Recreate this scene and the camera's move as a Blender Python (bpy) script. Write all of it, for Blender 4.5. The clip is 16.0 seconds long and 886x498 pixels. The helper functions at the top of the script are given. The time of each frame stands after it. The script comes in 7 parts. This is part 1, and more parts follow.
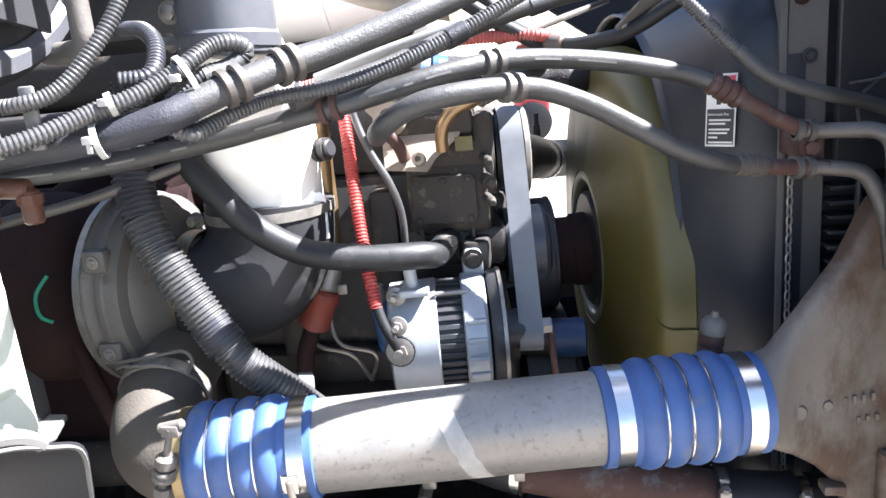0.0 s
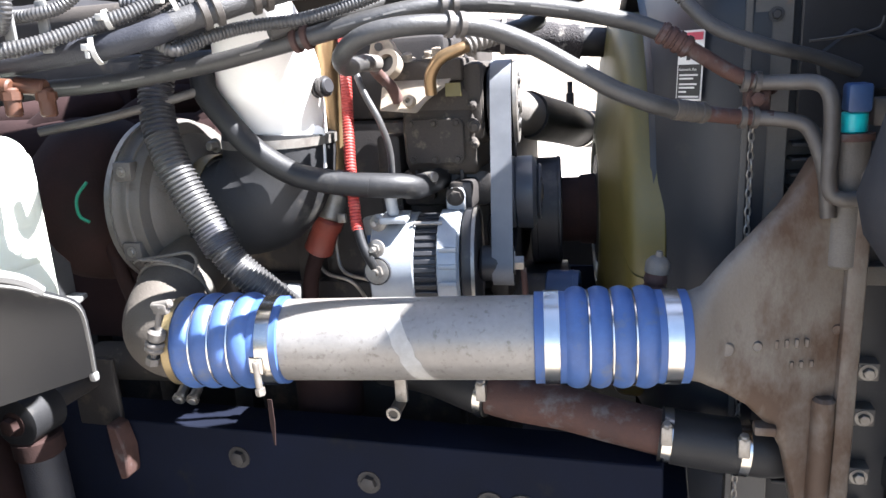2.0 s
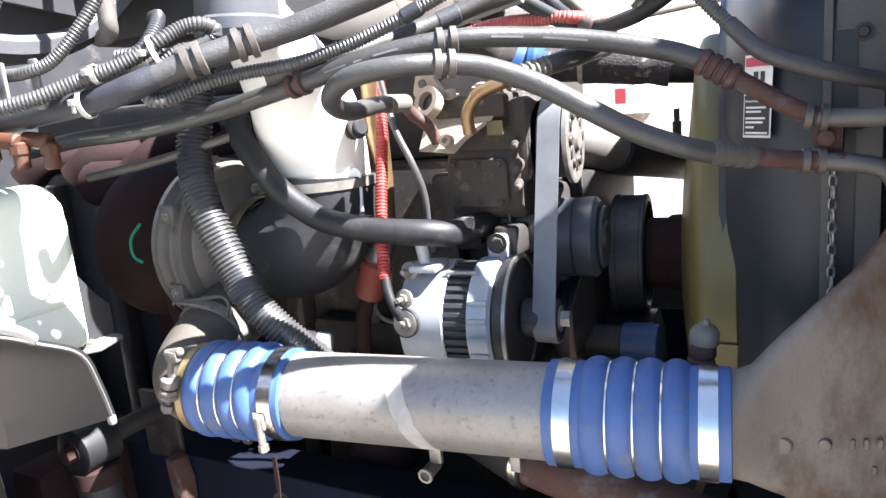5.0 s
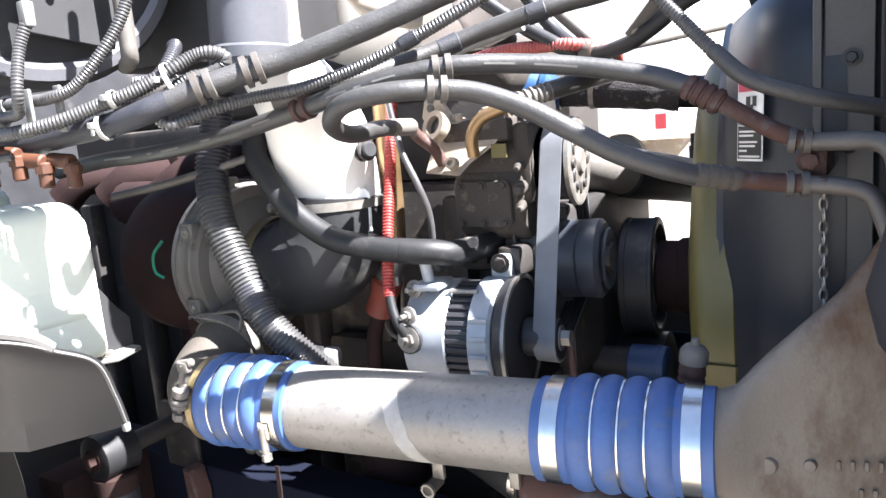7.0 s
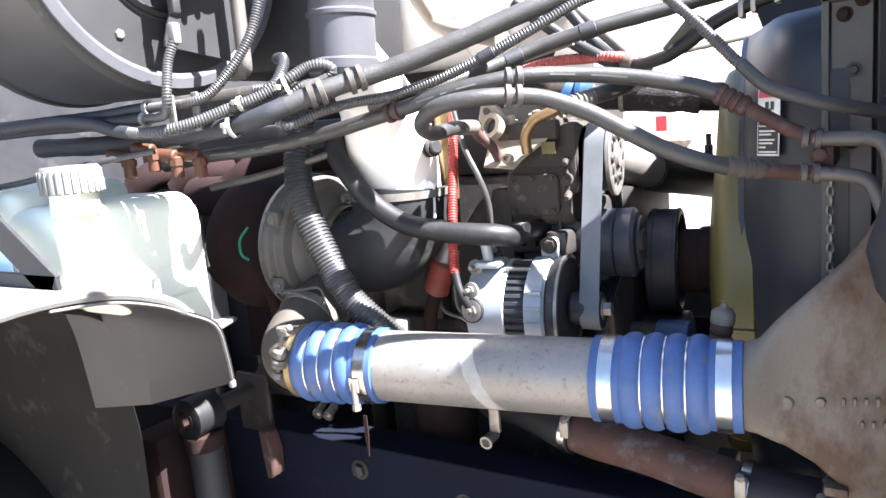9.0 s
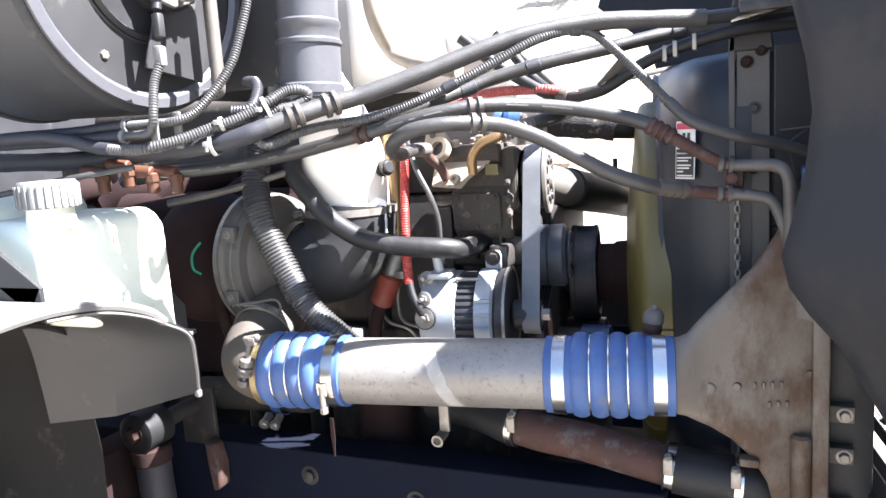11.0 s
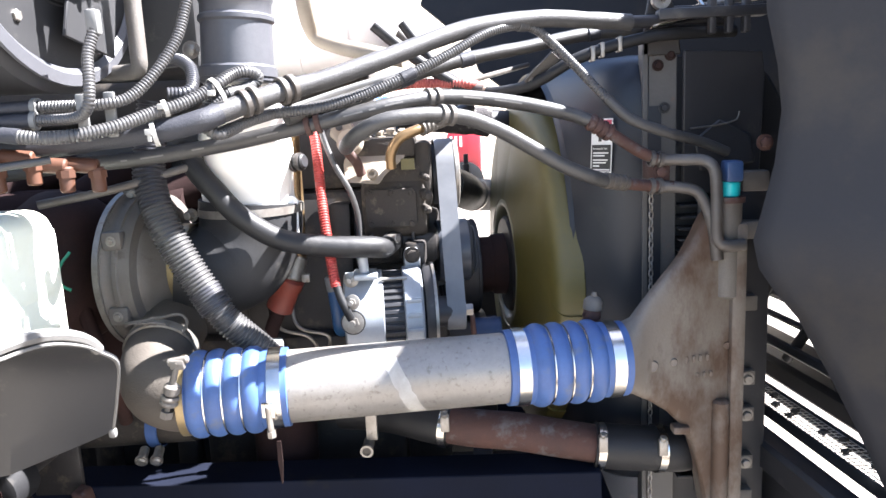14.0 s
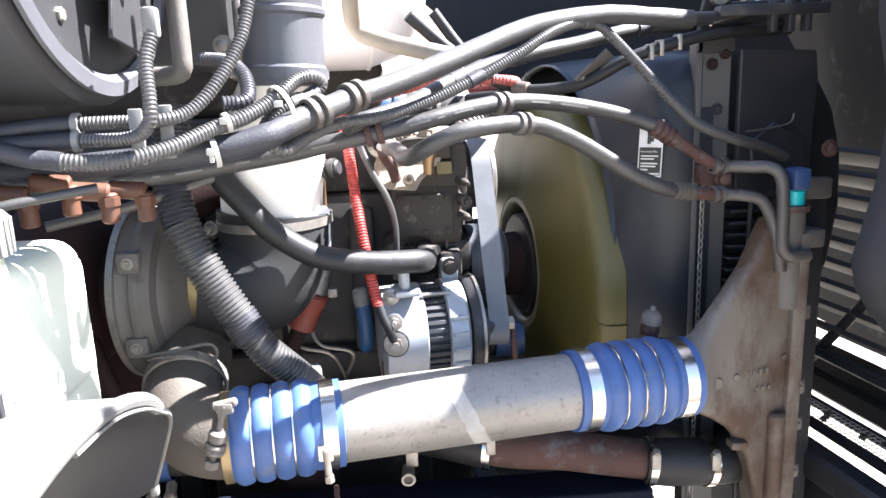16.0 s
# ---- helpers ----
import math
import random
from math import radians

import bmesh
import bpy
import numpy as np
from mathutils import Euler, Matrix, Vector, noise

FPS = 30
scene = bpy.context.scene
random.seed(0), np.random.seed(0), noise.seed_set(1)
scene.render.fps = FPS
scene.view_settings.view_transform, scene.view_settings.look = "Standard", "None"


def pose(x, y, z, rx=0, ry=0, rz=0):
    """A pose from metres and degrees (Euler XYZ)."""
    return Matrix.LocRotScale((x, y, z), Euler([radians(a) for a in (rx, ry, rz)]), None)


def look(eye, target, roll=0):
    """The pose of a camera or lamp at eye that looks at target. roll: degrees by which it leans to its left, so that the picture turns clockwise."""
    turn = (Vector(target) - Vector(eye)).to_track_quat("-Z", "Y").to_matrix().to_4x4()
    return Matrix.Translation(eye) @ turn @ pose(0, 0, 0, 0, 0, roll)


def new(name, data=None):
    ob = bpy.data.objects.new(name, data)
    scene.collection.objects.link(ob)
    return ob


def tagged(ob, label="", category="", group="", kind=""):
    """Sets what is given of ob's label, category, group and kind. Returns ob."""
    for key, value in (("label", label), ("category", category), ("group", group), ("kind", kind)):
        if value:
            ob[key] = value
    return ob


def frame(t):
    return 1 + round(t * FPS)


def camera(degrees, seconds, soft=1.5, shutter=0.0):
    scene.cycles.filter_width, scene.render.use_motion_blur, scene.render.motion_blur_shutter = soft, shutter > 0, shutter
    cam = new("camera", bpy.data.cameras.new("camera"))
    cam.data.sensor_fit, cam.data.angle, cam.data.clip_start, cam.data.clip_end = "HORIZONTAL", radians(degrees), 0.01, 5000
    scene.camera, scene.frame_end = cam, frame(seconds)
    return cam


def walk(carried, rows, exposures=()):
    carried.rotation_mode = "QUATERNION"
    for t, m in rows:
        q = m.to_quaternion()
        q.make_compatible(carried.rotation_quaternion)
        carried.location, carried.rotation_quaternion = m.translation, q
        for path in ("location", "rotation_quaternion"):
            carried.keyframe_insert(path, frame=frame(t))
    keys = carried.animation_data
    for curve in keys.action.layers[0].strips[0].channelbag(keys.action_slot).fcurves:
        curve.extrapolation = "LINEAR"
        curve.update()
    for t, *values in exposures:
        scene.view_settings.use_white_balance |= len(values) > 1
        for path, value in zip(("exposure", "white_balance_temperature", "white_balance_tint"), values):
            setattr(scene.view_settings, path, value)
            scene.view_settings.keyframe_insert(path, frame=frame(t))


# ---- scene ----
cam = camera(62.6, 16.0)
METRES, EYE, TILT, LEAN, TURN = 1.65, 1.55, -14.3, 5.3, 6.4
ROWS = [
    (0.0, 0.0, 0.0, 0.0, -0.0, 0.0, 0.0),
    (0.5, 0.0143, 0.0081, -0.0183, 2.01, 0.05, -0.65),
    (1.0, 0.0303, 0.005, -0.0348, 1.99, -0.54, -1.71),
    (1.5, 0.0605, -0.0181, -0.0337, 2.77, -0.79, -3.29),
    (2.0, 0.1018, -0.0483, -0.0421, 7.96, -1.04, -4.14),
    (2.5, 0.1377, -0.0706, -0.0413, 10.62, -0.83, -3.85),
    (3.0, 0.1552, -0.0685, -0.0373, 11.4, -0.32, -4.46),
    (3.5, 0.1757, -0.0345, -0.0223, 12.58, -0.11, -5.9),
    (4.0, 0.1855, 0.0022, -0.0128, 16.46, -0.42, -5.12),
    (4.5, 0.1889, 0.0237, -0.0093, 19.68, -0.77, -4.91),
    (7.0, 0.2254, 0.0198, -0.0113, 24.58, 1.0, -5.93),
    (7.5, 0.2297, 0.0142, -0.0154, 25.85, 0.82, -5.92),
    (8.0, 0.2318, -0.0017, -0.0207, 26.22, 0.73, -6.26),
    (10.5, 0.1824, -0.1857, -0.0501, 17.78, 3.01, -5.43),
    (11.0, 0.1738, -0.1583, -0.0509, 15.28, 3.65, -5.26),
    (11.5, 0.1533, -0.1123, -0.0392, 13.4, 3.85, -4.49),
    (12.0, 0.1414, -0.0881, -0.0334, 12.78, 4.15, -4.33),
    (12.5, 0.1029, -0.11, -0.0422, 7.27, 5.37, -2.96),
    (13.0, 0.0475, -0.1528, -0.0524, 1.41, 5.71, -1.44),
    (13.5, 0.0223, -0.1691, -0.0636, -4.07, 5.15, -1.33),
    (14.0, -0.0134, -0.1487, -0.0596, -5.45, 4.64, -1.39),
    (14.5, -0.0588, -0.1015, -0.043, -6.04, 4.88, -0.53),
    (15.0, -0.0903, -0.0823, -0.0337, -7.39, 5.7, -1.12),
    (15.5, -0.1146, -0.0834, -0.0251, -9.89, 3.68, -0.84),
    (16.0, -0.1147, -0.0837, -0.0205, -11.37, 2.43, -0.24),
]
walk(cam, [(t, pose(0, 0, EYE, TILT, LEAN, TURN) @ pose(METRES * x, METRES * y, METRES * z, 90 + pitch, roll, yaw)) for t, x, y, z, yaw, pitch, roll in ROWS],
     [(0.0, 3.24, 5950, 13), (3.5, 3.20, 6050, 13), (7.0, 3.28, 6100, 13), (10.5, 3.36, 6100, 14), (14.5, 3.46, 6100, 14), (16.0, 3.44, 6100, 14)])


# ---- light ----
SUN = Vector((0.78, 0.10, 1.0)).normalized()
world = bpy.data.worlds.new("world")
scene.world = world
world.use_nodes = True
sky = world.node_tree.nodes.new("ShaderNodeTexSky")
sky.sky_type, sky.sun_disc = "NISHITA", False
sky.sun_elevation, sky.sun_rotation = math.asin(SUN.z), math.atan2(SUN.x, SUN.y)
back = world.node_tree.nodes["Background"]
world.node_tree.links.new(sky.outputs[0], back.inputs[0])
back.inputs[1].default_value = 0.05
sun = bpy.data.lights.new("sun", "SUN")
sun.energy, sun.angle, sun.color = 5.0, radians(0.55), (1.0, 0.965, 0.91)
sun_ob = new("sun", sun)
sun_ob.matrix_world = look((0, 0, 0), tuple(-SUN))


# ---- helpers of the scene ----
def V(*a):
    return Vector(a[0] if len(a) == 1 else a)


def spline(pts, n=8):
    """Points along a Catmull-Rom curve through pts."""
    p = [V(q) for q in pts]
    p = [p[0] * 2 - p[1]] + p + [p[-1] * 2 - p[-2]]
    out = []
    for i in range(1, len(p) - 2):
        a, b, c, d = p[i - 1:i + 3]
        for k in range(n):
            t = k / n
            out.append(0.5 * (2 * b + (c - a) * t + (2 * a - 5 * b + 4 * c - d) * t * t + (3 * b - a - 3 * c + d) * t ** 3))
    out.append(p[-2])
    return out


def even(pts, step):
    """pts laid out anew at even steps."""
    d = [0.0]
    for a, b in zip(pts, pts[1:]):
        d.append(d[-1] + (b - a).length)
    n = max(2, int(d[-1] / step))
    out, j = [], 0
    for k in range(n + 1):
        s = d[-1] * k / n
        while j < len(d) - 2 and d[j + 1] < s:
            j += 1
        f = (s - d[j]) / max(1e-9, d[j + 1] - d[j])
        out.append(pts[j].lerp(pts[j + 1], f))
    return out


def sweep(bm, line, radius, seg=12, caps=True):
    """A round tube along line; radius is a number or one number a point."""
    rs = radius if isinstance(radius, (list, tuple)) else [radius] * len(line)
    tan = [(line[min(i + 1, len(line) - 1)] - line[max(i - 1, 0)]).normalized() for i in range(len(line))]
    up = tan[0].orthogonal().normalized()
    rings = []
    for i, (p, t, r) in enumerate(zip(line, tan, rs)):
        up = (up - t * up.dot(t)).normalized()
        side = t.cross(up)
        rings.append([bm.verts.new(p + (up * math.cos(a) + side * math.sin(a)) * r) for a in (2 * math.pi * k / seg for k in range(seg))])
    for a, b in zip(rings, rings[1:]):
        for k in range(seg):
            bm.faces.new((a[k], a[(k + 1) % seg], b[(k + 1) % seg], b[k]))
    if caps:
        bm.faces.new(rings[0][::-1])
        bm.faces.new(rings[-1])
    return bm


def hose_bm(pts, r, seg=14, step=0.006, wob=0.0):
    line = even(spline(pts), step)
    rs = [r * (1 + wob * noise.noise(p * 40)) for p in line]
    return sweep(bmesh.new(), line, rs, seg)


def ribbed_bm(pts, r, pitch=0.0045, depth=0.12, seg=12):
    """A corrugated conduit: rounded ribs, narrow grooves."""
    line = even(spline(pts), pitch / 4)
    rs = [r * (1, 1, 1 - depth, 1 - depth)[i % 4] for i in range(len(line))]
    return sweep(bmesh.new(), line, rs, seg)


def lathe(bm, prof, base, axis, seg=32, caps=True):
    """prof: (along, radius) pairs, turned about axis from base."""
    base, t = V(base), V(axis).normalized()
    up = t.orthogonal().normalized()
    side = t.cross(up)
    rings = []
    for s, r in prof:
        rings.append([bm.verts.new(base + t * s + (up * math.cos(a) + side * math.sin(a)) * r) for a in (2 * math.pi * k / seg for k in range(seg))])
    for a, b in zip(rings, rings[1:]):
        for k in range(seg):
            bm.faces.new((a[k], a[(k + 1) % seg], b[(k + 1) % seg], b[k]))
    if caps:
        bm.faces.new(rings[0][::-1])
        bm.faces.new(rings[-1])
    return bm


def rod(bm, a, b, r, seg=12, bev=0.0):
    a, b = V(a), V(b)
    L = (b - a).length
    prof = [(0, r), (L, r)] if not bev else [(0, r - bev), (bev, r), (L - bev, r), (L, r - bev)]
    return lathe(bm, prof, a, b - a, seg)


def block(bm, lo, hi, bev=0.002, turn=None, seg=2):
    """A bevelled box from corner to corner; turn: a matrix about its middle."""
    lo, hi = V(lo), V(hi)
    mid, size = (lo + hi) / 2, hi - lo
    one = bmesh.new()
    bmesh.ops.create_cube(one, size=1)
    for v in one.verts:
        v.co = Vector((v.co.x * size.x, v.co.y * size.y, v.co.z * size.z))
    if bev:
        bmesh.ops.bevel(one, geom=one.edges[:], offset=min(bev, min(size) * 0.4), segments=seg, profile=0.5, affect="EDGES")
    for v in one.verts:
        v.co = (turn @ v.co if turn else v.co) + mid
    me = bpy.data.meshes.new("tmp")
    one.to_mesh(me)
    one.free()
    bm.from_mesh(me)
    bpy.data.meshes.remove(me)
    return bm


def plate(bm, outline, to3d, thick, bev=0.0015):
    """A flat plate: outline in two numbers, to3d(u, v) its face, thick a vector through it."""
    one = bmesh.new()
    vs = [one.verts.new(V(to3d(u, v))) for u, v in outline]
    f = one.faces.new(vs)
    r = bmesh.ops.extrude_face_region(one, geom=[f])
    bmesh.ops.translate(one, vec=V(thick), verts=[v for v in r["geom"] if isinstance(v, bmesh.types.BMVert)])
    bmesh.ops.recalc_face_normals(one, faces=one.faces)
    if bev:
        bmesh.ops.bevel(one, geom=one.edges[:], offset=bev, segments=1, affect="EDGES")
    me = bpy.data.meshes.new("tmp")
    one.to_mesh(me)
    one.free()
    bm.from_mesh(me)
    bpy.data.meshes.remove(me)
    return bm


def bolt(bm, p, axis, r=0.007, h=0.006, washer=True):
    p, t = V(p), V(axis).normalized()
    if washer:
        lathe(bm, [(0, r * 1.5), (0.0015, r * 1.5)], p, t, 14)
    lathe(bm, [(0.001, r), (h - 0.001, r), (h, r * 0.8)], p, t, 6)
    return bm


def ringband(bm, c, axis, r, width, thick=0.0012, seg=32):
    """A flat band round a hose."""
    return lathe(bm, [(-width / 2, r), (-width / 2, r + thick), (width / 2, r + thick), (width / 2, r)], c, axis, seg, caps=False)


def link(name, bm, mat):
    bmesh.ops.recalc_face_normals(bm, faces=bm.faces)
    me = bpy.data.meshes.new(name)
    bm.to_mesh(me)
    bm.free()
    me.materials.append(mat)
    me.polygons.foreach_set("use_smooth", [True] * len(me.polygons))
    me.set_sharp_from_angle(angle=radians(38))
    return new(name, me)


def thing(name, label, category, base=(0, 0, 0), group="", kind=""):
    ob = new(name)
    ob.empty_display_size = 0.02
    ob.location = base
    return tagged(ob, label, category, group, kind)


def part(name, bm, mat, parent, label=""):
    ob = link(name, bm, mat)
    ob.parent = parent
    ob.matrix_parent_inverse = Matrix.Translation(-parent.location)
    return tagged(ob, label)


def reseat(t, turn, about, move=(0, 0, 0)):
    """Turns a finished thing about an upright axis, then moves it."""
    g = Matrix.Translation(V(about) + V(move)) @ Matrix.Rotation(radians(turn), 4, "Z") @ Matrix.Translation(-V(about))
    t.matrix_world = g @ Matrix.Translation(t.location)


def solo(name, bm, mat, label, category, group="", kind=""):
    return tagged(link(name, bm, mat), label, category, group, kind)


# ---- materials ----
def material(name, col, rough=0.6, metal=0.0, col2=None, scale=30.0, mix=0.5, fine=300.0, bump=0.15, spots=None, spot_scale=12.0, spot_cut=0.6, stretch=(1, 1, 1), dist=0.001, **extra):
    """col broken up by col2 at a large and a fine scale; spots: a third colour in patches."""
    m = bpy.data.materials.new(name)
    m.use_nodes = True
    nt = m.node_tree
    N, L = nt.nodes, nt.links
    bs = N["Principled BSDF"]
    tc, mp = N.new("ShaderNodeTexCoord"), N.new("ShaderNodeMapping")
    mp.inputs["Scale"].default_value = stretch
    L.new(tc.outputs["Object"], mp.inputs[0])

    def nz(sc, det=4, rgh=0.6):
        n = N.new("ShaderNodeTexNoise")
        n.inputs["Scale"].default_value, n.inputs["Detail"].default_value, n.inputs["Roughness"].default_value = sc, det, rgh
        L.new(mp.outputs[0], n.inputs["Vector"])
        return n.outputs[0]

    def ramp(sock, a, b):
        r = N.new("ShaderNodeMapRange")
        r.inputs[1].default_value, r.inputs[2].default_value = a, b
        L.new(sock, r.inputs[0])
        return r.outputs[0]

    def blend(f, a, b):
        x = N.new("ShaderNodeMix")
        x.data_type = "RGBA"
        if isinstance(f, float):
            x.inputs[0].default_value = f
        else:
            L.new(f, x.inputs[0])
        for s, v in ((x.inputs[6], a), (x.inputs[7], b)):
            if isinstance(v, tuple):
                s.default_value = (*v, 1)
            else:
                L.new(v, s)
        return x.outputs[2]

    col2 = col2 or tuple(c * 0.6 for c in col)
    big, small = nz(scale), nz(fine, 3, 0.7)
    c = blend(ramp(big, 0.5 - 0.5 * mix, 0.5 + 0.35), col2, col)
    c = blend(ramp(small, 0.35, 0.75), c, blend(0.35, c, col2))
    if spots:
        c = blend(ramp(nz(spot_scale, 6, 0.65), spot_cut, spot_cut + 0.12), c, spots)
    L.new(c, bs.inputs["Base Color"])
    rr = N.new("ShaderNodeMapRange")
    rr.inputs[3].default_value, rr.inputs[4].default_value = max(0.05, rough - 0.12), min(1, rough + 0.12)
    L.new(big, rr.inputs[0])
    L.new(rr.outputs[0], bs.inputs["Roughness"])
    bs.inputs["Metallic"].default_value = metal
    if bump:
        b = N.new("ShaderNodeBump")
        b.inputs["Strength"].default_value, b.inputs["Distance"].default_value = bump, dist
        L.new(small, b.inputs["Height"])
        L.new(b.outputs[0], bs.inputs["Normal"])
    for k, v in extra.items():
        bs.inputs[k.replace("_", " ")].default_value = v
    return m


RUBBER = material("dusty black rubber", (0.04643, 0.04464, 0.04241), 0.5, col2=(0.01505, 0.01426, 0.01386), scale=34, mix=0.95, fine=240, bump=0.55, Specular_IOR_Level=0.55)
RUBBER_DARK = material("black rubber", (0.0168, 0.0168, 0.0182), 0.55, col2=(0.0077, 0.0077, 0.0084), scale=20, fine=300, bump=0.3, spots=(0.042, 0.039, 0.0348), spot_cut=0.62, Specular_IOR_Level=0.35)
LOOM = material("grey corrugated plastic", (0.06944, 0.06746, 0.06646), 0.38, col2=(0.02904, 0.0286, 0.02904), scale=24, mix=0.9, fine=350, bump=0.1)
LOOM_BLACK = material("black corrugated plastic", (0.0455, 0.0455, 0.052), 0.35, col2=(0.02438, 0.02438, 0.02763), scale=20, spots=(0.105, 0.1006, 0.09625), spot_cut=0.62)
LOOM_RED = material("red corrugated plastic", (0.40, 0.050, 0.038), 0.5, col2=(0.20, 0.018, 0.015), scale=25, spots=(0.36, 0.12, 0.09), spot_scale=40, spot_cut=0.6)
TAPE = material("grey cloth tape", (0.0558, 0.05394, 0.05301), 0.55, col2=(0.0198, 0.01939, 0.01939), scale=34, mix=0.9, fine=380, bump=0.8)
PIPE = material("stained aluminium pipe", (0.2812, 0.2662, 0.245), 0.42, 0.35, col2=(0.1625, 0.1475, 0.13), scale=14, mix=0.9, fine=150, bump=0.22, spots=(0.15, 0.135, 0.118), spot_scale=120, spot_cut=0.56)
CAST = material("cast aluminium, oil stained", (0.1939, 0.1749, 0.1502), 0.68, 0.15, col2=(0.1058, 0.08323, 0.06347), scale=7, mix=0.8, fine=300, bump=0.35, spots=(0.0697, 0.041, 0.0246), spot_scale=5, spot_cut=0.47, stretch=(1.5, 1, 0.8), dist=0.001)
CASTGREY = material("dull cast aluminium", (0.1533, 0.1415, 0.1269), 0.65, 0.2, col2=(0.07544, 0.06626, 0.05773), scale=14, mix=0.8, fine=420, bump=0.55, spots=(0.0615, 0.0492, 0.03936), spot_scale=18, spot_cut=0.60)
ALTERN = material("bright cast aluminium", (0.37, 0.39, 0.41), 0.45, 0.3, col2=(0.25, 0.265, 0.285), scale=22, fine=600, bump=0.35, spots=(0.15, 0.15, 0.15), spot_scale=60, spot_cut=0.64)
SILICONE = material("blue silicone rubber", (0.054, 0.1134, 0.2916), 0.52, col2=(0.03024, 0.06264, 0.1674), scale=22, mix=0.8, fine=200, bump=0.14, spots=(0.0765, 0.099, 0.162), spot_scale=30, spot_cut=0.56)
STEEL = material("bright steel", (0.72, 0.69, 0.64), 0.22, 1.0, col2=(0.5, 0.46, 0.40), scale=25, fine=300, bump=0.05)
ZINC = material("zinc plated steel", (0.37, 0.355, 0.325), 0.45, 0.7, col2=(0.19, 0.17, 0.15), scale=60, fine=400, bump=0.2, spots=(0.14, 0.08, 0.05), spot_scale=50, spot_cut=0.6)
IRON = material("dark oily iron", (0.0483, 0.04312, 0.03968), 0.55, 0.1, col2=(0.01725, 0.01552, 0.01552), scale=10, fine=260, bump=0.5, spots=(0.08855, 0.07084, 0.05232), spot_scale=14, spot_cut=0.58, Specular_IOR_Level=0.4)
DUSTIRON = material("dusty iron casting", (0.054, 0.04425, 0.03525), 0.85, 0.05, col2=(0.0189, 0.0161, 0.014), scale=19, mix=0.9, fine=300, bump=0.7, spots=(0.0975, 0.08025, 0.0615), spot_scale=40, spot_cut=0.58)
RUST = material("rusty steel", (0.08925, 0.03995, 0.02805), 0.8, 0.1, col2=(0.03825, 0.0187, 0.0153), scale=24, fine=260, bump=0.7, spots=(0.085, 0.075, 0.075), spot_scale=26, spot_cut=0.55)
RUSTDARK = material("dark rusted cast iron", (0.039, 0.01872, 0.0156), 0.85, 0.05, col2=(0.0156, 0.00936, 0.00858), scale=14, fine=200, bump=0.6, Specular_IOR_Level=0.2)
TUBEGREY = material("weathered aluminium tube", (0.1181, 0.1125, 0.104), 0.55, 0.3, col2=(0.063, 0.0525, 0.04462), scale=25, fine=300, bump=0.3, spots=(0.1425, 0.0675, 0.0375), spot_scale=20, spot_cut=0.62)
SHROUD = material("grey moulded plastic", (0.0166, 0.01897, 0.0249), 0.42, col2=(0.01107, 0.01304, 0.01739), scale=5, fine=160, bump=0.06, spots=(0.02525, 0.02563, 0.02716), spot_scale=18, spot_cut=0.62, Specular_IOR_Level=0.35)
FANMAT = material("yellowed nylon", (0.0656, 0.0608, 0.0256), 0.5, col2=(0.108, 0.0832, 0.0096), scale=5, mix=0.9, fine=120, bump=0.08)
FANEDGE = material("pale nylon ring", (0.30, 0.29, 0.20), 0.5, col2=(0.2, 0.19, 0.12), scale=20)
BELT = material("grey rubber belt", (0.135, 0.142, 0.155), 0.5, col2=(0.095, 0.10, 0.11), scale=30, fine=260, bump=0.1)
WHITE = material("white painted aluminium", (0.86, 0.85, 0.82), 0.42, 0.0, col2=(0.74, 0.72, 0.68), scale=9, fine=200, bump=0.08, spots=(0.46, 0.41, 0.34), spot_scale=20, spot_cut=0.68)
TANK = material("milky translucent plastic", (0.80, 0.84, 0.74), 0.38, col2=(0.70, 0.74, 0.60), scale=6, fine=150, bump=0.05, spots=(0.58, 0.60, 0.46), spot_scale=9, spot_cut=0.62)
FLUID = material("pale blue washer fluid behind plastic", (0.42, 0.68, 0.86), 0.3, col2=(0.55, 0.75, 0.85), scale=8)
CAPMAT = material("grey plastic cap", (0.185, 0.185, 0.178), 0.6, col2=(0.115, 0.115, 0.11), scale=20, spots=(0.24, 0.225, 0.205), spot_cut=0.6)
FENDER = material("grey fibreglass, dusty", (0.171, 0.1674, 0.1602), 0.65, col2=(0.1035, 0.1008, 0.0945), scale=10, mix=0.9, fine=260, bump=0.2, spots=(0.225, 0.216, 0.198), spot_scale=26, spot_cut=0.6)
UNDERSIDE = material("mud-splashed black plastic, also shade on the hood", (0.02176, 0.02048, 0.0192), 0.85, col2=(0.01152, 0.01152, 0.01152), scale=9, fine=200, bump=0.4, spots=(0.04704, 0.04256, 0.03696), spot_scale=13, spot_cut=0.58, Specular_IOR_Level=0.15)
HOOD = material("raw fibreglass inside of a hood", (0.016, 0.0168, 0.0208), 0.65, col2=(0.01, 0.0104, 0.0128), scale=3.5, mix=0.9, fine=200, bump=0.35, spots=(0.0224, 0.0208, 0.02), spot_scale=5, spot_cut=0.54, Specular_IOR_Level=0.3)
NAVY = material("dark blue frame paint", (0.00855, 0.01102, 0.0228), 0.7, 0.0, col2=(0.0057, 0.00684, 0.0114), scale=6, fine=240, bump=0.3, spots=(0.01425, 0.01425, 0.0152), spot_scale=14, spot_cut=0.6, Specular_IOR_Level=0.06)
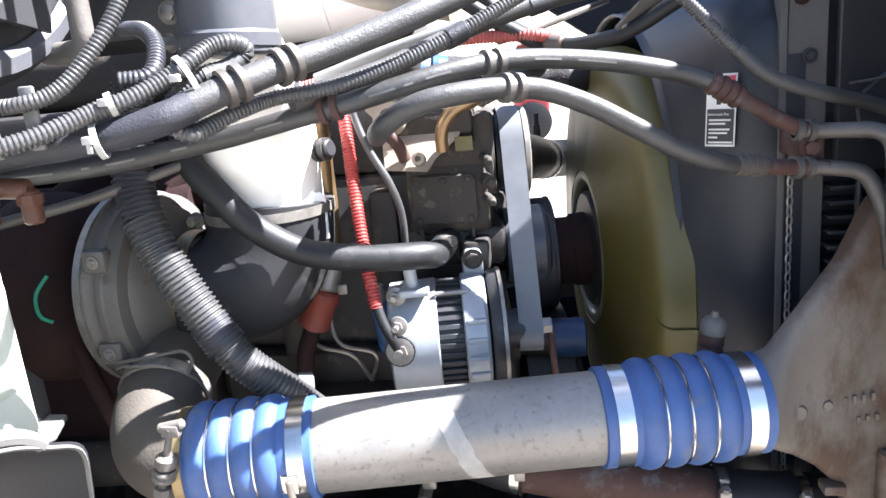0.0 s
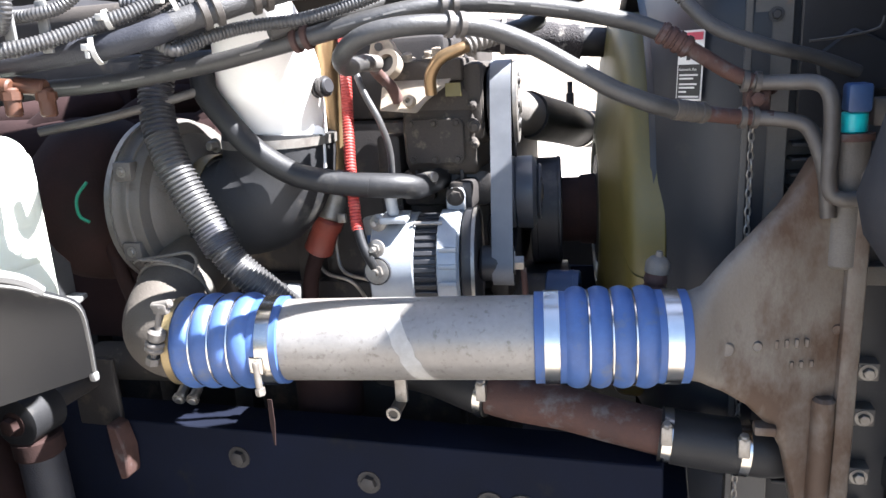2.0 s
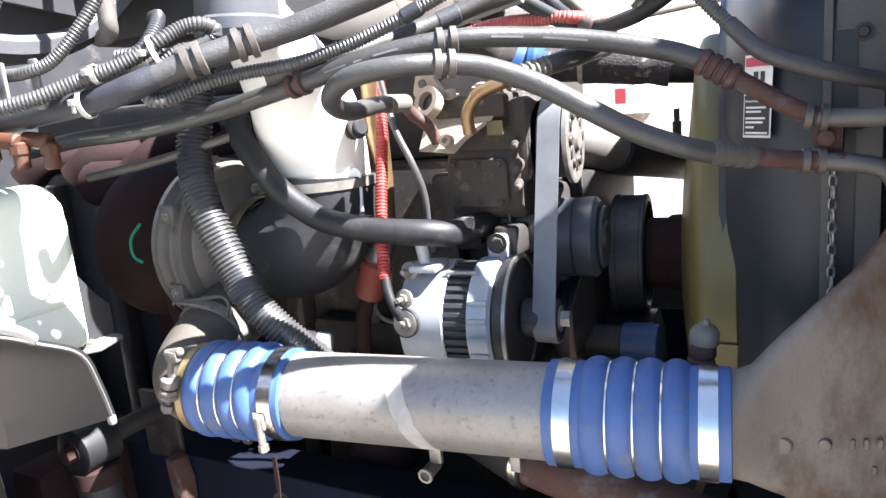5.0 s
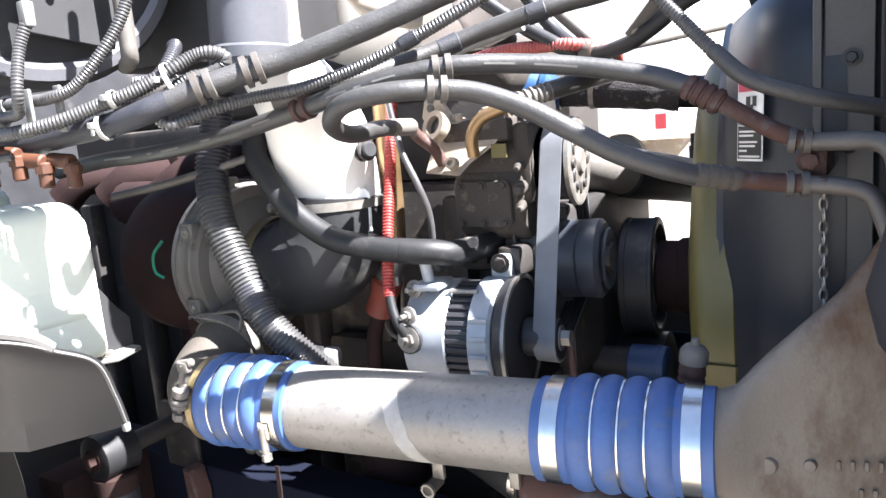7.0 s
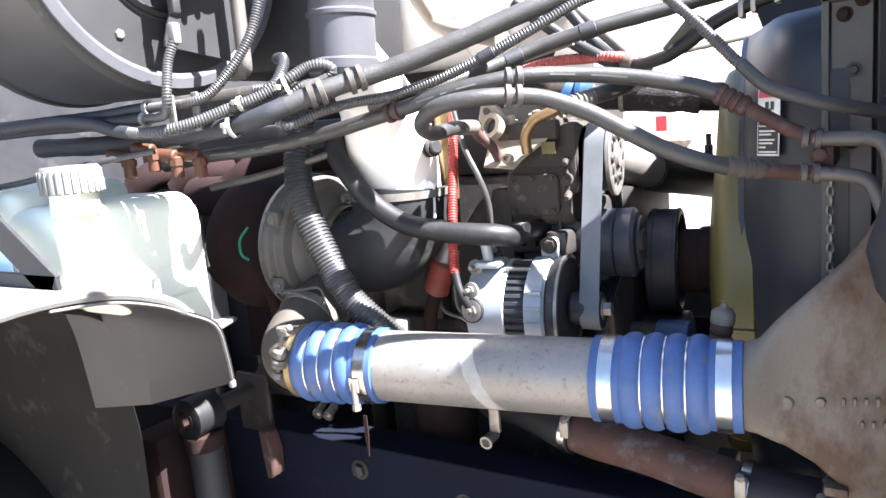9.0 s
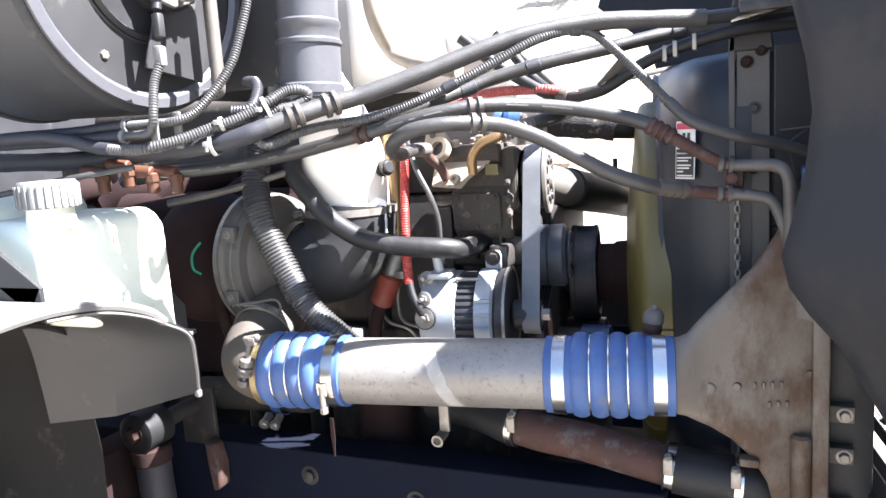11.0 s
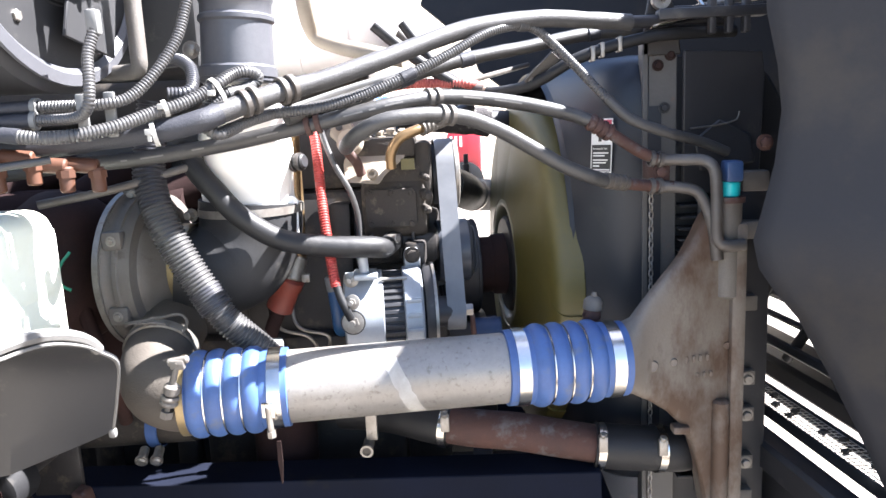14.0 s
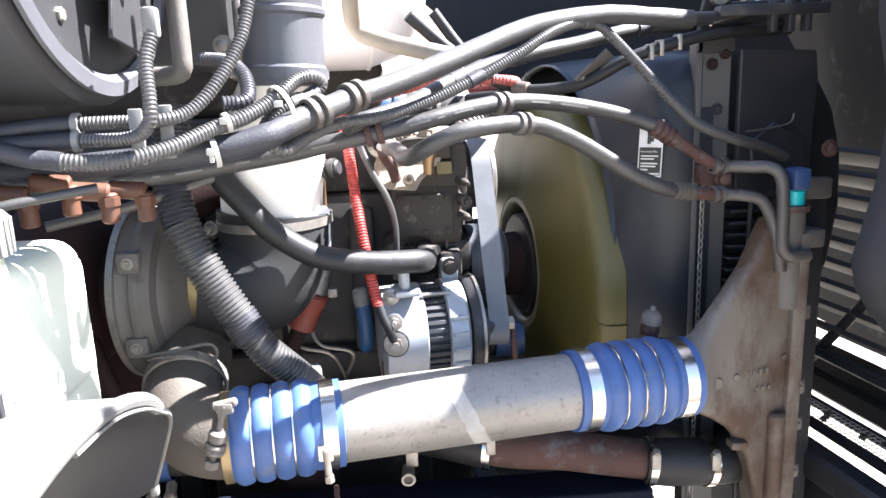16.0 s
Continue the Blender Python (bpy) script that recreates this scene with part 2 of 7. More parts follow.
TENSION = material("blue-grey painted steel", (0.062, 0.072, 0.092), 0.42, 0.2, col2=(0.036, 0.040, 0.050), scale=20, fine=300, bump=0.2, spots=(0.10, 0.095, 0.09), spot_scale=30, spot_cut=0.6)
FOAM = material("crumbling black foam", (0.035, 0.030, 0.030), 0.9, col2=(0.018, 0.016, 0.017), scale=30, fine=240, bump=1.0, spots=(0.20, 0.185, 0.165), spot_scale=55, spot_cut=0.55, dist=0.003)
BROWNCAST = material("brown-stained cast aluminium", (0.08568, 0.07421, 0.0612), 0.75, 0.1, col2=(0.04437, 0.03672, 0.02983), scale=16, mix=0.9, fine=300, bump=0.8)
SOOT = material("sooty maroon cast iron", (0.0285, 0.01575, 0.015), 0.9, 0.0, col2=(0.015, 0.009, 0.009), scale=14, fine=200, bump=0.6, Specular_IOR_Level=0.1)
BELLOWS = material("dusty dark grey rubber", (0.02869, 0.02869, 0.02996), 0.6, col2=(0.01428, 0.01428, 0.01547), scale=9, fine=260, bump=0.3, spots=(0.06502, 0.0612, 0.05508), spot_scale=16, spot_cut=0.58, Specular_IOR_Level=0.35)
PINKRED = material("faded red plastic", (0.36, 0.085, 0.070), 0.55, col2=(0.22, 0.045, 0.04), scale=30)
DARKTAPE = material("dark blue-black cloth tape", (0.024, 0.0252, 0.0324), 0.6, col2=(0.012, 0.0126, 0.0168), scale=34, mix=0.9, fine=420, bump=0.7)
SLAT = material("weathered grey slat plastic", (0.0375, 0.036, 0.0375), 0.6, col2=(0.0225, 0.0216, 0.0225), scale=12, fine=240, bump=0.2)
PALEPLATE = material("dusty tan casting", (0.33, 0.285, 0.225), 0.7, 0.1, col2=(0.20, 0.165, 0.125), scale=16, fine=300, bump=0.4, spots=(0.12, 0.085, 0.06), spot_scale=24, spot_cut=0.62)
TREAD = material("bright expanded metal", (0.55, 0.53, 0.48), 0.5, 0.3, col2=(0.42, 0.40, 0.36), scale=40)
DUCT = material("grey-black duct plastic", (0.09, 0.09075, 0.099), 0.36, col2=(0.049, 0.0497, 0.056), scale=9, mix=0.9, fine=220, bump=0.12)
BLACK = material("black plastic", (0.028, 0.028, 0.031), 0.5, col2=(0.016, 0.016, 0.018), scale=15, fine=220, bump=0.12, spots=(0.065, 0.060, 0.055), spot_cut=0.6, Specular_IOR_Level=0.4)
CANISTER = material("grey plastic housing", (0.0315, 0.0315, 0.03276), 0.5, col2=(0.021, 0.021, 0.02226), scale=6, fine=180, bump=0.08, spots=(0.06, 0.0575, 0.0525), spot_scale=24, spot_cut=0.62)
COLUMN = material("grey painted channel", (0.08978, 0.08505, 0.07938), 0.6, 0.05, col2=(0.04914, 0.0463, 0.04347), scale=14, mix=0.9, fine=220, bump=0.25, spots=(0.1148, 0.06075, 0.0405), spot_scale=22, spot_cut=0.60)
ORANGE = material("orange silicone boot", (0.26, 0.050, 0.028), 0.6, col2=(0.13, 0.026, 0.018), scale=22, spots=(0.07, 0.035, 0.025), spot_cut=0.58)
BRONZE = material("oily bronze tube", (0.30, 0.21, 0.11), 0.35, 0.7, col2=(0.16, 0.10, 0.05), scale=18)
BRASS = material("orange plastic fitting", (0.085, 0.026, 0.007), 0.65, col2=(0.042, 0.014, 0.005), scale=30, spots=(0.075, 0.05, 0.03), spot_cut=0.6)
GOLD = material("gold chromate band", (0.34, 0.27, 0.15), 0.4, 0.8, col2=(0.20, 0.15, 0.08), scale=25)
TIE = material("white nylon tie", (0.408, 0.3995, 0.374), 0.5, col2=(0.2805, 0.272, 0.2465), scale=40)
BLUEPAINT = material("blue engine paint", (0.02, 0.085, 0.22), 0.45, col2=(0.012, 0.04, 0.10), scale=14, spots=(0.1, 0.08, 0.06), spot_cut=0.62)
BLUEHOSE = material("dark blue silicone", (0.03, 0.07, 0.17), 0.5, col2=(0.016, 0.035, 0.09), scale=25)
GREENWIRE = material("green wire", (0.02, 0.30, 0.17), 0.5)
AQUA = material("turquoise plastic", (0.02, 0.50, 0.50), 0.4, col2=(0.015, 0.38, 0.4), scale=40)
INK = material("black print", (0.02, 0.02, 0.02), 0.5, bump=0)
PAPER = material("white vinyl label", (0.74, 0.74, 0.72), 0.4, bump=0, scale=40)
REDINK = material("red print", (0.50, 0.04, 0.08), 0.45, bump=0)
HOSEINK = material("pale hose print", (0.1728, 0.1656, 0.1548), 0.6, bump=0)
CHALK = material("white paint mark", (0.40, 0.39, 0.365), 0.8, col2=(0.26, 0.245, 0.22), scale=60, fine=300, bump=0.25)
GRAVEL = material("pale gravel", (0.285, 0.255, 0.215), 0.9, col2=(0.19, 0.165, 0.135), scale=1.2, mix=0.9, fine=30, bump=0.6, spots=(0.35, 0.325, 0.285), spot_scale=6, spot_cut=0.55, dist=0.02)
DIRT = material("tan dirt and rubble", (0.44, 0.38, 0.30), 0.95, col2=(0.28, 0.23, 0.175), scale=2.0, fine=18, bump=0.9, spots=(0.55, 0.50, 0.42), spot_scale=4, spot_cut=0.55, dist=0.04)
DRYGRASS = material("dry grass", (0.45, 0.39, 0.28), 0.9, col2=(0.30, 0.25, 0.17), scale=6, bump=0)
BARK = material("bare bark", (0.20, 0.165, 0.13), 0.9, col2=(0.11, 0.09, 0.07), scale=6, fine=40, dist=0.01)
TRAILER = material("white trailer paint", (0.76, 0.76, 0.75), 0.35, col2=(0.66, 0.65, 0.63), scale=1.5, fine=20)
REDPAINT = material("red vehicle paint", (0.45, 0.025, 0.035), 0.35, col2=(0.33, 0.02, 0.03), scale=2)


# ---- ground and distance ----
def ground():
    bm = bmesh.new()
    xs = [-3000, -300, -60, -20, -10, -5, -2, 0, 2, 5, 10, 20, 60, 300, 3000]
    grid = [[bm.verts.new((x, y, 0)) for y in xs] for x in xs]
    for i in range(len(xs) - 1):
        for j in range(len(xs) - 1):
            bm.faces.new((grid[i][j], grid[i + 1][j], grid[i + 1][j + 1], grid[i][j + 1]))
    return solo("ground", bm, GRAVEL, "pale sunlit gravel yard under the truck", "ground", kind="structure")


def bank():
    """A rough slope of tan dirt behind the yard."""
    bm = bmesh.new()
    nx, ny = 90, 16
    g = []
    for i in range(nx + 1):
        row = []
        for j in range(ny + 1):
            x, y = -34 + 68 * i / nx, 16 + 14 * j / ny
            h = 8.5 * min(1, max(0, (j / ny)) * 1.25) ** 0.8
            h += 0.5 * noise.noise((x * 0.35, y * 0.35, 0)) * min(1, j / 3) + 0.22 * noise.noise((x * 1.4, y * 1.4, 3)) * min(1, j / 2)
            row.append(bm.verts.new((x, y, max(-0.05, h))))
        g.append(row)
    for i in range(nx):
        for j in range(ny):
            bm.faces.new((g[i][j], g[i + 1][j], g[i + 1][j + 1], g[i][j + 1]))
    return solo("dirt_bank", bm, DIRT, "tan bank of dirt and rubble behind the yard", "dirt bank", kind="structure")


def dry_grass():
    bm = bmesh.new()
    rnd = random.Random(4)
    for _ in range(5200):
        x, f = rnd.uniform(-14, 12), rnd.random()
        y = 16.3 + 12 * f
        z = 8.5 * min(1, (y - 16) / 14 * 1.25) ** 0.8 - 0.25
        h, lean = rnd.uniform(0.25, 0.7), rnd.uniform(-0.3, 0.3)
        w = rnd.uniform(0.008, 0.018)
        a = bm.verts.new((x - w, y, z))
        b = bm.verts.new((x + w, y, z))
        c = bm.verts.new((x + lean, y + rnd.uniform(-0.2, 0.2), z + h))
        bm.faces.new((a, b, c))
    return solo("dry_grass", bm, DRYGRASS, "tall dry straw-coloured grass on the bank", "grass", kind="stuff")


def bare_tree(x, y, z, h, seed):
    rnd = random.Random(seed)
    t = thing("bare_tree", "leafless grey-brown tree on the dirt bank", "tree", (x, y, z), "bare trees on the bank")
    trunk = sweep(bmesh.new(), even(spline([(x, y, z - 0.3), (x + 0.1, y, z + h * 0.4), (x + rnd.uniform(-0.3, 0.3), y, z + h)]), 0.4), [0.14 * (1 - 0.75 * k / 40) for k in range(200)], 7)
    part("trunk", trunk, BARK, t)
    bm = bmesh.new()
    for k in range(26):
        s = rnd.uniform(0.25, 0.98)
        p = V(x + 0.1 * s, y, z + h * s)
        d = V(rnd.uniform(-1, 1), rnd.uniform(-1, 1), rnd.uniform(0.4, 1.1)).normalized()
        L = h * rnd.uniform(0.15, 0.42) * (1.15 - s)
        q = p + d * L
        sweep(bm, [p, p.lerp(q, 0.5) + V(0, 0, 0.08 * L), q], [0.035, 0.022, 0.006], 5)
        for _ in range(5):
            a = p.lerp(q, rnd.uniform(0.3, 1))
            sweep(bm, [a, a + V(rnd.uniform(-1, 1), rnd.uniform(-1, 1), rnd.uniform(0.1, 1)).normalized() * L * 0.5], [0.010, 0.003], 4)
    part("crown", bm, BARK, t)


def far_things():
    t = thing("box_trailer", "parked white box trailer with red stripes", "trailer", (-4.2, 15.2, 0))
    bm = bmesh.new()
    block(bm, (-9.5, 14.2, 1.0), (-3.25, 16.6, 3.9), 0.04)
    part("body", bm, TRAILER, t)
    for k, z in enumerate((1.05, 1.45)):
        part("stripe", block(bmesh.new(), (-3.62, 14.17, z), (-3.42, 14.196, z + 0.28), 0), REDPAINT, t, "red reflective stripe")
    for x in (-8.6, -7.4, -4.4):
        part("wheel", lathe(bmesh.new(), [(0, 0.35), (0.04, 0.5), (0.24, 0.5), (0.28, 0.35)], (x, 14.3, 0.5), (0, 1, 0), 24), RUBBER_DARK, t)
    t = thing("red_vehicle", "red parked vehicle with white vents", "vehicle", (0.0, 14.6, 0))
    part("body", block(bmesh.new(), (-0.30, 13.6, 0.45), (0.35, 15.6, 1.28), 0.08), REDPAINT, t)
    for k in range(3):
        part("vent", block(bmesh.new(), (-0.24 + k * 0.09, 13.575, 1.0), (-0.19 + k * 0.09, 13.595, 1.2), 0), TRAILER, t, "white vent bar")
    for x in (0.02,):
        part("wheel", lathe(bmesh.new(), [(0, 0.25), (0.03, 0.36), (0.2, 0.36), (0.23, 0.25)], (x, 13.5, 0.36), (0, 1, 0), 20), RUBBER_DARK, t)


# ---- truck: frame, engine block ----
def truck_frame():
    t = thing("frame_rail", "dark blue steel frame rail of the truck", "frame rail", (-0.2, 0.85, 0))
    bm = bmesh.new()
    out = [(0.80, 0.966), (0.80, 0.70), (0.875, 0.70), (0.875, 0.708), (0.808, 0.708), (0.808, 0.958), (0.875, 0.958), (0.875, 0.966)]
    plate(bm, out, lambda u, v: (-1.6, u, v), (1.80, 0, 0), 0.002)
    part("rail", bm, NAVY, t)
    for x, z in ((-0.03, 0.885), (0.015, 0.885), (0.075, 0.885), (0.13, 0.89), (-0.21, 0.90), (-0.42, 0.92), (0.03, 0.79), (0.1, 0.79), (-0.2, 0.80)):
        part("bolt", bolt(bmesh.new(), (x, 0.80, z), (0, -1, 0), 0.012, 0.010), IRON, t)
    for x in (-0.03, 0.015):
        part("bolt_washer", lathe(bmesh.new(), [(0, 0.021), (0.003, 0.020)], (x, 0.80, 0.885), (0, -1, 0), 20), IRON, t)
    far = bmesh.new()
    plate(far, [(1.74, 0.966), (1.74, 0.70), (1.665, 0.70), (1.665, 0.708), (1.732, 0.708), (1.732, 0.966)], lambda u, v: (-1.6, u, v), (2.0, 0, 0), 0.002)
    solo("frame_rail", far, NAVY, "dark blue steel frame rail beyond the engine", "frame rail")
    # unseen dark pan, added to keep sunlit ground out of the bay
    pan = thing("belly_light_block", "added unseen dark pan and braces that block ground light between the rails", "belly pan", (-0.6, 1.27, 0.6))
    part("floor_plate", block(bmesh.new(), (-1.6, 0.88, 0.585), (0.42, 1.66, 0.595), 0.002), IRON, pan)
    for x in (-1.1, -0.55, 0.0):
        part("brace", block(bmesh.new(), (x, 0.88, 0.596), (x + 0.05, 1.66, 0.66), 0.006), IRON, pan)
    part("skirt", block(bmesh.new(), (-0.5, 0.83, 0.60), (0.42, 0.845, 0.698), 0.002), IRON, pan)
    # added dark wall that covers bright ground past the engine
    wall = bmesh.new()
    plate(wall, [(-1.3, 0.45), (0.55, 0.45), (0.55, 1.02), (0.25, 1.06), (-0.35, 1.10), (-1.3, 1.30)], lambda u, v: (u, 1.93, v), (0, 0.008, 0), 0.002)
    solo("ground_light_panel", wall, UNDERSIDE, "added black panel that hides the bright ground beyond the engine", "splash panel")
    cross = block(bmesh.new(), (0.16, 0.82, 0.72), (0.24, 1.72, 0.86), 0.006)
    solo("cross_member", cross, NAVY, "dark steel cross member between the frame rails", "cross member")


def engine():
    t = thing("engine_block", "dark oily cast-iron diesel engine block", "engine", (-0.5, 1.25, 0.6))
    bm = bmesh.new()
    block(bm, (-1.25, 1.05, 0.72), (-0.09, 1.46, 1.40), 0.015)
    part("block", bm, IRON, t)
    for k in range(7):
        part("rib", block(bmesh.new(), (-1.2 + k * 0.16, 1.015, 0.80), (-1.16 + k * 0.16, 1.06, 1.38), 0.008), IRON, t)
    part("head", block(bmesh.new(), (-1.25, 1.06, 1.40), (-0.13, 1.44, 1.53), 0.012), IRON, t, "dusty dark cylinder head")
    part("valve_cover", block(bmesh.new(), (-1.22, 1.14, 1.53), (-0.17, 1.40, 1.63), 0.03, seg=3), DUSTIRON, t)
    part("oil_pan", block(bmesh.new(), (-1.1, 0.99, 0.62), (-0.15, 1.5, 0.80), 0.03), IRON, t)
    part("front_cover", block(bmesh.new(), (-0.11, 1.05, 0.80), (-0.045, 1.46, 1.36), 0.012), IRON, t)
    # ribs and bosses on the side toward the alternator
    for x, z, r in ((-0.30, 1.10, 0.017), (-0.23, 1.32, 0.014), (-0.38, 1.02, 0.016), (-0.14, 1.34, 0.013), (-0.2, 1.0, 0.015)):
        part("core_plug", lathe(bmesh.new(), [(0, r), (0.018, r), (0.02, r * 0.8), (0.016, r * 0.75)], (x, 1.05, z), (0, -1, 0), 18), DUSTIRON, t)
    part("side_cover", block(bmesh.new(), (-0.5, 1.01, 0.86), (-0.12, 1.06, 1.14), 0.014), IRON, t)
    part("lift_boss", block(bmesh.new(), (-0.24, 0.98, 1.15), (-0.14, 1.06, 1.21), 0.01), IRON, t)
    m = thing("exhaust_manifold", "dark rust-brown cast exhaust manifold", "manifold", (-0.8, 0.96, 1.4))
    for k in range(5):
        part("runner", sweep(bmesh.new(), even(spline([(-0.40 - k * 0.17, 1.06, 1.44), (-0.42 - k * 0.17, 0.98, 1.44), (-0.50 - k * 0.16, 0.95, 1.40)]), 0.01), 0.034, 12), SOOT, m)
        part("port_flange", block(bmesh.new(), (-0.445 - k * 0.17, 1.035, 1.395), (-0.355 - k * 0.17, 1.058, 1.485), 0.006), SOOT, m)
    part("log", sweep(bmesh.new(), [V(-0.92, 0.95, 1.39), V(-0.46, 0.95, 1.39)], 0.042, 14), SOOT, m)
    # thin metal lines low on the block
    for off in (0, 0.035):
        bm = hose_bm([(-0.34 + off, 0.99, 1.27), (-0.345 + off, 0.985, 1.20), (-0.33 + off, 0.975, 1.165), (-0.28 + off, 0.97, 1.15), (-0.26, 0.99, 1.10)], 0.0032, 8)
        solo("fuel_line", bm, ZINC, "thin bent steel fuel line on the block", "fuel line", "fuel lines")
    # lower block shapes seen under the charge pipe
    t = thing("oil_filter_base", "dark oily filter housing low on the engine", "filter housing", (-0.4, 0.95, 0.9))
    part("housing", lathe(bmesh.new(), [(0, 0.04), (0.01, 0.055), (0.13, 0.055), (0.15, 0.03)], (-0.33, 0.95, 0.92), (0, 0, 1), 24), SOOT, t)
    part("flange", block(bmesh.new(), (-0.42, 0.90, 1.06), (-0.22, 1.02, 1.09), 0.006), IRON, t)


LEANING = 0.127     # the truck's cross axis against y


def front_drive():
    """Pulleys, belt and hub between the block and the fan."""
    t = thing("fan_hub", "dark iron fan hub and drive pulley", "fan hub", (0.0, 1.27, 1.207))
    c = V(0, 1.27, 1.207)
    part("shaft", lathe(bmesh.new(), [(-0.11, 0.038), (0.0, 0.038)], c, (1, 0.127, 0), 24), IRON, t)
    part("pulley", lathe(bmesh.new(), [(-0.022, 0.082), (-0.021, 0.097), (-0.018, 0.100), (-0.010, 0.100), (-0.009, 0.0985), (0.026, 0.0985), (0.027, 0.100), (0.032, 0.100), (0.034, 0.097), (0.034, 0.088), (0.020, 0.080), (0.020, 0.05)], c + V(-0.012, 0, 0), (1, 0.127, 0), 48), BLACK, t, "black drive pulley with a smooth band")
    part("clutch", lathe(bmesh.new(), [(0, 0.052), (0.004, 0.060), (0.035, 0.060), (0.040, 0.064), (0.066, 0.066)], c + V(0.018, 0.004, 0), (1, 0.127, 0), 36), RUSTDARK, t, "dark brown fan clutch")
    part("flange", lathe(bmesh.new(), [(0, 0.062), (0.002, 0.098), (0.006, 0.102), (0.022, 0.102), (0.028, 0.094), (0.028, 0.05)], c + V(0.082, 0.010, 0), (1, 0.127, 0), 48), IRON, t, "dark round fan flange")
    part("nose", lathe(bmesh.new(), [(-0.10, 0.075), (-0.09, 0.080), (-0.075, 0.078), (-0.06, 0.05)], c, (1, 0.127, 0), 40), IRON, t, "dark oily pump housing")
    w = thing("crank_damper", "dark iron crankshaft damper low on the engine front", "damper", (0.0, 1.25, 0.98))
    part("disc", lathe(bmesh.new(), [(-0.05, 0.10), (-0.045, 0.135), (0.035, 0.135), (0.04, 0.12), (0.03, 0.05)], (0.0, 1.25, 0.975), (1, 0.127, 0), 44), IRON, w)
    part("hub", lathe(bmesh.new(), [(0, 0.04), (0.06, 0.04), (0.064, 0.03)], (0.0, 1.25, 0.975), (1, 0.127, 0), 28), IRON, w)
    # serpentine belt: a flat loop round compressor pulley, alternator pulley and tensioner
    t = thing("drive_belt", "wide grey rubber serpentine belt", "belt", (-0.02, 0.9, 1.2))
    bm = bmesh.new()

    def arc(cy, cz, r, a0, a1, n):
        return [(cy + r * math.cos(radians(a0 + (a1 - a0) * k / n)), cz + r * math.sin(radians(a0 + (a1 - a0) * k / n))) for k in range(n + 1)]

    loop = arc(1.016, 1.424, 0.062, 8, 161, 14) + arc(0.907, 1.205, 0.031, 161, 292, 12) + arc(1.040, 1.283, 0.0605, -66, 8, 10)
    for w0, w1 in ((-0.031, -0.001),):
        n = len(loop)
        rows = []
        for x in (w0, w1):
            rows.append([[bm.verts.new((x, y, z)) for y, z in loop], []])
        mid_in = []
        cy, cz = 0.985, 1.31
        for i, x in enumerate((w0, w1)):
            for y, z in loop:
                d = V(0, cy - y, cz - z).normalized() * 0.004
                rows[i][1].append(bm.verts.new((x, y + d.y, z + d.z)))
        for k in range(n):
            j = (k + 1) % n
            bm.faces.new((rows[0][0][k], rows[1][0][k], rows[1][0][j], rows[0][0][j]))
            bm.faces.new((rows[0][0][k], rows[0][0][j], rows[0][1][j], rows[0][1][k]))
            bm.faces.new((rows[1][0][k], rows[1][1][k], rows[1][1][j], rows[1][0][j]))
    for v in bm.verts:
        v.co.x -= LEANING * (v.co.y - 0.876)
    part("belt_back", bm, BELT, t)
    bm = bmesh.new()
    for e in range(5):
        x0 = -0.0305 + 0.0059 * e
        lines = []
        for x, depth in ((x0, 0.004), (x0 + 0.0015, 0.0062), (x0 + 0.0045, 0.0062), (x0 + 0.006, 0.004)):
            lines.append([bm.verts.new((x, y + (cy - y) * depth / V(0, cy - y, cz - z).length, z + (cz - z) * depth / V(0, cy - y, cz - z).length)) for y, z in loop])
        for p, q in zip(lines, lines[1:]):
            for k in range(len(loop)):
                j = (k + 1) % len(loop)
                bm.faces.new((p[k], p[j], q[j], q[k]))
    for v in bm.verts:
        v.co.x -= LEANING * (v.co.y - 0.876)
    part("ribbed_side", bm, RUBBER_DARK, t, "black ribbed inner side")
    t = thing("belt_tensioner", "blue-grey belt tensioner with a smooth pulley", "tensioner", (-0.02, 1.08, 1.28))
    tc = V(-0.052, 1.040, 1.283)
    part("pulley", lathe(bmesh.new(), [(0, 0.048), (0.002, 0.056), (0.028, 0.056), (0.030, 0.053), (0.032, 0.056), (0.056, 0.057), (0.062, 0.050), (0.060, 0.030)], tc, (1, 0.127, 0), 44), TENSION, t)
    part("ring", lathe(bmesh.new(), [(0.056, 0.034), (0.066, 0.044), (0.069, 0.042), (0.062, 0.018)], tc, (1, 0.127, 0), 36), TENSION, t)
    for k in range(5):
        a = 2 * math.pi * k / 5 + 0.4
        part("web", rod(bmesh.new(), tc + V(0.060, 0.012 * math.cos(a), 0.012 * math.sin(a)), tc + V(0.062, 0.038 * math.cos(a), 0.038 * math.sin(a)), 0.005, 8), IRON, t)
    part("cap", lathe(bmesh.new(), [(0.055, 0.018), (0.070, 0.016), (0.072, 0.010)], tc, (1, 0.127, 0), 20), IRON, t)
    part("arm", block(bmesh.new(), (-0.07, 1.03, 1.10), (-0.035, 1.16, 1.25), 0.012), IRON, t)
    t = thing("coolant_stub", "dark blue silicone coolant hose on a rusty stub", "hose", (0.03, 1.13, 1.09))
    part("stub", rod(bmesh.new(), (-0.05, 1.14, 1.095), (0.02, 1.14, 1.095), 0.026, 20), IRON, t)
    part("hose", lathe(bmesh.new(), [(0, 0.030), (0.002, 0.032), (0.055, 0.032), (0.057, 0.029)], (0.01, 1.14, 1.095), (1, 0, 0), 24), BLUEHOSE, t)
    part("hose_clamp", ringband(bmesh.new(), (0.052, 1.14, 1.095), (1, 0, 0), 0.032, 0.008), BLUEHOSE, t)
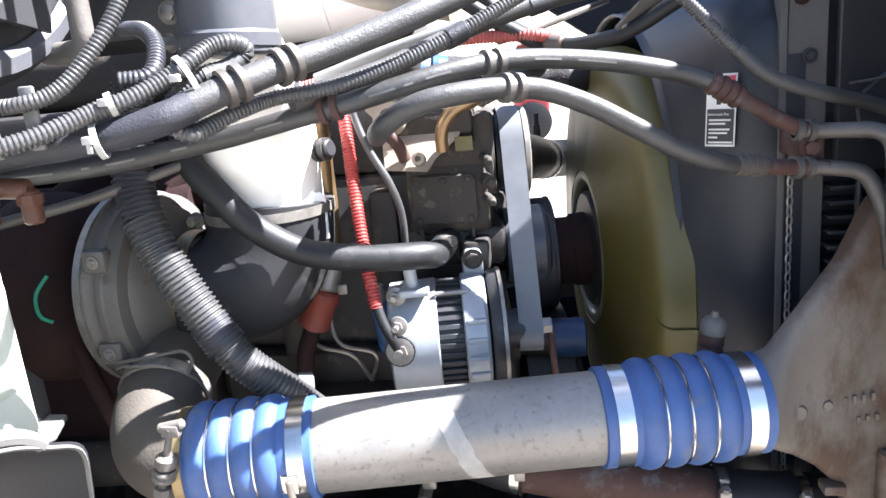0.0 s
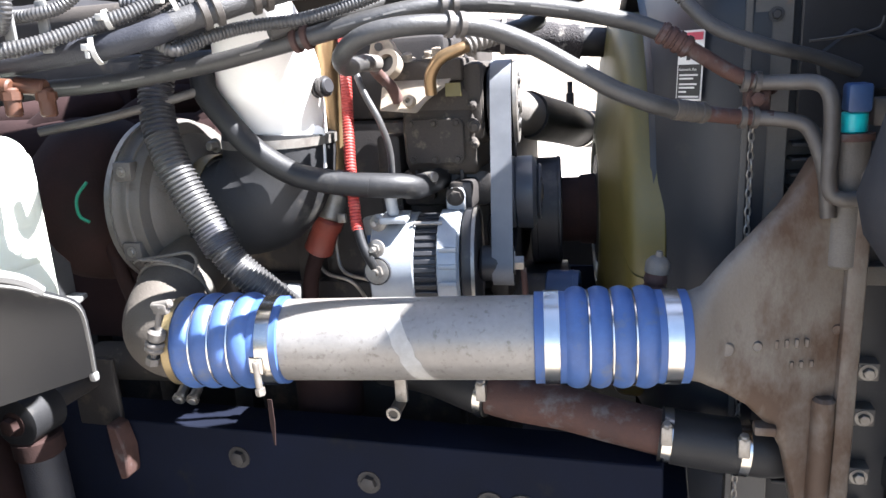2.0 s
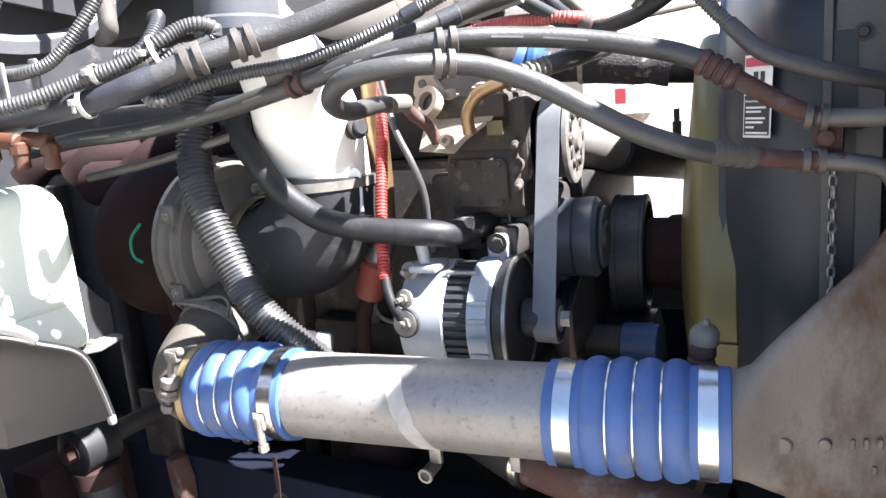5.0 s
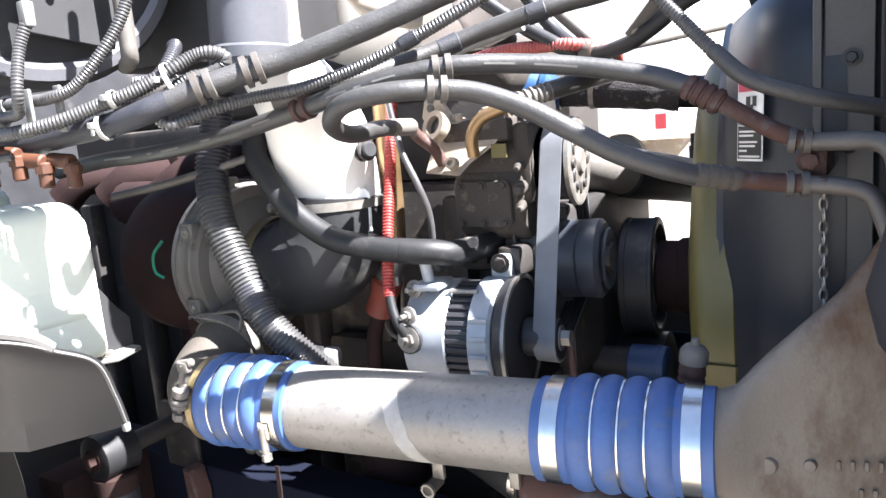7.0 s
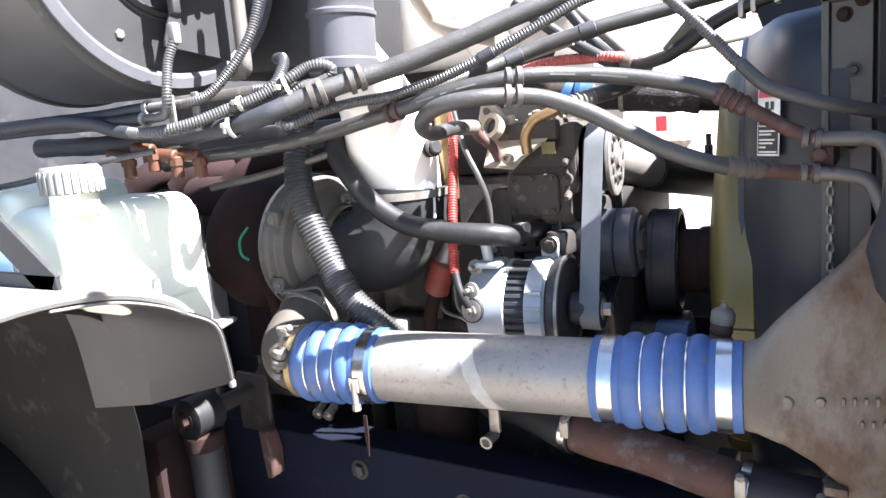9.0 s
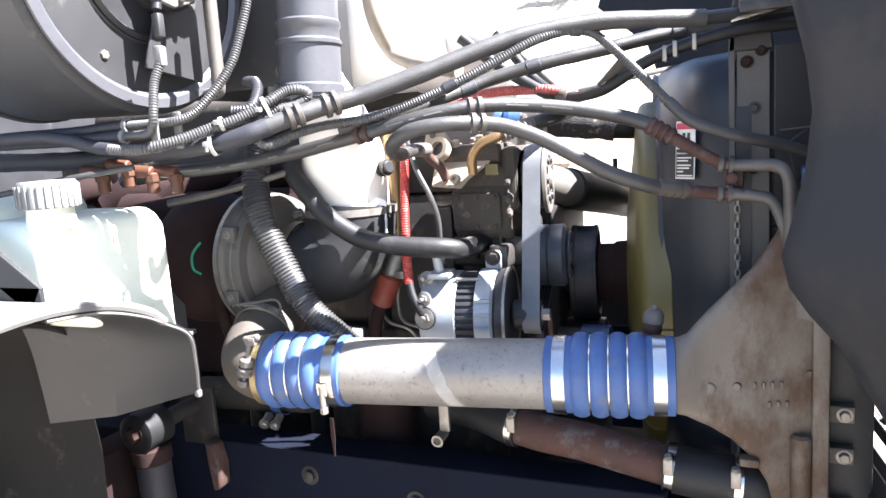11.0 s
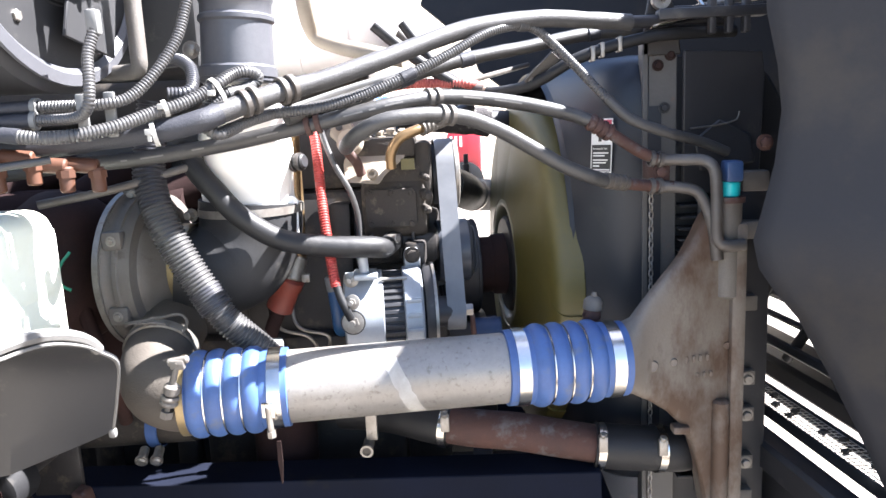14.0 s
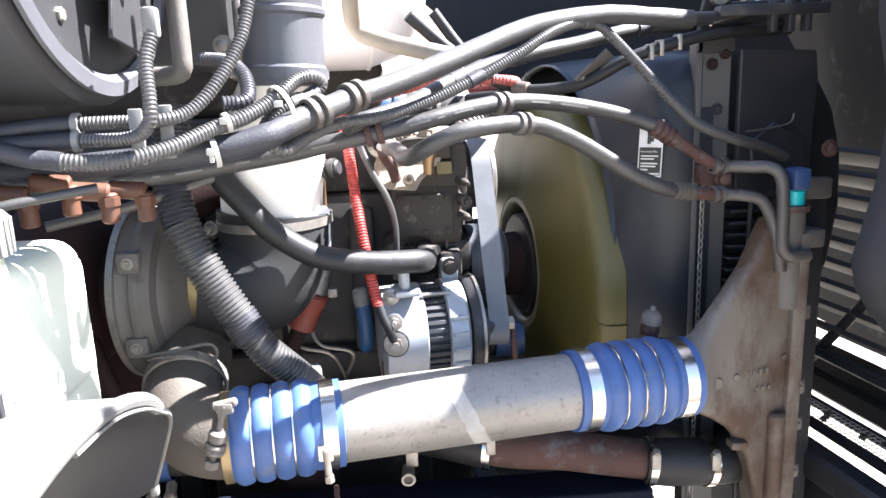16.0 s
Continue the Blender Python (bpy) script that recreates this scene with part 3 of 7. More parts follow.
    t = thing("upper_radiator_hose", "thick black upper radiator hose with a steel clamp", "hose", (0.0, 1.45, 1.35))
    part("outlet_cone", hose_bm([(-0.10, 1.20, 1.41), (-0.062, 1.23, 1.398), (-0.036, 1.295, 1.382)], 0.0395, 24), CASTGREY, t, "grey metal outlet")
    part("hose", hose_bm([(-0.040, 1.280, 1.385), (-0.026, 1.34, 1.373), (0.0, 1.48, 1.350), (0.024, 1.66, 1.320), (0.10, 1.76, 1.305), (0.30, 1.76, 1.30)], 0.0435, 26), RUBBER_DARK, t)
    part("hose_clamp", ringband(bmesh.new(), (0.022, 1.645, 1.3225), (0.13, 1, -0.16), 0.044, 0.014), STEEL, t)
    part("bleeder", lathe(bmesh.new(), [(0, 0.009), (0.03, 0.009), (0.031, 0.006), (0.055, 0.006)], (0.010, 1.58, 1.375), (0, 0, 1), 12), IRON, t)
    t = thing("insulated_pipe", "black foam-wrapped coolant pipe, dusty on top", "pipe", (-0.03, 1.27, 1.52))
    part("wrap", hose_bm([(-0.135, 1.255, 1.532), (-0.07, 1.265, 1.525), (0.0, 1.275, 1.516), (0.060, 1.287, 1.508)], 0.0305, 20, wob=0.14), FOAM, t)
    part("pipe", hose_bm([(0.055, 1.286, 1.509), (0.10, 1.31, 1.505), (0.16, 1.42, 1.50), (0.20, 1.68, 1.49)], 0.026, 18), RUBBER_DARK, t)
    part("pipe_clamp", ringband(bmesh.new(), (-0.075, 1.264, 1.526), (1, 0.15, -0.1), 0.032, 0.008), ZINC, t)


def fan():
    c = V(0.0, 1.275, 1.212)
    t = thing("radiator_fan", "yellowed nylon engine fan with broad overlapping blades, at rest", "fan", tuple(c))

    def lay(x, r, a):
        y = r * math.cos(a)
        return (x - LEANING * y, c.y + y, c.z + r * math.sin(a))

    bm = bmesh.new()
    rings = [[bm.verts.new(lay(x, r, 2 * math.pi * k / 64)) for k in range(64)] for x, r in ((0.140, 0.110), (0.094, 0.114), (0.085, 0.119), (0.082, 0.126), (0.084, 0.134), (0.096, 0.141), (0.112, 0.144))]
    for p, q in zip(rings, rings[1:]):
        for k in range(64):
            bm.faces.new((p[k], p[(k + 1) % 64], q[(k + 1) % 64], q[k]))
    part("centre_ring", bm, FANEDGE, t, "pale nylon centre ring")
    part("back_plate", lathe(bmesh.new(), [(0.150, 0.04), (0.152, 0.16), (0.157, 0.16)], c, (1, LEANING, 0), 48), IRON, t, "dark spider plate")
    n, nv = 9, 10
    us = [0, 0.12, 0.26, 0.42, 0.58, 0.74, 0.86, 0.93, 0.97, 0.99, 1.0, 1.0, 1.0]
    curl = [0, 0, 0, 0, 0, 0, 0.001, 0.004, 0.008, 0.014, 0.022, 0.036, 0.052]
    nu = len(us) - 1
    for b in range(n):
        bm = bmesh.new()
        a0 = 2 * math.pi * b / n + 0.15
        sheets = []
        for off in (0.0, 0.003):
            rows = []
            for u, w in zip(us, curl):
                r = 0.138 + 0.203 * u - off
                span = radians(74)
                row = []
                for j in range(nv + 1):
                    v = j / nv
                    a = a0 + (v - 0.5) * span + radians(14) * u * u
                    x = 0.106 + 0.008 * v - 0.005 * math.sin(math.pi * v) - 0.022 * (1 - u) ** 1.4 + w + off
                    row.append(bm.verts.new(lay(x, r - 0.006 * v, a)))
                rows.append(row)
            sheets.append(rows)
        for rows in sheets:
            for i in range(nu):
                for j in range(nv):
                    bm.faces.new((rows[i][j], rows[i + 1][j], rows[i + 1][j + 1], rows[i][j + 1]))
        A, B = sheets
        for i in range(nu):
            bm.faces.new((A[i][0], A[i + 1][0], B[i + 1][0], B[i][0]))
            bm.faces.new((A[i][nv], A[i + 1][nv], B[i + 1][nv], B[i][nv]))
        for j in range(nv):
            bm.faces.new((A[0][j], A[0][j + 1], B[0][j + 1], B[0][j]))
            bm.faces.new((A[nu][j], A[nu][j + 1], B[nu][j + 1], B[nu][j]))
        part("blade", bm, FANMAT, t)


def fan_shroud():
    t = thing("fan_shroud", "dark grey moulded plastic fan shroud", "fan shroud", (0.22, 1.27, 1.22))
    cy, cz, seg = 1.275, 1.238, 96

    def skin(steps):
        bm = bmesh.new()
        rings = []
        for x, sq, ry, rz in steps:
            row = []
            lean = LEANING * max(0.0, min(1.0, (0.300 - x) / 0.10))
            for k in range(seg):
                a = 2 * math.pi * k / seg
                e = 2 + 9 * sq
                q = (abs(math.cos(a)) ** e + abs(math.sin(a)) ** e) ** (-1 / e)
                y = ry * q * math.cos(a)
                row.append(bm.verts.new((x - lean * (y + ry), cy + y, cz + rz * q * math.sin(a))))
            rings.append(row)
        for a, b in zip(rings, rings[1:]):
            for k in range(seg):
                bm.faces.new((a[k], a[(k + 1) % seg], b[(k + 1) % seg], b[k]))
        return bm

    part("shell", skin([(0.188, 0.02, 0.327, 0.361), (0.198, 0.10, 0.333, 0.364), (0.2115, 0.25, 0.341, 0.367), (0.226, 0.5, 0.352, 0.369), (0.240, 0.75, 0.362, 0.370), (0.262, 0.95, 0.370, 0.370), (0.285, 1.0, 0.372, 0.372),
                        (0.316, 1.0, 0.372, 0.372), (0.316, 1.0, 0.362, 0.362), (0.255, 0.85, 0.358, 0.358), (0.215, 0.2, 0.332, 0.362), (0.194, 0.0, 0.3255, 0.3585)]), SHROUD, t)
    part("lip", skin([(0.188, 0.02, 0.3275, 0.3615), (0.184, 0.0, 0.331, 0.364), (0.180, 0.0, 0.329, 0.362), (0.182, 0.0, 0.3265, 0.3595), (0.190, 0.0, 0.3245, 0.3575)]), SHROUD, t, "rounded lip of the shroud")
    # warning label on its side
    lab = thing("warning_label", "white and black safety label with a red band on the shroud", "label", (0.226, 0.915, 1.46))

    def on(u, v, d=0.0):
        """u across, v up from the label's lower left corner, d out of it."""
        x = 0.2115 + 0.029 * u + 0.003 * v
        y = 0.931 - 0.022 * u - 0.002 * v - d
        return (x - 0.6 * d, y, 1.422 + 0.086 * v)

    def sheet(u0, v0, u1, v1, d):
        b = bmesh.new()
        q = [b.verts.new(on(u, v, d)) for u, v in ((u0, v0), (u1, v0), (u1, v1), (u0, v1))]
        p = [b.verts.new(on(u, v, d + 0.0006)) for u, v in ((u0, v0), (u1, v0), (u1, v1), (u0, v1))]
        b.faces.new(p)
        for k in range(4):
            b.faces.new((q[k], q[(k + 1) % 4], p[(k + 1) % 4], p[k]))
        return b

    part("sticker", sheet(0, 0, 1, 1, 0.004), PAPER, lab)
    part("red_band", sheet(0.05, 0.86, 0.95, 0.97, 0.005), REDINK, lab, "red band")
    part("black_panel", sheet(0.05, 0.03, 0.95, 0.52, 0.005), INK, lab, "black text panel")
    for v, w in ((0.37, 0.72), (0.32, 0.55), (0.24, 0.7), (0.19, 0.62), (0.13, 0.3), (0.06, 0.8)):
        part("text_bar", sheet(0.13, v - 0.012, 0.13 + w, v + 0.012, 0.006), PAPER, lab)
    txt = bpy.data.curves.new("heading", "FONT")
    txt.body, txt.size, txt.extrude = "Automatic Fan", 0.0043, 0.0002
    word = new("heading", txt)
    o, ux = V(on(0.10, 0.435, 0.0066)), (V(on(1, 0.45, 0)) - V(on(0, 0.45, 0))).normalized()
    uz = V(0, 0, 1)
    m = Matrix((ux, uz, ux.cross(uz))).transposed().to_4x4()
    m.translation = o
    me = bpy.data.meshes.new_from_object(word)
    bpy.data.objects.remove(word)
    me.transform(m)
    me.materials.clear()
    me.materials.append(PAPER)
    head = new("heading", me)
    head.parent = lab
    head.matrix_parent_inverse = Matrix.Translation(-lab.location)
    for q in ((0.35, 0.58, 0.5, 0.8), (0.5, 0.62, 0.62, 0.70), (0.6, 0.68, 0.74, 0.80)):
        part("symbol", sheet(*q, 0.005), INK, lab)


# ---- radiator side: column, chain, fins, end tank ----
def radiator():
    t = thing("radiator", "dark radiator pack with a grey side channel", "radiator", (0.34, 1.2, 0.9))
    part("core", block(bmesh.new(), (0.317, 0.93, 0.84), (0.437, 1.62, 1.60), 0.004), BLACK, t)
    bm = bmesh.new()
    plate(bm, [(0.296, 0.905), (0.340, 0.905), (0.340, 0.911), (0.302, 0.911), (0.302, 0.93), (0.296, 0.93)], lambda u, v: (u, v, 0.84), (0, 0, 0.80), 0.001)
    part("side_channel", bm, COLUMN, t, "grey painted side channel with rust marks")
    bm = bmesh.new()
    plate(bm, [(0.286, 0.90), (0.2945, 0.90), (0.2945, 0.93), (0.286, 0.93)], lambda u, v: (u, v, 0.84), (0, 0, 0.79), 0.001)
    part("edge_strip", bm, COLUMN, t, "thin grey edge strip")
    for x, y, z, m in ((0.31, 0.904, 1.585, RUST), (0.329, 0.904, 1.60, RUST), (0.318, 0.904, 1.435, RUST), (0.32, 0.904, 1.52, BLACK)):
        part("bolt", bolt(bmesh.new(), (x, y, z), (0, -1, 0), 0.006, 0.006), RUSTDARK if m is RUST else m, t, "rusty bolt" if m is RUST else "")
    for k in range(26):
        z = 0.90 + k * 0.0185
        part("fin", block(bmesh.new(), (0.345, 0.895 + 0.001 * (k % 3), z), (0.425, 0.93, z + 0.005), 0.0015, seg=1), BLACK, t)
    part("fin_rod", rod(bmesh.new(), (0.375, 0.893, 0.88), (0.375, 0.893, 1.385), 0.004, 8), BLACK, t)
    # black air guide beside the radiator
    t = thing("air_guide", "black plastic air guide panel beside the radiator", "air guide", (0.4, 0.88, 1.4))
    bm = bmesh.new()
    plate(bm, [(0.345, 1.385), (0.345, 1.605), (0.47, 1.60), (0.475, 1.56), (0.47, 1.385)], lambda u, v: (u, 0.885 + 0.15 * (u - 0.345), v), (0, 0.012, 0), 0.002)
    part("panel", bm, BLACK, t)
    bm = bmesh.new()
    plate(bm, [(0.36, 1.47), (0.40, 1.50), (0.45, 1.475), (0.46, 1.43), (0.37, 1.42)], lambda u, v: (u, 0.882 + 0.15 * (u - 0.345), v), (0, -0.006, 0), 0.003)
    part("raised_pad", bm, BLACK, t)
    part("wire", hose_bm([(0.352, 0.875, 1.487), (0.39, 0.88, 1.490), (0.425, 0.885, 1.497), (0.43, 0.886, 1.51)], 0.0016, 6), TUBEGREY, t, "thin grey wire")
    bm = bmesh.new()
    plate(bm, [(0.46, 1.59), (0.50, 1.57), (0.535, 1.51), (0.553, 1.44), (0.558, 1.36), (0.545, 1.26), (0.51, 1.18), (0.47, 1.12), (0.44, 1.10), (0.44, 1.59)], lambda u, v: (u, 0.955, v), (0, 0.03, 0), 0.006)
    solo("rubber_seal_panel", bm, RUBBER_DARK, "black rubber-edged baffle between radiator and grille", "baffle")
    # chain that hangs down the channel
    t = thing("hanging_chain", "thin steel chain hanging beside the radiator channel", "chain", (0.297, 0.892, 1.1), )
    bm = bmesh.new()
    z, k = 1.425, 0
    lk = []
    while z > 0.86 and k < 48:
        turn = Matrix.Rotation(radians(90 * (k % 2) + 20), 3, "Z")
        pts = [V(0.0034 * math.cos(a), 0, 0.0072 * math.sin(a)) for a in (2 * math.pi * i / 10 for i in range(11))]
        one = bmesh.new()
        sweep(one, [turn @ p + V(0.297, 0.889, z) for p in pts], 0.0013, 5, caps=False)
        part("chain_link", one, ZINC, t)
        z -= 0.0118
        k += 1
    # charge-air cooler end tank
    t = thing("intercooler_end_tank", "cast aluminium intercooler end tank, brown oil stains", "end tank", (0.35, 0.76, 0.85))
    sec = [(0.196, 1.170, 0.050, 0.745, 0.050, 2.0), (0.222, 1.170, 0.0515, 0.747, 0.0470, 2.0), (0.235, 1.171, 0.056, 0.750, 0.0400, 2.2), (0.248, 1.174, 0.068, 0.757, 0.0310, 2.6), (0.262, 1.177, 0.080, 0.765, 0.0240, 3.0),
           (0.29, 1.180, 0.104, 0.779, 0.0245, 3.6), (0.315, 1.178, 0.130, 0.792, 0.0265, 4.2), (0.335, 1.172, 0.163, 0.804, 0.0285, 5), (0.349, 1.152, 0.206, 0.811, 0.0300, 6), (0.360, 1.130, 0.238, 0.817, 0.0320, 7), (0.390, 1.118, 0.242, 0.828, 0.0340, 8)]
    bm = bmesh.new()
    rings = []
    for x, z, hz, y, hy, e in sec:
        row = []
        for k in range(48):
            a = 2 * math.pi * k / 48
            q = (abs(math.cos(a)) ** e + abs(math.sin(a)) ** e) ** (-1 / e)
            row.append(bm.verts.new((x, y + hy * q * math.cos(a), z + hz * q * math.sin(a))))
        rings.append(row)
    for a, b in zip(rings, rings[1:]):
        for k in range(48):
            bm.faces.new((a[k], a[(k + 1) % 48], b[(k + 1) % 48], b[k]))
    bm.faces.new(rings[0][::-1])
    bm.faces.new(rings[-1])
    part("shell", bm, CAST, t)
    part("flange", block(bmesh.new(), (0.388, 0.782, 0.865), (0.410, 0.868, 1.352), 0.006), CAST, t)
    for p, r in (((0.263, 0.744, 1.156), 0.009), ((0.297, 0.758, 1.156), 0.006), ((0.385, 0.794, 1.167), 0.006)):
        part("boss", lathe(bmesh.new(), [(-0.006, r * 1.1), (0.002, r), (0.004, r * 0.8), (0.0035, r * 0.5)], p, (0, -1, 0.05), 18), CAST, t)
    bars = bmesh.new()
    for k in range(4):
        block(bars, (0.317 + 0.011 * k, 0.7660 + 0.0032 * k, 1.150), (0.3215 + 0.011 * k, 0.7690 + 0.0032 * k, 1.160), 0.001, seg=1)
    part("casting_mark", bars, CAST, t)
    bars = bmesh.new()
    for k in range(3):
        block(bars, (0.335 + 0.011 * k, 0.7735 + 0.0032 * k, 1.124), (0.3395 + 0.011 * k, 0.7765 + 0.0032 * k, 1.132), 0.001, seg=1)
    part("casting_mark", bars, CAST, t)
    part("rib", rod(bmesh.new(), (0.376, 0.786, 0.885), (0.376, 0.786, 1.085), 0.013, 14, 0.004), CAST, t)
    part("drain_plug", block(bmesh.new(), (0.30, 0.763, 1.040), (0.325, 0.785, 1.052), 0.003), CAST, t)
    for z in (1.335, 1.22, 1.10, 1.04, 0.96, 0.90):
        part("bracket", block(bmesh.new(), (0.413, 0.83, z - 0.012), (0.445, 0.89, z + 0.012), 0.003), CASTGREY, t)
    for z in (1.335, 1.10, 1.04, 0.96):
        part("bolt", bolt(bmesh.new(), (0.432, 0.83, z), (0, -1, 0), 0.007, 0.008), ZINC, t)
    part("support", block(bmesh.new(), (0.414, 0.85, 0.6), (0.47, 0.91, 1.40), 0.004), BLACK, t, "black steel support")
    # temperature sender with a cap, above the hose
    t = thing("pressure_sender", "brown plastic sender with a pale cap", "sensor", (0.184, 0.79, 1.2))
    part("body", lathe(bmesh.new(), [(0, 0.012), (0.004, 0.014), (0.008, 0.012), (0.012, 0.014), (0.020, 0.013), (0.024, 0.011)], (0.184, 0.795, 1.207), (0.12, 0, 1), 16), RUST, t)
    part("cap", lathe(bmesh.new(), [(0, 0.0145), (0.012, 0.0145), (0.018, 0.010), (0.020, 0.005), (0.026, 0.0035)], (0.187, 0.795, 1.230), (0.12, 0, 1), 16), CASTGREY, t, "dusty grey cap")
    part("stem", rod(bmesh.new(), (0.180, 0.800, 1.175), (0.184, 0.795, 1.21), 0.007, 10), RUST, t)
    part("sender_tab", block(bmesh.new(), (0.165, 0.795, 1.172), (0.24, 0.84, 1.178), 0.002), IRON, t)


def charge_pipe():
    a, b = V(-0.385, 0.660, 1.168), V(0.216, 0.744, 1.170)
    d = (b - a).normalized()
    L = (b - a).length
    t = thing("charge_pipe", "straight grey aluminium charge-air pipe, stained, white paint stroke", "pipe", (-0.1, 0.70, 1.12))
    bm = lathe(bmesh.new(), [(0.05, 0.046), (0.05, 0.0495), (L - 0.08, 0.0495), (L - 0.08, 0.046)], a, d, 56)
    part("pipe", bm, PIPE, t)
    # a broad white stroke across the pipe
    bm = bmesh.new()
    up = V(0, 0, 1)
    out = d.cross(up)
    rows = []
    for k in range(15):
        ang = radians(62 - k * 8.2)
        s = 0.272 + 0.0030 * k
        w = 0.0105 + 0.003 * noise.noise((k * 0.7, 0, 5))
        n = (out * math.cos(ang) + up * math.sin(ang)).normalized()
        rows.append([bm.verts.new(a + d * (s + w * e + 0.002 * noise.noise((k, e, 2))) + n * 0.0499) for e in (-1, -0.33, 0.33, 1)])
    for p, q in zip(rows, rows[1:]):
        for k in range(3):
            bm.faces.new((p[k], p[k + 1], q[k + 1], q[k]))
    part("paint_stroke", bm, CHALK, t, "white paint stroke")
    for side, s0, s1, flip in (("l", 0.0, 0.142, False), ("r", L - 0.168, L + 0.004, True)):
        h = thing("silicone_hose", "blue silicone coupling hose with wire rings and steel clamps", "hose", tuple(a + d * (s0 + s1) / 2), "charge pipe couplings")
        W = s1 - s0
        e0 = 0.012 if not flip else 0.036
        e1 = 0.036 if not flip else 0.036
        prof = [(0, 0.0500), (0.001, 0.0535), (e0 - 0.004, 0.0535)]
        hump0, hump1, nh = e0, W - e1, 4
        hw = (hump1 - hump0) / nh
        for k in range(nh):
            for q in range(9):
                u = q / 8
                prof.append((hump0 + hw * (k + u), 0.0532 + 0.0058 * math.sin(math.pi * u) ** 0.65))
        prof += [(W - e1 + 0.004, 0.0535), (W - 0.001, 0.0535), (W, 0.0500)]
        part("rubber", lathe(bmesh.new(), prof, a + d * s0, d, 56), SILICONE, h)
        for k in range(1, nh):
            c = a + d * (s0 + hump0 + hw * k)
            ring = bmesh.new()
            u1 = d.orthogonal().normalized()
            u2 = d.cross(u1)
            sweep(ring, [c + (u1 * math.cos(x) + u2 * math.sin(x)) * 0.0542 for x in (2 * math.pi * i / 48 for i in range(49))], 0.0017, 6, caps=False)
            part("wire_ring", ring, STEEL, h)
        cl = [W - 0.017] if not flip else [0.020, W - 0.020]
        for s in cl:
            c = a + d * (s0 + s)
            cp = part("hose_clamp", ringband(bmesh.new(), c, d, 0.0537, 0.017, 0.0014, 48), STEEL, h, "wide bright steel clamp band")
            if not flip:
                q = c + V(0, -0.050, -0.018)
                part("clamp_screw", rod(bmesh.new(), q + V(0, -0.006, 0.012), q + V(0.002, -0.006, -0.026), 0.0042, 10, 0.001), ZINC, cp)
                part("clamp_nut", bolt(bmesh.new(), q + V(0.002, -0.006, -0.020), (0.05, 0, -1), 0.006, 0.010, False), ZINC, cp)
                part("clamp_saddle", block(bmesh.new(), q + V(-0.009, -0.006, -0.004), q + V(0.009, 0.004, 0.018), 0.002), STEEL, cp)
        if not flip:
            c = a + d * 0.006
            cp = part("hose_clamp", ringband(bmesh.new(), c, d, 0.0530, 0.010, 0.0014, 48), GOLD, h, "dull gold clamp band")
            top, low = V(-0.366, 0.606, 1.232), V(-0.389, 0.606, 1.158)
            ax = (low - top).normalized()
            part("t_bolt", rod(bmesh.new(), top, low, 0.0036, 12, 0.001), CASTGREY, cp)
            part("trunnion", block(bmesh.new(), top + V(-0.010, -0.003, -0.010), top + V(0.009, 0.007, 0.003), 0.003), CASTGREY, cp)
            part("trunnion", rod(bmesh.new(), top + V(-0.014, 0.004, -0.002), top + V(0.013, 0.004, 0.003), 0.0052, 12, 0.002), CASTGREY, cp)
            part("sleeve", rod(bmesh.new(), top + ax * 0.030, top + ax * 0.045, 0.0105, 18, 0.003), CASTGREY, cp)
            for s in range(2):
                part("spring_washer", lathe(bmesh.new(), [(-0.0034, 0.0100), (-0.001, 0.0118), (0.001, 0.0118), (0.0034, 0.0100)], top + ax * (0.049 + 0.0065 * s), ax, 18), CASTGREY, cp)
            part("nut", bolt(bmesh.new(), top + ax * 0.066, ax, 0.0085, 0.011, False), CASTGREY, cp)
    # hanging strap under the left clamp
    strap = plate(bmesh.new(), [(-0.0025, 0), (0.003, 0), (0.0035, -0.03), (0.001, -0.060), (-0.0005, -0.060), (-0.003, -0.03)], lambda u, v: (-0.253 + u, 0.628, 1.112 + v), (0, 0.0015, 0), 0)
    solo("strap_end", strap, RUSTDARK, "thin rusty strap end hanging from the clamp", "strap")


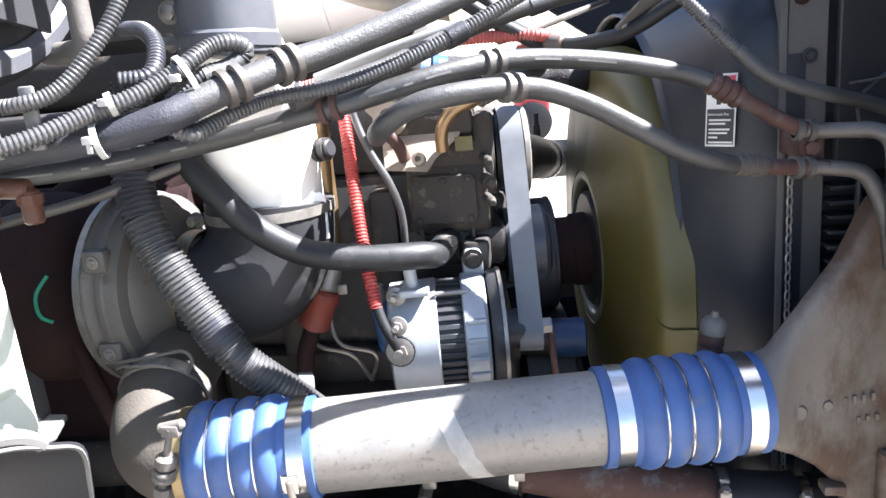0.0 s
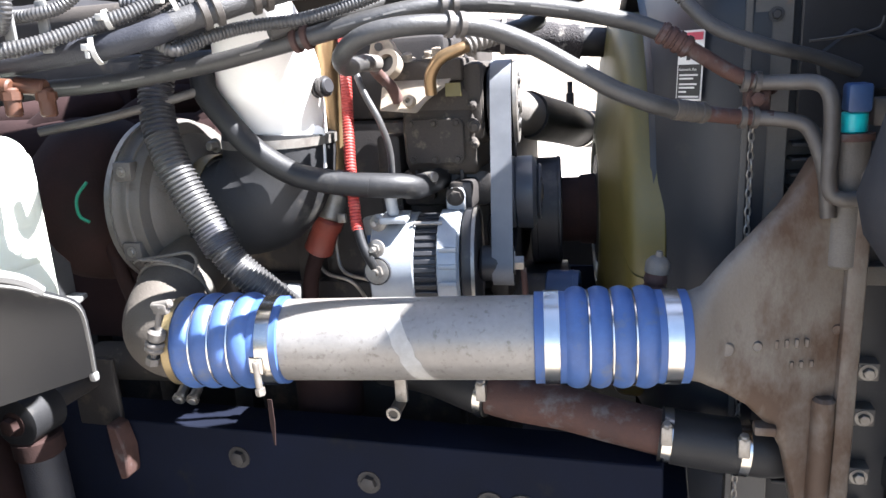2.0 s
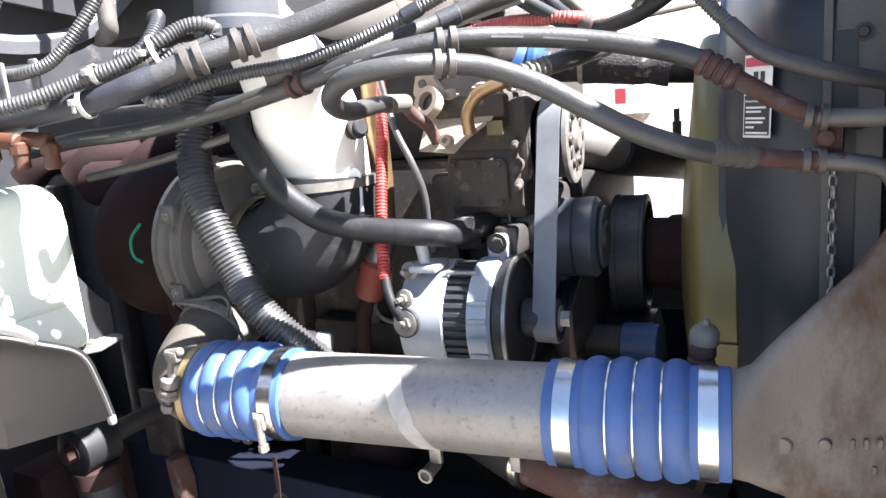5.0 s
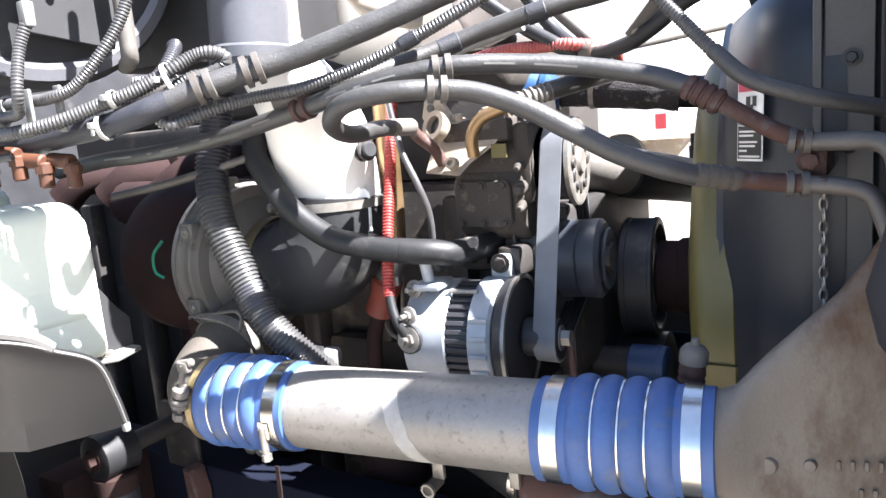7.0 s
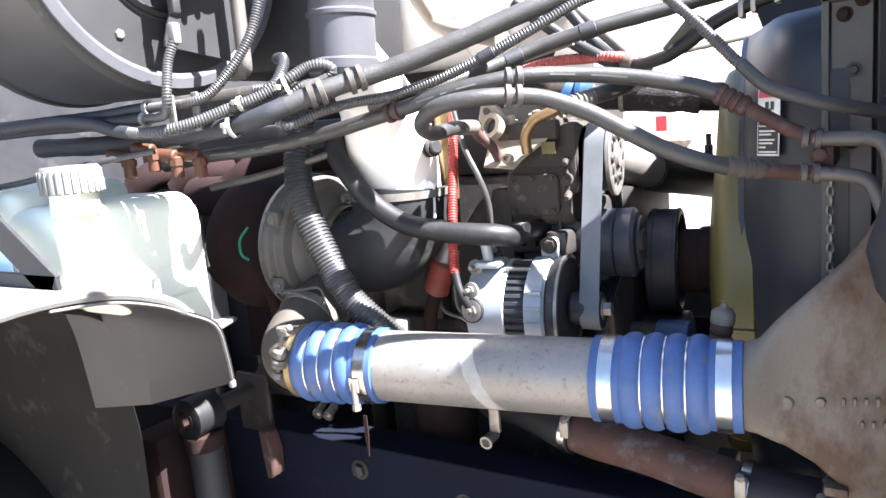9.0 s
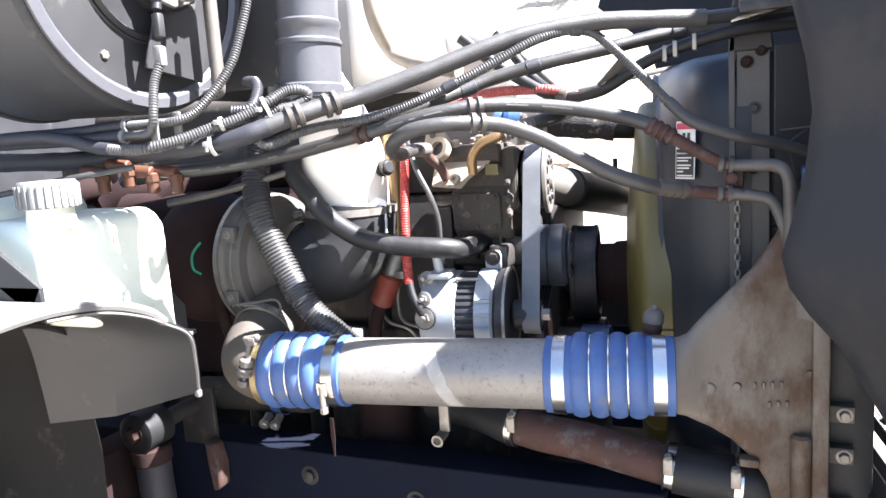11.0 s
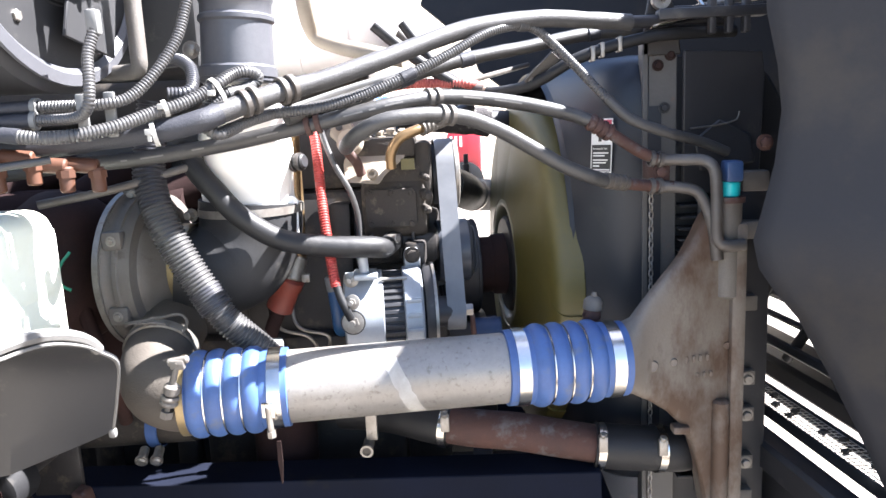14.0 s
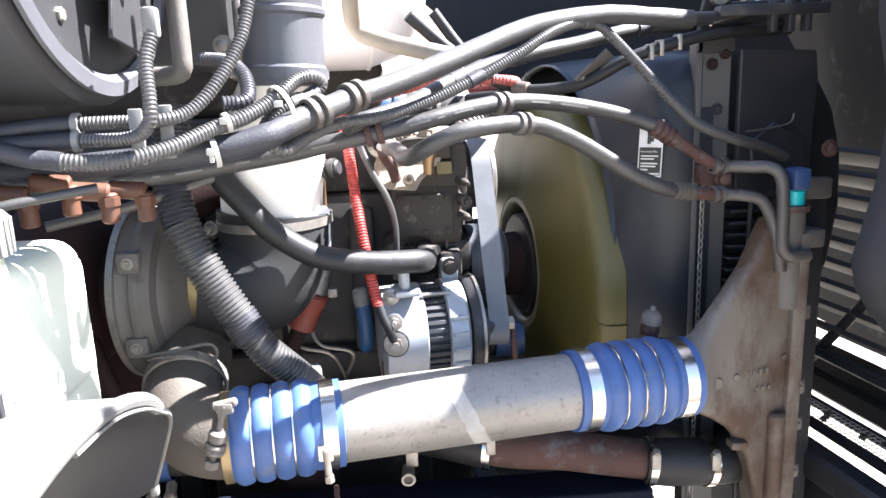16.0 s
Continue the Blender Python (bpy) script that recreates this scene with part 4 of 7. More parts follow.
# ---- turbo and intake, left of the alternator ----
def turbo():
    t = thing("turbocharger", "turbocharger with dull aluminium compressor housing", "turbocharger", (-0.5, 0.85, 1.15))
    c = V(-0.517, 0.855, 1.310)
    ax = V(1, -0.10, 0).normalized()
    part("compressor_housing", lathe(bmesh.new(), [(0.004, 0.085), (0.005, 0.121), (0.012, 0.122), (0.014, 0.119), (0.022, 0.116), (0.026, 0.1165), (0.028, 0.119), (0.034, 0.119), (0.036, 0.1165), (0.052, 0.114), (0.0545, 0.098), (0.058, 0.096), (0.066, 0.080), (0.074, 0.070), (0.080, 0.0635), (0.105, 0.061)], c, ax, 56), CASTGREY, t)
    part("v_band", lathe(bmesh.new(), [(0.000, 0.116), (0.001, 0.124), (0.010, 0.124), (0.011, 0.116)], c, ax, 56, caps=False), ZINC, t, "steel V-band clamp")
    for ang in (150, 205, 100):
        n = V(0, math.cos(radians(ang)), math.sin(radians(ang)))
        p = c + n * 0.118 + ax * 0.018
        lug = part("clamp_lug", block(bmesh.new(), p - V(0.014, 0.010, 0.013), p + V(0.014, 0.008, 0.013), 0.003), CASTGREY, t)
        part("lug_bolt", bolt(bmesh.new(), p + V(0.0, -0.010, 0.0), (0, -1, 0), 0.005, 0.004), ZINC, lug)
    part("gold_band", ringband(bmesh.new(), c + ax * 0.094, ax, 0.0655, 0.022, 0.0015), GOLD, t, "gold clamp band on the inlet")
    part("turbine_housing", lathe(bmesh.new(), [(0, 0.06), (0.01, 0.10), (0.05, 0.125), (0.09, 0.125), (0.13, 0.10), (0.15, 0.07)], c - ax * 0.19, ax, 40), RUSTDARK, t, "dark rusted turbine housing")
    part("shaft_housing", lathe(bmesh.new(), [(0, 0.06), (0.05, 0.055)], c - ax * 0.05, ax, 24), RUSTDARK, t)
    part("outlet_neck", hose_bm([(-0.478, 0.86, 1.235), (-0.458, 0.81, 1.226), (-0.449, 0.76, 1.208)], 0.045, 24), BROWNCAST, t)
    # wire spring clip and actuator rod
    part("actuator_rod", hose_bm([(-0.49, 0.735, 1.250), (-0.445, 0.735, 1.256), (-0.41, 0.735, 1.261), (-0.40, 0.735, 1.250), (-0.408, 0.735, 1.232)], 0.0024, 8), CASTGREY, t)
    # outlet elbow to the charge pipe
    e = thing("outlet_elbow", "dull cast aluminium elbow into the blue hose", "elbow", (-0.43, 0.68, 1.17))
    line = even(spline([(-0.448, 0.806, 1.226), (-0.449, 0.762, 1.208), (-0.444, 0.718, 1.188), (-0.424, 0.681, 1.174), (-0.392, 0.664, 1.168), (-0.345, 0.6655, 1.168)], 10), 0.006)
    part("elbow", sweep(bmesh.new(), line, 0.0495, 36), BROWNCAST, e)
    cp = part("hose_clamp", lathe(bmesh.new(), [(-0.008, 0.0505), (-0.007, 0.0535), (0.007, 0.0535), (0.008, 0.0505)], (-0.448, 0.750, 1.203), (0.1, -1, -0.42), 40, caps=False), ZINC, e)
    for k in range(3):
        part("spring_wire", hose_bm([(-0.478 + 0.012 * k, 0.712, 1.252), (-0.463 + 0.012 * k, 0.702, 1.259), (-0.446 + 0.012 * k, 0.712, 1.254)], 0.0018, 6), CASTGREY, cp)
    # small green wire beside it
    solo("green_wire", hose_bm([(-0.565, 0.75, 1.355), (-0.577, 0.74, 1.335), (-0.578, 0.74, 1.31), (-0.567, 0.745, 1.30)], 0.0022, 8), GREENWIRE, "short loop of green wire near the turbocharger", "wire")
    solo("oil_line", hose_bm([(-0.60, 0.83, 1.32), (-0.585, 0.80, 1.27), (-0.565, 0.79, 1.21), (-0.55, 0.80, 1.13), (-0.56, 0.84, 1.06)], 0.011, 10), RUSTDARK, "dark rusty oil drain line under the turbocharger", "oil line")
    sh = plate(bmesh.new(), [(-0.80, 1.05), (-0.58, 1.05), (-0.565, 1.20), (-0.575, 1.38), (-0.60, 1.43), (-0.80, 1.43)], lambda u, v: (u, 0.93 + 0.1 * (v - 1.2) ** 2, v), (0, 0.008, 0), 0.002)
    solo("heat_shield", sh, SOOT, "dark red-brown heat shield behind the turbocharger", "heat shield")


def intake():
    t = thing("intake_elbow", "large black rubber intake elbow from the turbo inlet", "elbow", (-0.36, 0.84, 1.28))
    line = even(spline([(-0.445, 0.838, 1.305), (-0.405, 0.848, 1.300), (-0.362, 0.866, 1.314), (-0.340, 0.878, 1.352), (-0.335, 0.880, 1.405)], 10), 0.005)
    n = len(line)
    part("elbow", sweep(bmesh.new(), line, [0.066 + 0.014 * min(1, k / n * 2.2) for k in range(n)], 40), BELLOWS, t)
    part("hose_clamp", ringband(bmesh.new(), (-0.335, 0.880, 1.392), (0, 0, 1), 0.0805, 0.012), ZINC, t)
    part("clamp_bolt", bolt(bmesh.new(), (-0.418, 0.845, 1.390), (-0.3, -1, 0), 0.007, 0.014), ZINC, t)
    w = thing("intake_pipe", "white painted aluminium intake pipe, sun-bleached", "pipe", (-0.32, 0.83, 1.4))
    line = even(spline([(-0.338, 0.880, 1.385), (-0.336, 0.876, 1.43), (-0.322, 0.835, 1.51), (-0.295, 0.755, 1.575), (-0.283, 0.70, 1.61)], 10), 0.006)
    n = len(line)
    part("pipe", sweep(bmesh.new(), line, [0.071 - 0.027 * max(0, min(1, (k / n - 0.35) / 0.5)) for k in range(n)], 40), WHITE, w)
    part("bracket", plate(bmesh.new(), [(-0.300, 1.352), (-0.258, 1.352), (-0.256, 1.405), (-0.262, 1.412), (-0.298, 1.412)], lambda u, v: (u, 0.858 + 0.4 * (u + 0.262), v), (0, 0.004, 0), 0.001), WHITE, w)
    b = thing("intake_duct", "black ribbed plastic air duct", "duct", (-0.283, 0.70, 1.57))
    prof = [(0, 0.046), (0.003, 0.0485), (0.020, 0.0485), (0.023, 0.046), (0.075, 0.045), (0.078, 0.048), (0.083, 0.048), (0.086, 0.045), (0.10, 0.045), (0.103, 0.047), (0.11, 0.047), (0.113, 0.044), (0.30, 0.044)]
    part("duct", lathe(bmesh.new(), prof, (-0.283, 0.70, 1.575), (0.04, 0.02, 1), 40), DUCT, b)
    part("clamp_band", ringband(bmesh.new(), (-0.2825, 0.7, 1.588), (0.04, 0.02, 1), 0.0490, 0.010), DUCT, b)
    part("clamp_bolt", bolt(bmesh.new(), (-0.333, 0.685, 1.592), (-0.6, -1, 0), 0.006, 0.012), ZINC, b)
    tk = thing("surge_tank", "white rounded coolant surge tank on the engine", "tank", (-0.22, 1.12, 1.6))
    bm = bmesh.new()
    lathe(bm, [(0, 0.09), (0.02, 0.125), (0.06, 0.14), (0.30, 0.14), (0.36, 0.12), (0.40, 0.06), (0.41, 0.02)], (-0.50, 1.08, 1.74), (1, 0.1, 0), 40)
    part("tank", bm, WHITE, tk)
    part("seam", ringband(bmesh.new(), (-0.28, 1.102, 1.74), (1, 0.1, 0), 0.1395, 0.006, 0.004), WHITE, tk)
    part("end_weld", ringband(bmesh.new(), (-0.195, 1.1105, 1.74), (1, 0.1, 0), 0.1385, 0.005, 0.003), WHITE, tk)
    solo("vent_pipe", hose_bm([(-0.205, 0.745, 1.82), (-0.205, 0.765, 1.70), (-0.203, 0.812, 1.648), (-0.17, 0.80, 1.628), (-0.124, 0.777, 1.614), (-0.07, 0.76, 1.60)], 0.0115, 14), PALEPLATE, "dusty tan vent pipe with a bend", "pipe")
    solo("stay_bar", rod(bmesh.new(), (-0.26, 1.10, 1.83), (0.0, 1.10, 1.572), 0.009, 12), TUBEGREY, "straight dark grey stay bar behind the harness", "bar")


# ---- alternator, compressor ----
def alternator():
    t = thing("alternator", "bright cast aluminium alternator with black stator laminations", "alternator", (-0.12, 0.92, 1.13))
    c = V(-0.19, 0.912, 1.205)
    part("rear_housing", lathe(bmesh.new(), [(0, 0.068), (0.003, 0.074), (0.060, 0.076), (0.062, 0.074)], c, (1, 0, 0), 48), ALTERN, t)
    core = part("stator", lathe(bmesh.new(), [(0.060, 0.070), (0.094, 0.070)], c, (1, 0, 0), 48), BLACK, t, "black stator")
    for k in range(40):
        a = 2 * math.pi * k / 40
        n = V(0, math.cos(a), math.sin(a))
        s = V(0, -math.sin(a), math.cos(a))
        b = bmesh.new()
        p = c + V(0.077, 0, 0) + n * 0.0712
        block(b, (-0.016, -0.0034, -0.0025), (0.016, 0.0034, 0.0025), 0.001, seg=1)
        m = Matrix((V(1, 0, 0), s, n)).transposed()
        for v in b.verts:
            v.co = m @ v.co + p
        part("lamination", b, BLACK, core)
    part("front_housing", lathe(bmesh.new(), [(0.093, 0.074), (0.095, 0.0785), (0.120, 0.0785), (0.124, 0.074)], c, (1, 0, 0), 48), ALTERN, t)
    for k in range(9):
        a = radians(150 + k * 17)
        n = V(0, math.cos(a), math.sin(a))
        rib = block(bmesh.new(), c + V(0.097, 0, 0) + n * 0.078 - V(0, 0.004, 0.004), c + V(0.121, 0, 0) + n * 0.078 + V(0, 0.003, 0.003), 0.0015)
        part("cooling_rib", rib, ALTERN, t)
    part("fan_disc", lathe(bmesh.new(), [(0.126, 0.06), (0.127, 0.077), (0.131, 0.080), (0.141, 0.080), (0.143, 0.074)], c, (1, 0, 0), 56), BLACK, t, "dark cooling fan disc")
    part("fan_rim", lathe(bmesh.new(), [(0.1405, 0.0795), (0.1405, 0.0825), (0.145, 0.0825), (0.145, 0.0765)], c, (1, 0, 0), 56, caps=False), ZINC, t, "bright rim")
    part("pulley", lathe(bmesh.new(), [(0.146, 0.022), (0.150, 0.0255), (0.152, 0.0255), (0.190, 0.0255), (0.193, 0.024)], c, (1, 0, 0), 36), BLACK, t)
    part("pulley_nut", bolt(bmesh.new(), c + V(0.194, 0, 0), (1, 0, 0), 0.011, 0.014), ZINC, t)
    part("lug", plate(bmesh.new(), [(-0.013, 0.0), (-0.013, 0.028), (-0.007, 0.036), (0.010, 0.036), (0.014, 0.028), (0.014, 0.0)], lambda u, v: (-0.078 + u, 0.925, 1.274 + v), (0, 0.022, 0), 0.002), ALTERN, t)
    part("lug_bolt", bolt(bmesh.new(), (-0.077, 0.925, 1.300), (0, -1, 0), 0.009, 0.008), DUSTIRON, t)
    for z, y, r in ((1.217, 0.834, 0.010), (1.248, 0.838, 0.007), (1.278, 0.862, 0.007)):
        b = bmesh.new()
        lathe(b, [(0, r * 1.7), (0.004, r * 1.7), (0.005, r)], (-0.176, y + 0.004, z), (-0.15, -1, 0.1), 18)
        lathe(b, [(0.004, r), (0.010, r)], (-0.176, y + 0.004, z), (-0.15, -1, 0.1), 6)
        lathe(b, [(0.009, r * 0.5), (0.020, r * 0.5)], (-0.176, y + 0.004, z), (-0.15, -1, 0.1), 10)
        part("terminal_stud", b, ZINC, t, "terminal stud with nut")
    part("insulator", lathe(bmesh.new(), [(0, 0.019), (0.005, 0.019)], (-0.176, 0.840, 1.217), (-0.15, -1, 0.1), 22), BLACK, t)
    part("terminal_block", block(bmesh.new(), (-0.172, 0.85, 1.278), (-0.135, 0.90, 1.288), 0.003), ALTERN, t)
    part("post", rod(bmesh.new(), (-0.155, 0.868, 1.285), (-0.158, 0.862, 1.325), 0.008, 12, 0.002), ALTERN, t)
    part("through_bolt", rod(bmesh.new(), (-0.13, 0.872, 1.274), (-0.09, 0.872, 1.274), 0.003, 8), ZINC, t)
    part("foot", block(bmesh.new(), (-0.175, 0.89, 1.10), (-0.075, 0.95, 1.14), 0.005), ALTERN, t)
    reseat(t, 7.24, (0, 0.912, 1.2), (-0.008, -0.008, 0.002))
    br = thing("alternator_bracket", "dark iron bracket holding the alternator to the engine", "bracket", (-0.12, 1.0, 1.1))
    part("arm", block(bmesh.new(), (-0.20, 0.93, 1.06), (-0.06, 1.06, 1.12), 0.008), IRON, br)
    part("upper_arm", block(bmesh.new(), (-0.10, 0.925, 1.28), (-0.065, 1.06, 1.32), 0.006), IRON, br)
    part("tab", block(bmesh.new(), (-0.196, 0.853, 1.135), (-0.181, 0.865, 1.175), 0.002), RUST, br, "rusty tab")
    part("adjuster_bolt", rod(bmesh.new(), (0.008, 0.905, 1.20), (0.012, 0.905, 1.135), 0.0045, 10), RUST, br)


def ac_compressor():
    t = thing("air_compressor", "dusty tan air-conditioning compressor with a mounting plate", "compressor", (-0.11, 1.0, 1.36))
    part("body", lathe(bmesh.new(), [(0, 0.045), (0.01, 0.060), (0.10, 0.062), (0.12, 0.055)], (-0.17, 1.005, 1.425), (1, 0, 0), 36), DUSTIRON, t)
    bm = bmesh.new()
    plate(bm, [(0.945, 1.425), (0.935, 1.400), (0.940, 1.345), (0.958, 1.325), (1.06, 1.325), (1.06, 1.425)], lambda u, v: (-0.168, u, v), (0.106, 0, 0), 0.006)
    part("crankcase", bm, DUSTIRON, t)
    part("mount", block(bmesh.new(), (-0.185, 0.965, 1.275), (-0.045, 1.06, 1.332), 0.012), IRON, t, "dark oily mounting foot")
    part("side_cover", plate(bmesh.new(), [(-0.155, 1.345), (-0.082, 1.345), (-0.075, 1.352), (-0.075, 1.402), (-0.082, 1.410), (-0.155, 1.410), (-0.162, 1.402), (-0.162, 1.352)], lambda u, v: (u, 0.937, v), (0, -0.006, 0), 0.002), DUSTIRON, t)
    for x in (-0.152, -0.118, -0.085):
        for z in (1.352, 1.403):
            part("cover_bolt", bolt(bmesh.new(), (x, 0.931, z), (0, -1, 0), 0.0045, 0.005), DUSTIRON, t)
    for x in (-0.158, -0.135, -0.112, -0.089):
        part("rib", block(bmesh.new(), (x, 0.950, 1.290), (x + 0.006, 0.975, 1.345), 0.002), IRON, t)
    bm = plate(bmesh.new(), [(-0.188, 1.425), (-0.132, 1.420), (-0.122, 1.434), (-0.092, 1.458), (-0.086, 1.478), (-0.120, 1.487), (-0.178, 1.486), (-0.192, 1.455)], lambda u, v: (u, 0.905 + 0.9 * (v - 1.43), v), (0, 0.010, 0.004), 0.0015)
    part("mounting_plate", bm, PALEPLATE, t, "pale tan mounting plate")
    part("plate_bolt", lathe(bmesh.new(), [(0, 0.009), (0.010, 0.008), (0.011, 0.004), (0.005, 0.003)], (-0.142, 0.902, 1.436), (0, -1, 0.3), 14), PALEPLATE, t)
    for p in ((-0.155, 0.945, 1.492), (-0.115, 0.955, 1.497), (-0.088, 0.97, 1.49), (-0.135, 0.985, 1.495), (-0.10, 1.01, 1.495)):
        part("head_bolt", bolt(bmesh.new(), p, (0, -0.3, 1), 0.0075, 0.010), PALEPLATE, t)
    part("head", block(bmesh.new(), (-0.178, 0.935, 1.46), (-0.075, 1.03, 1.492), 0.006), DUSTIRON, t)
    part("port", lathe(bmesh.new(), [(0, 0.021), (0.014, 0.021), (0.014, 0.013), (0.004, 0.013)], (-0.176, 0.930, 1.485), (-0.3, -1, 0.4), 22), PALEPLATE, t)
    part("port_bore", lathe(bmesh.new(), [(0.005, 0.013), (0.0055, 0.002)], (-0.176, 0.930, 1.485), (-0.3, -1, 0.4), 20), INK, t)
    part("ear", plate(bmesh.new(), [(-0.215, 1.500), (-0.200, 1.485), (-0.178, 1.463), (-0.158, 1.490), (-0.182, 1.525), (-0.207, 1.530)], lambda u, v: (u, 0.945, v), (0, 0.008, 0), 0.002), PALEPLATE, t)
    part("ear_hole", lathe(bmesh.new(), [(0, 0.006), (0.0015, 0.006), (0.0015, 0.003)], (-0.198, 0.945, 1.513), (0, -1, 0), 12), INK, t)
    part("yellow_tag", block(bmesh.new(), (-0.098, 0.9275, 1.440), (-0.076, 0.9305, 1.458), 0), FANMAT, t, "small yellow tag")
    part("end_bell", block(bmesh.new(), (-0.078, 0.945, 1.375), (-0.050, 1.06, 1.485), 0.010), DUSTIRON, t)
    for z, r in ((1.400, 0.009), (1.376, 0.0065), (1.428, 0.006)):
        v = part("valve", rod(bmesh.new(), (-0.066, 0.948, z), (-0.056, 0.916, z - 0.002), r, 12, 0.002), DUSTIRON, t)
        part("valve_cap", rod(bmesh.new(), (-0.056, 0.918, z - 0.002), (-0.054, 0.908, z - 0.003), r * 0.65, 10, 0.001), DUSTIRON, v)
    part("clutch", lathe(bmesh.new(), [(0, 0.052), (0.034, 0.052)], (-0.054, 1.016, 1.424), (1, 0.127, 0), 36), BLACK, t)
    face = part("clutch_face", lathe(bmesh.new(), [(0, 0.060), (0.006, 0.060), (0.008, 0.056), (0.006, 0.045), (0.007, 0.02), (0.012, 0.015)], (-0.017, 1.016, 1.424), (1, 0.127, 0), 44), ZINC, t, "grey slotted clutch face")
    for k in range(6):
        a = 2 * math.pi * k / 6
        part("rivet", lathe(bmesh.new(), [(0, 0.007), (0.003, 0.006)], (-0.010 - 0.127 * 0.036 * math.cos(a), 1.016 + 0.036 * math.cos(a), 1.424 + 0.036 * math.sin(a)), (1, 0.127, 0), 10), IRON, face)
        a += 0.5
        part("slot", block(bmesh.new(), (-0.012 - 0.0046 * math.cos(a), 1.016 + 0.036 * math.cos(a) - 0.003, 1.424 + 0.036 * math.sin(a) - 0.008), (-0.0088 - 0.0046 * math.cos(a), 1.016 + 0.036 * math.cos(a) + 0.003, 1.424 + 0.036 * math.sin(a) + 0.008), 0.001, seg=1), INK, face)
    # two curved metal fittings into the head
    f = thing("suction_fitting", "bronze-grey curved pipe fitting on the compressor", "fitting", (-0.1, 0.93, 1.46))
    part("pipe", hose_bm([(-0.112, 0.905, 1.445), (-0.110, 0.900, 1.470), (-0.095, 0.90, 1.492), (-0.068, 0.91, 1.503), (-0.045, 0.93, 1.512)], 0.0085, 14), BRONZE, f)
    part("crimp", ribbed_bm([(-0.062, 0.915, 1.505), (-0.045, 0.93, 1.512), (-0.022, 0.955, 1.520)], 0.013, 0.008, 0.2, 14), CASTGREY, f)
    part("hose", hose_bm([(-0.024, 0.953, 1.519), (0.0, 0.98, 1.527), (0.015, 1.03, 1.535), (0.01, 1.10, 1.54)], 0.0125, 14), RUBBER, f)
    g = thing("discharge_fitting", "bent rusty-brown pipe fitting on the compressor", "fitting", (-0.15, 0.90, 1.45))
    part("pipe", hose_bm([(-0.160, 0.905, 1.437), (-0.166, 0.895, 1.458), (-0.176, 0.875, 1.476), (-0.178, 0.86, 1.490)], 0.008, 12), RUST, g)
    blue = thing("thermostat_housing", "blue painted thermostat housing behind the compressor", "housing", (-0.1, 1.2, 1.45))
    ax = (1, 0.15, -0.12)
    part("housing", lathe(bmesh.new(), [(0, 0.03), (0.01, 0.040), (0.10, 0.040), (0.11, 0.036), (0.15, 0.033)], (-0.275, 1.235, 1.545), ax, 28), BLUEPAINT, blue)
    part("band", ringband(bmesh.new(), (-0.155, 1.252, 1.533), ax, 0.0365, 0.010), BLUEPAINT, blue)
    part("leg", rod(bmesh.new(), (-0.215, 1.23, 1.42), (-0.205, 1.24, 1.53), 0.034, 18, 0.004), BLUEPAINT, blue)


# ---- tubes and hoses ----
def clamp_pair(p, axis, r, name="hose_clip", mat=None):
    """A rubber-lined clip: two close rounded bands."""
    a = V(axis).normalized()
    t = thing(name, "grey rubber-lined hose clip", "hose clip", tuple(p), "hose clips")
    for s in (-0.0065, 0.0065):
        part("band", lathe(bmesh.new(), [(-0.004, r), (-0.003, r + 0.0035), (0.003, r + 0.0035), (0.004, r)], V(p) + a * s, a, 24, caps=False), mat or TUBEGREY, t)
    return t


def tie(p, axis, r, tail=None):
    t = thing("cable_tie", "white nylon cable tie round the conduit", "cable tie", tuple(p), "cable ties")
    part("band", ringband(bmesh.new(), p, axis, r, 0.0048, 0.0012, 24), TIE, t)
    head = V(p) + V(0, -r - 0.002, 0.002)
    part("head", block(bmesh.new(), head - V(0.004, 0.003, 0.003), head + V(0.004, 0.003, 0.003), 0.001), TIE, t)
    if tail:
        part("tail", block(bmesh.new(), head + V(-0.002, -0.001, -tail), head + V(0.002, 0.001, 0), 0.0005), TIE, t)


UPPER = [(-0.60, 0.632, 1.471), (-0.510, 0.644, 1.481), (-0.455, 0.651, 1.483), (-0.396, 0.657, 1.487), (-0.346, 0.664, 1.493), (-0.286, 0.668, 1.501), (-0.231, 0.671, 1.511), (-0.175, 0.671, 1.521), (-0.121, 0.676, 1.532), (-0.071, 0.694, 1.542), (-0.020, 0.723, 1.547), (0.037, 0.761, 1.543), (0.097, 0.786, 1.533), (0.156, 0.800, 1.518), (0.187, 0.802, 1.506)]
LOWER = [(-0.168, 0.845, 1.490), (-0.157, 0.768, 1.491), (-0.150, 0.705, 1.487), (-0.136, 0.658, 1.497), (-0.113, 0.637, 1.511), (-0.087, 0.635, 1.520), (-0.050, 0.648, 1.524), (-0.019, 0.672, 1.523), (0.015, 0.695, 1.517), (0.058, 0.712, 1.498), (0.098, 0.722, 1.474), (0.137, 0.733, 1.450), (0.174, 0.747, 1.433), (0.201, 0.765, 1.423)]


def crimp(bm, a, b, r):
    """A pressed sleeve with four square ribs."""
    a, b = V(a), V(b)
    L = (b - a).length
    prof = [(0, r * 0.8), (0.0005, r * 0.88)]
    w = L / 4.6
    for k in range(4):
        s0 = 0.002 + k * w * 1.12
        prof += [(s0, r * 0.86), (s0 + 0.0008, r), (s0 + w * 0.72, r), (s0 + w * 0.72 + 0.0008, r * 0.86)]
    prof += [(L, r * 0.84), (L + 0.0005, r * 0.7)]
    return lathe(bm, prof, a, b - a, 22)


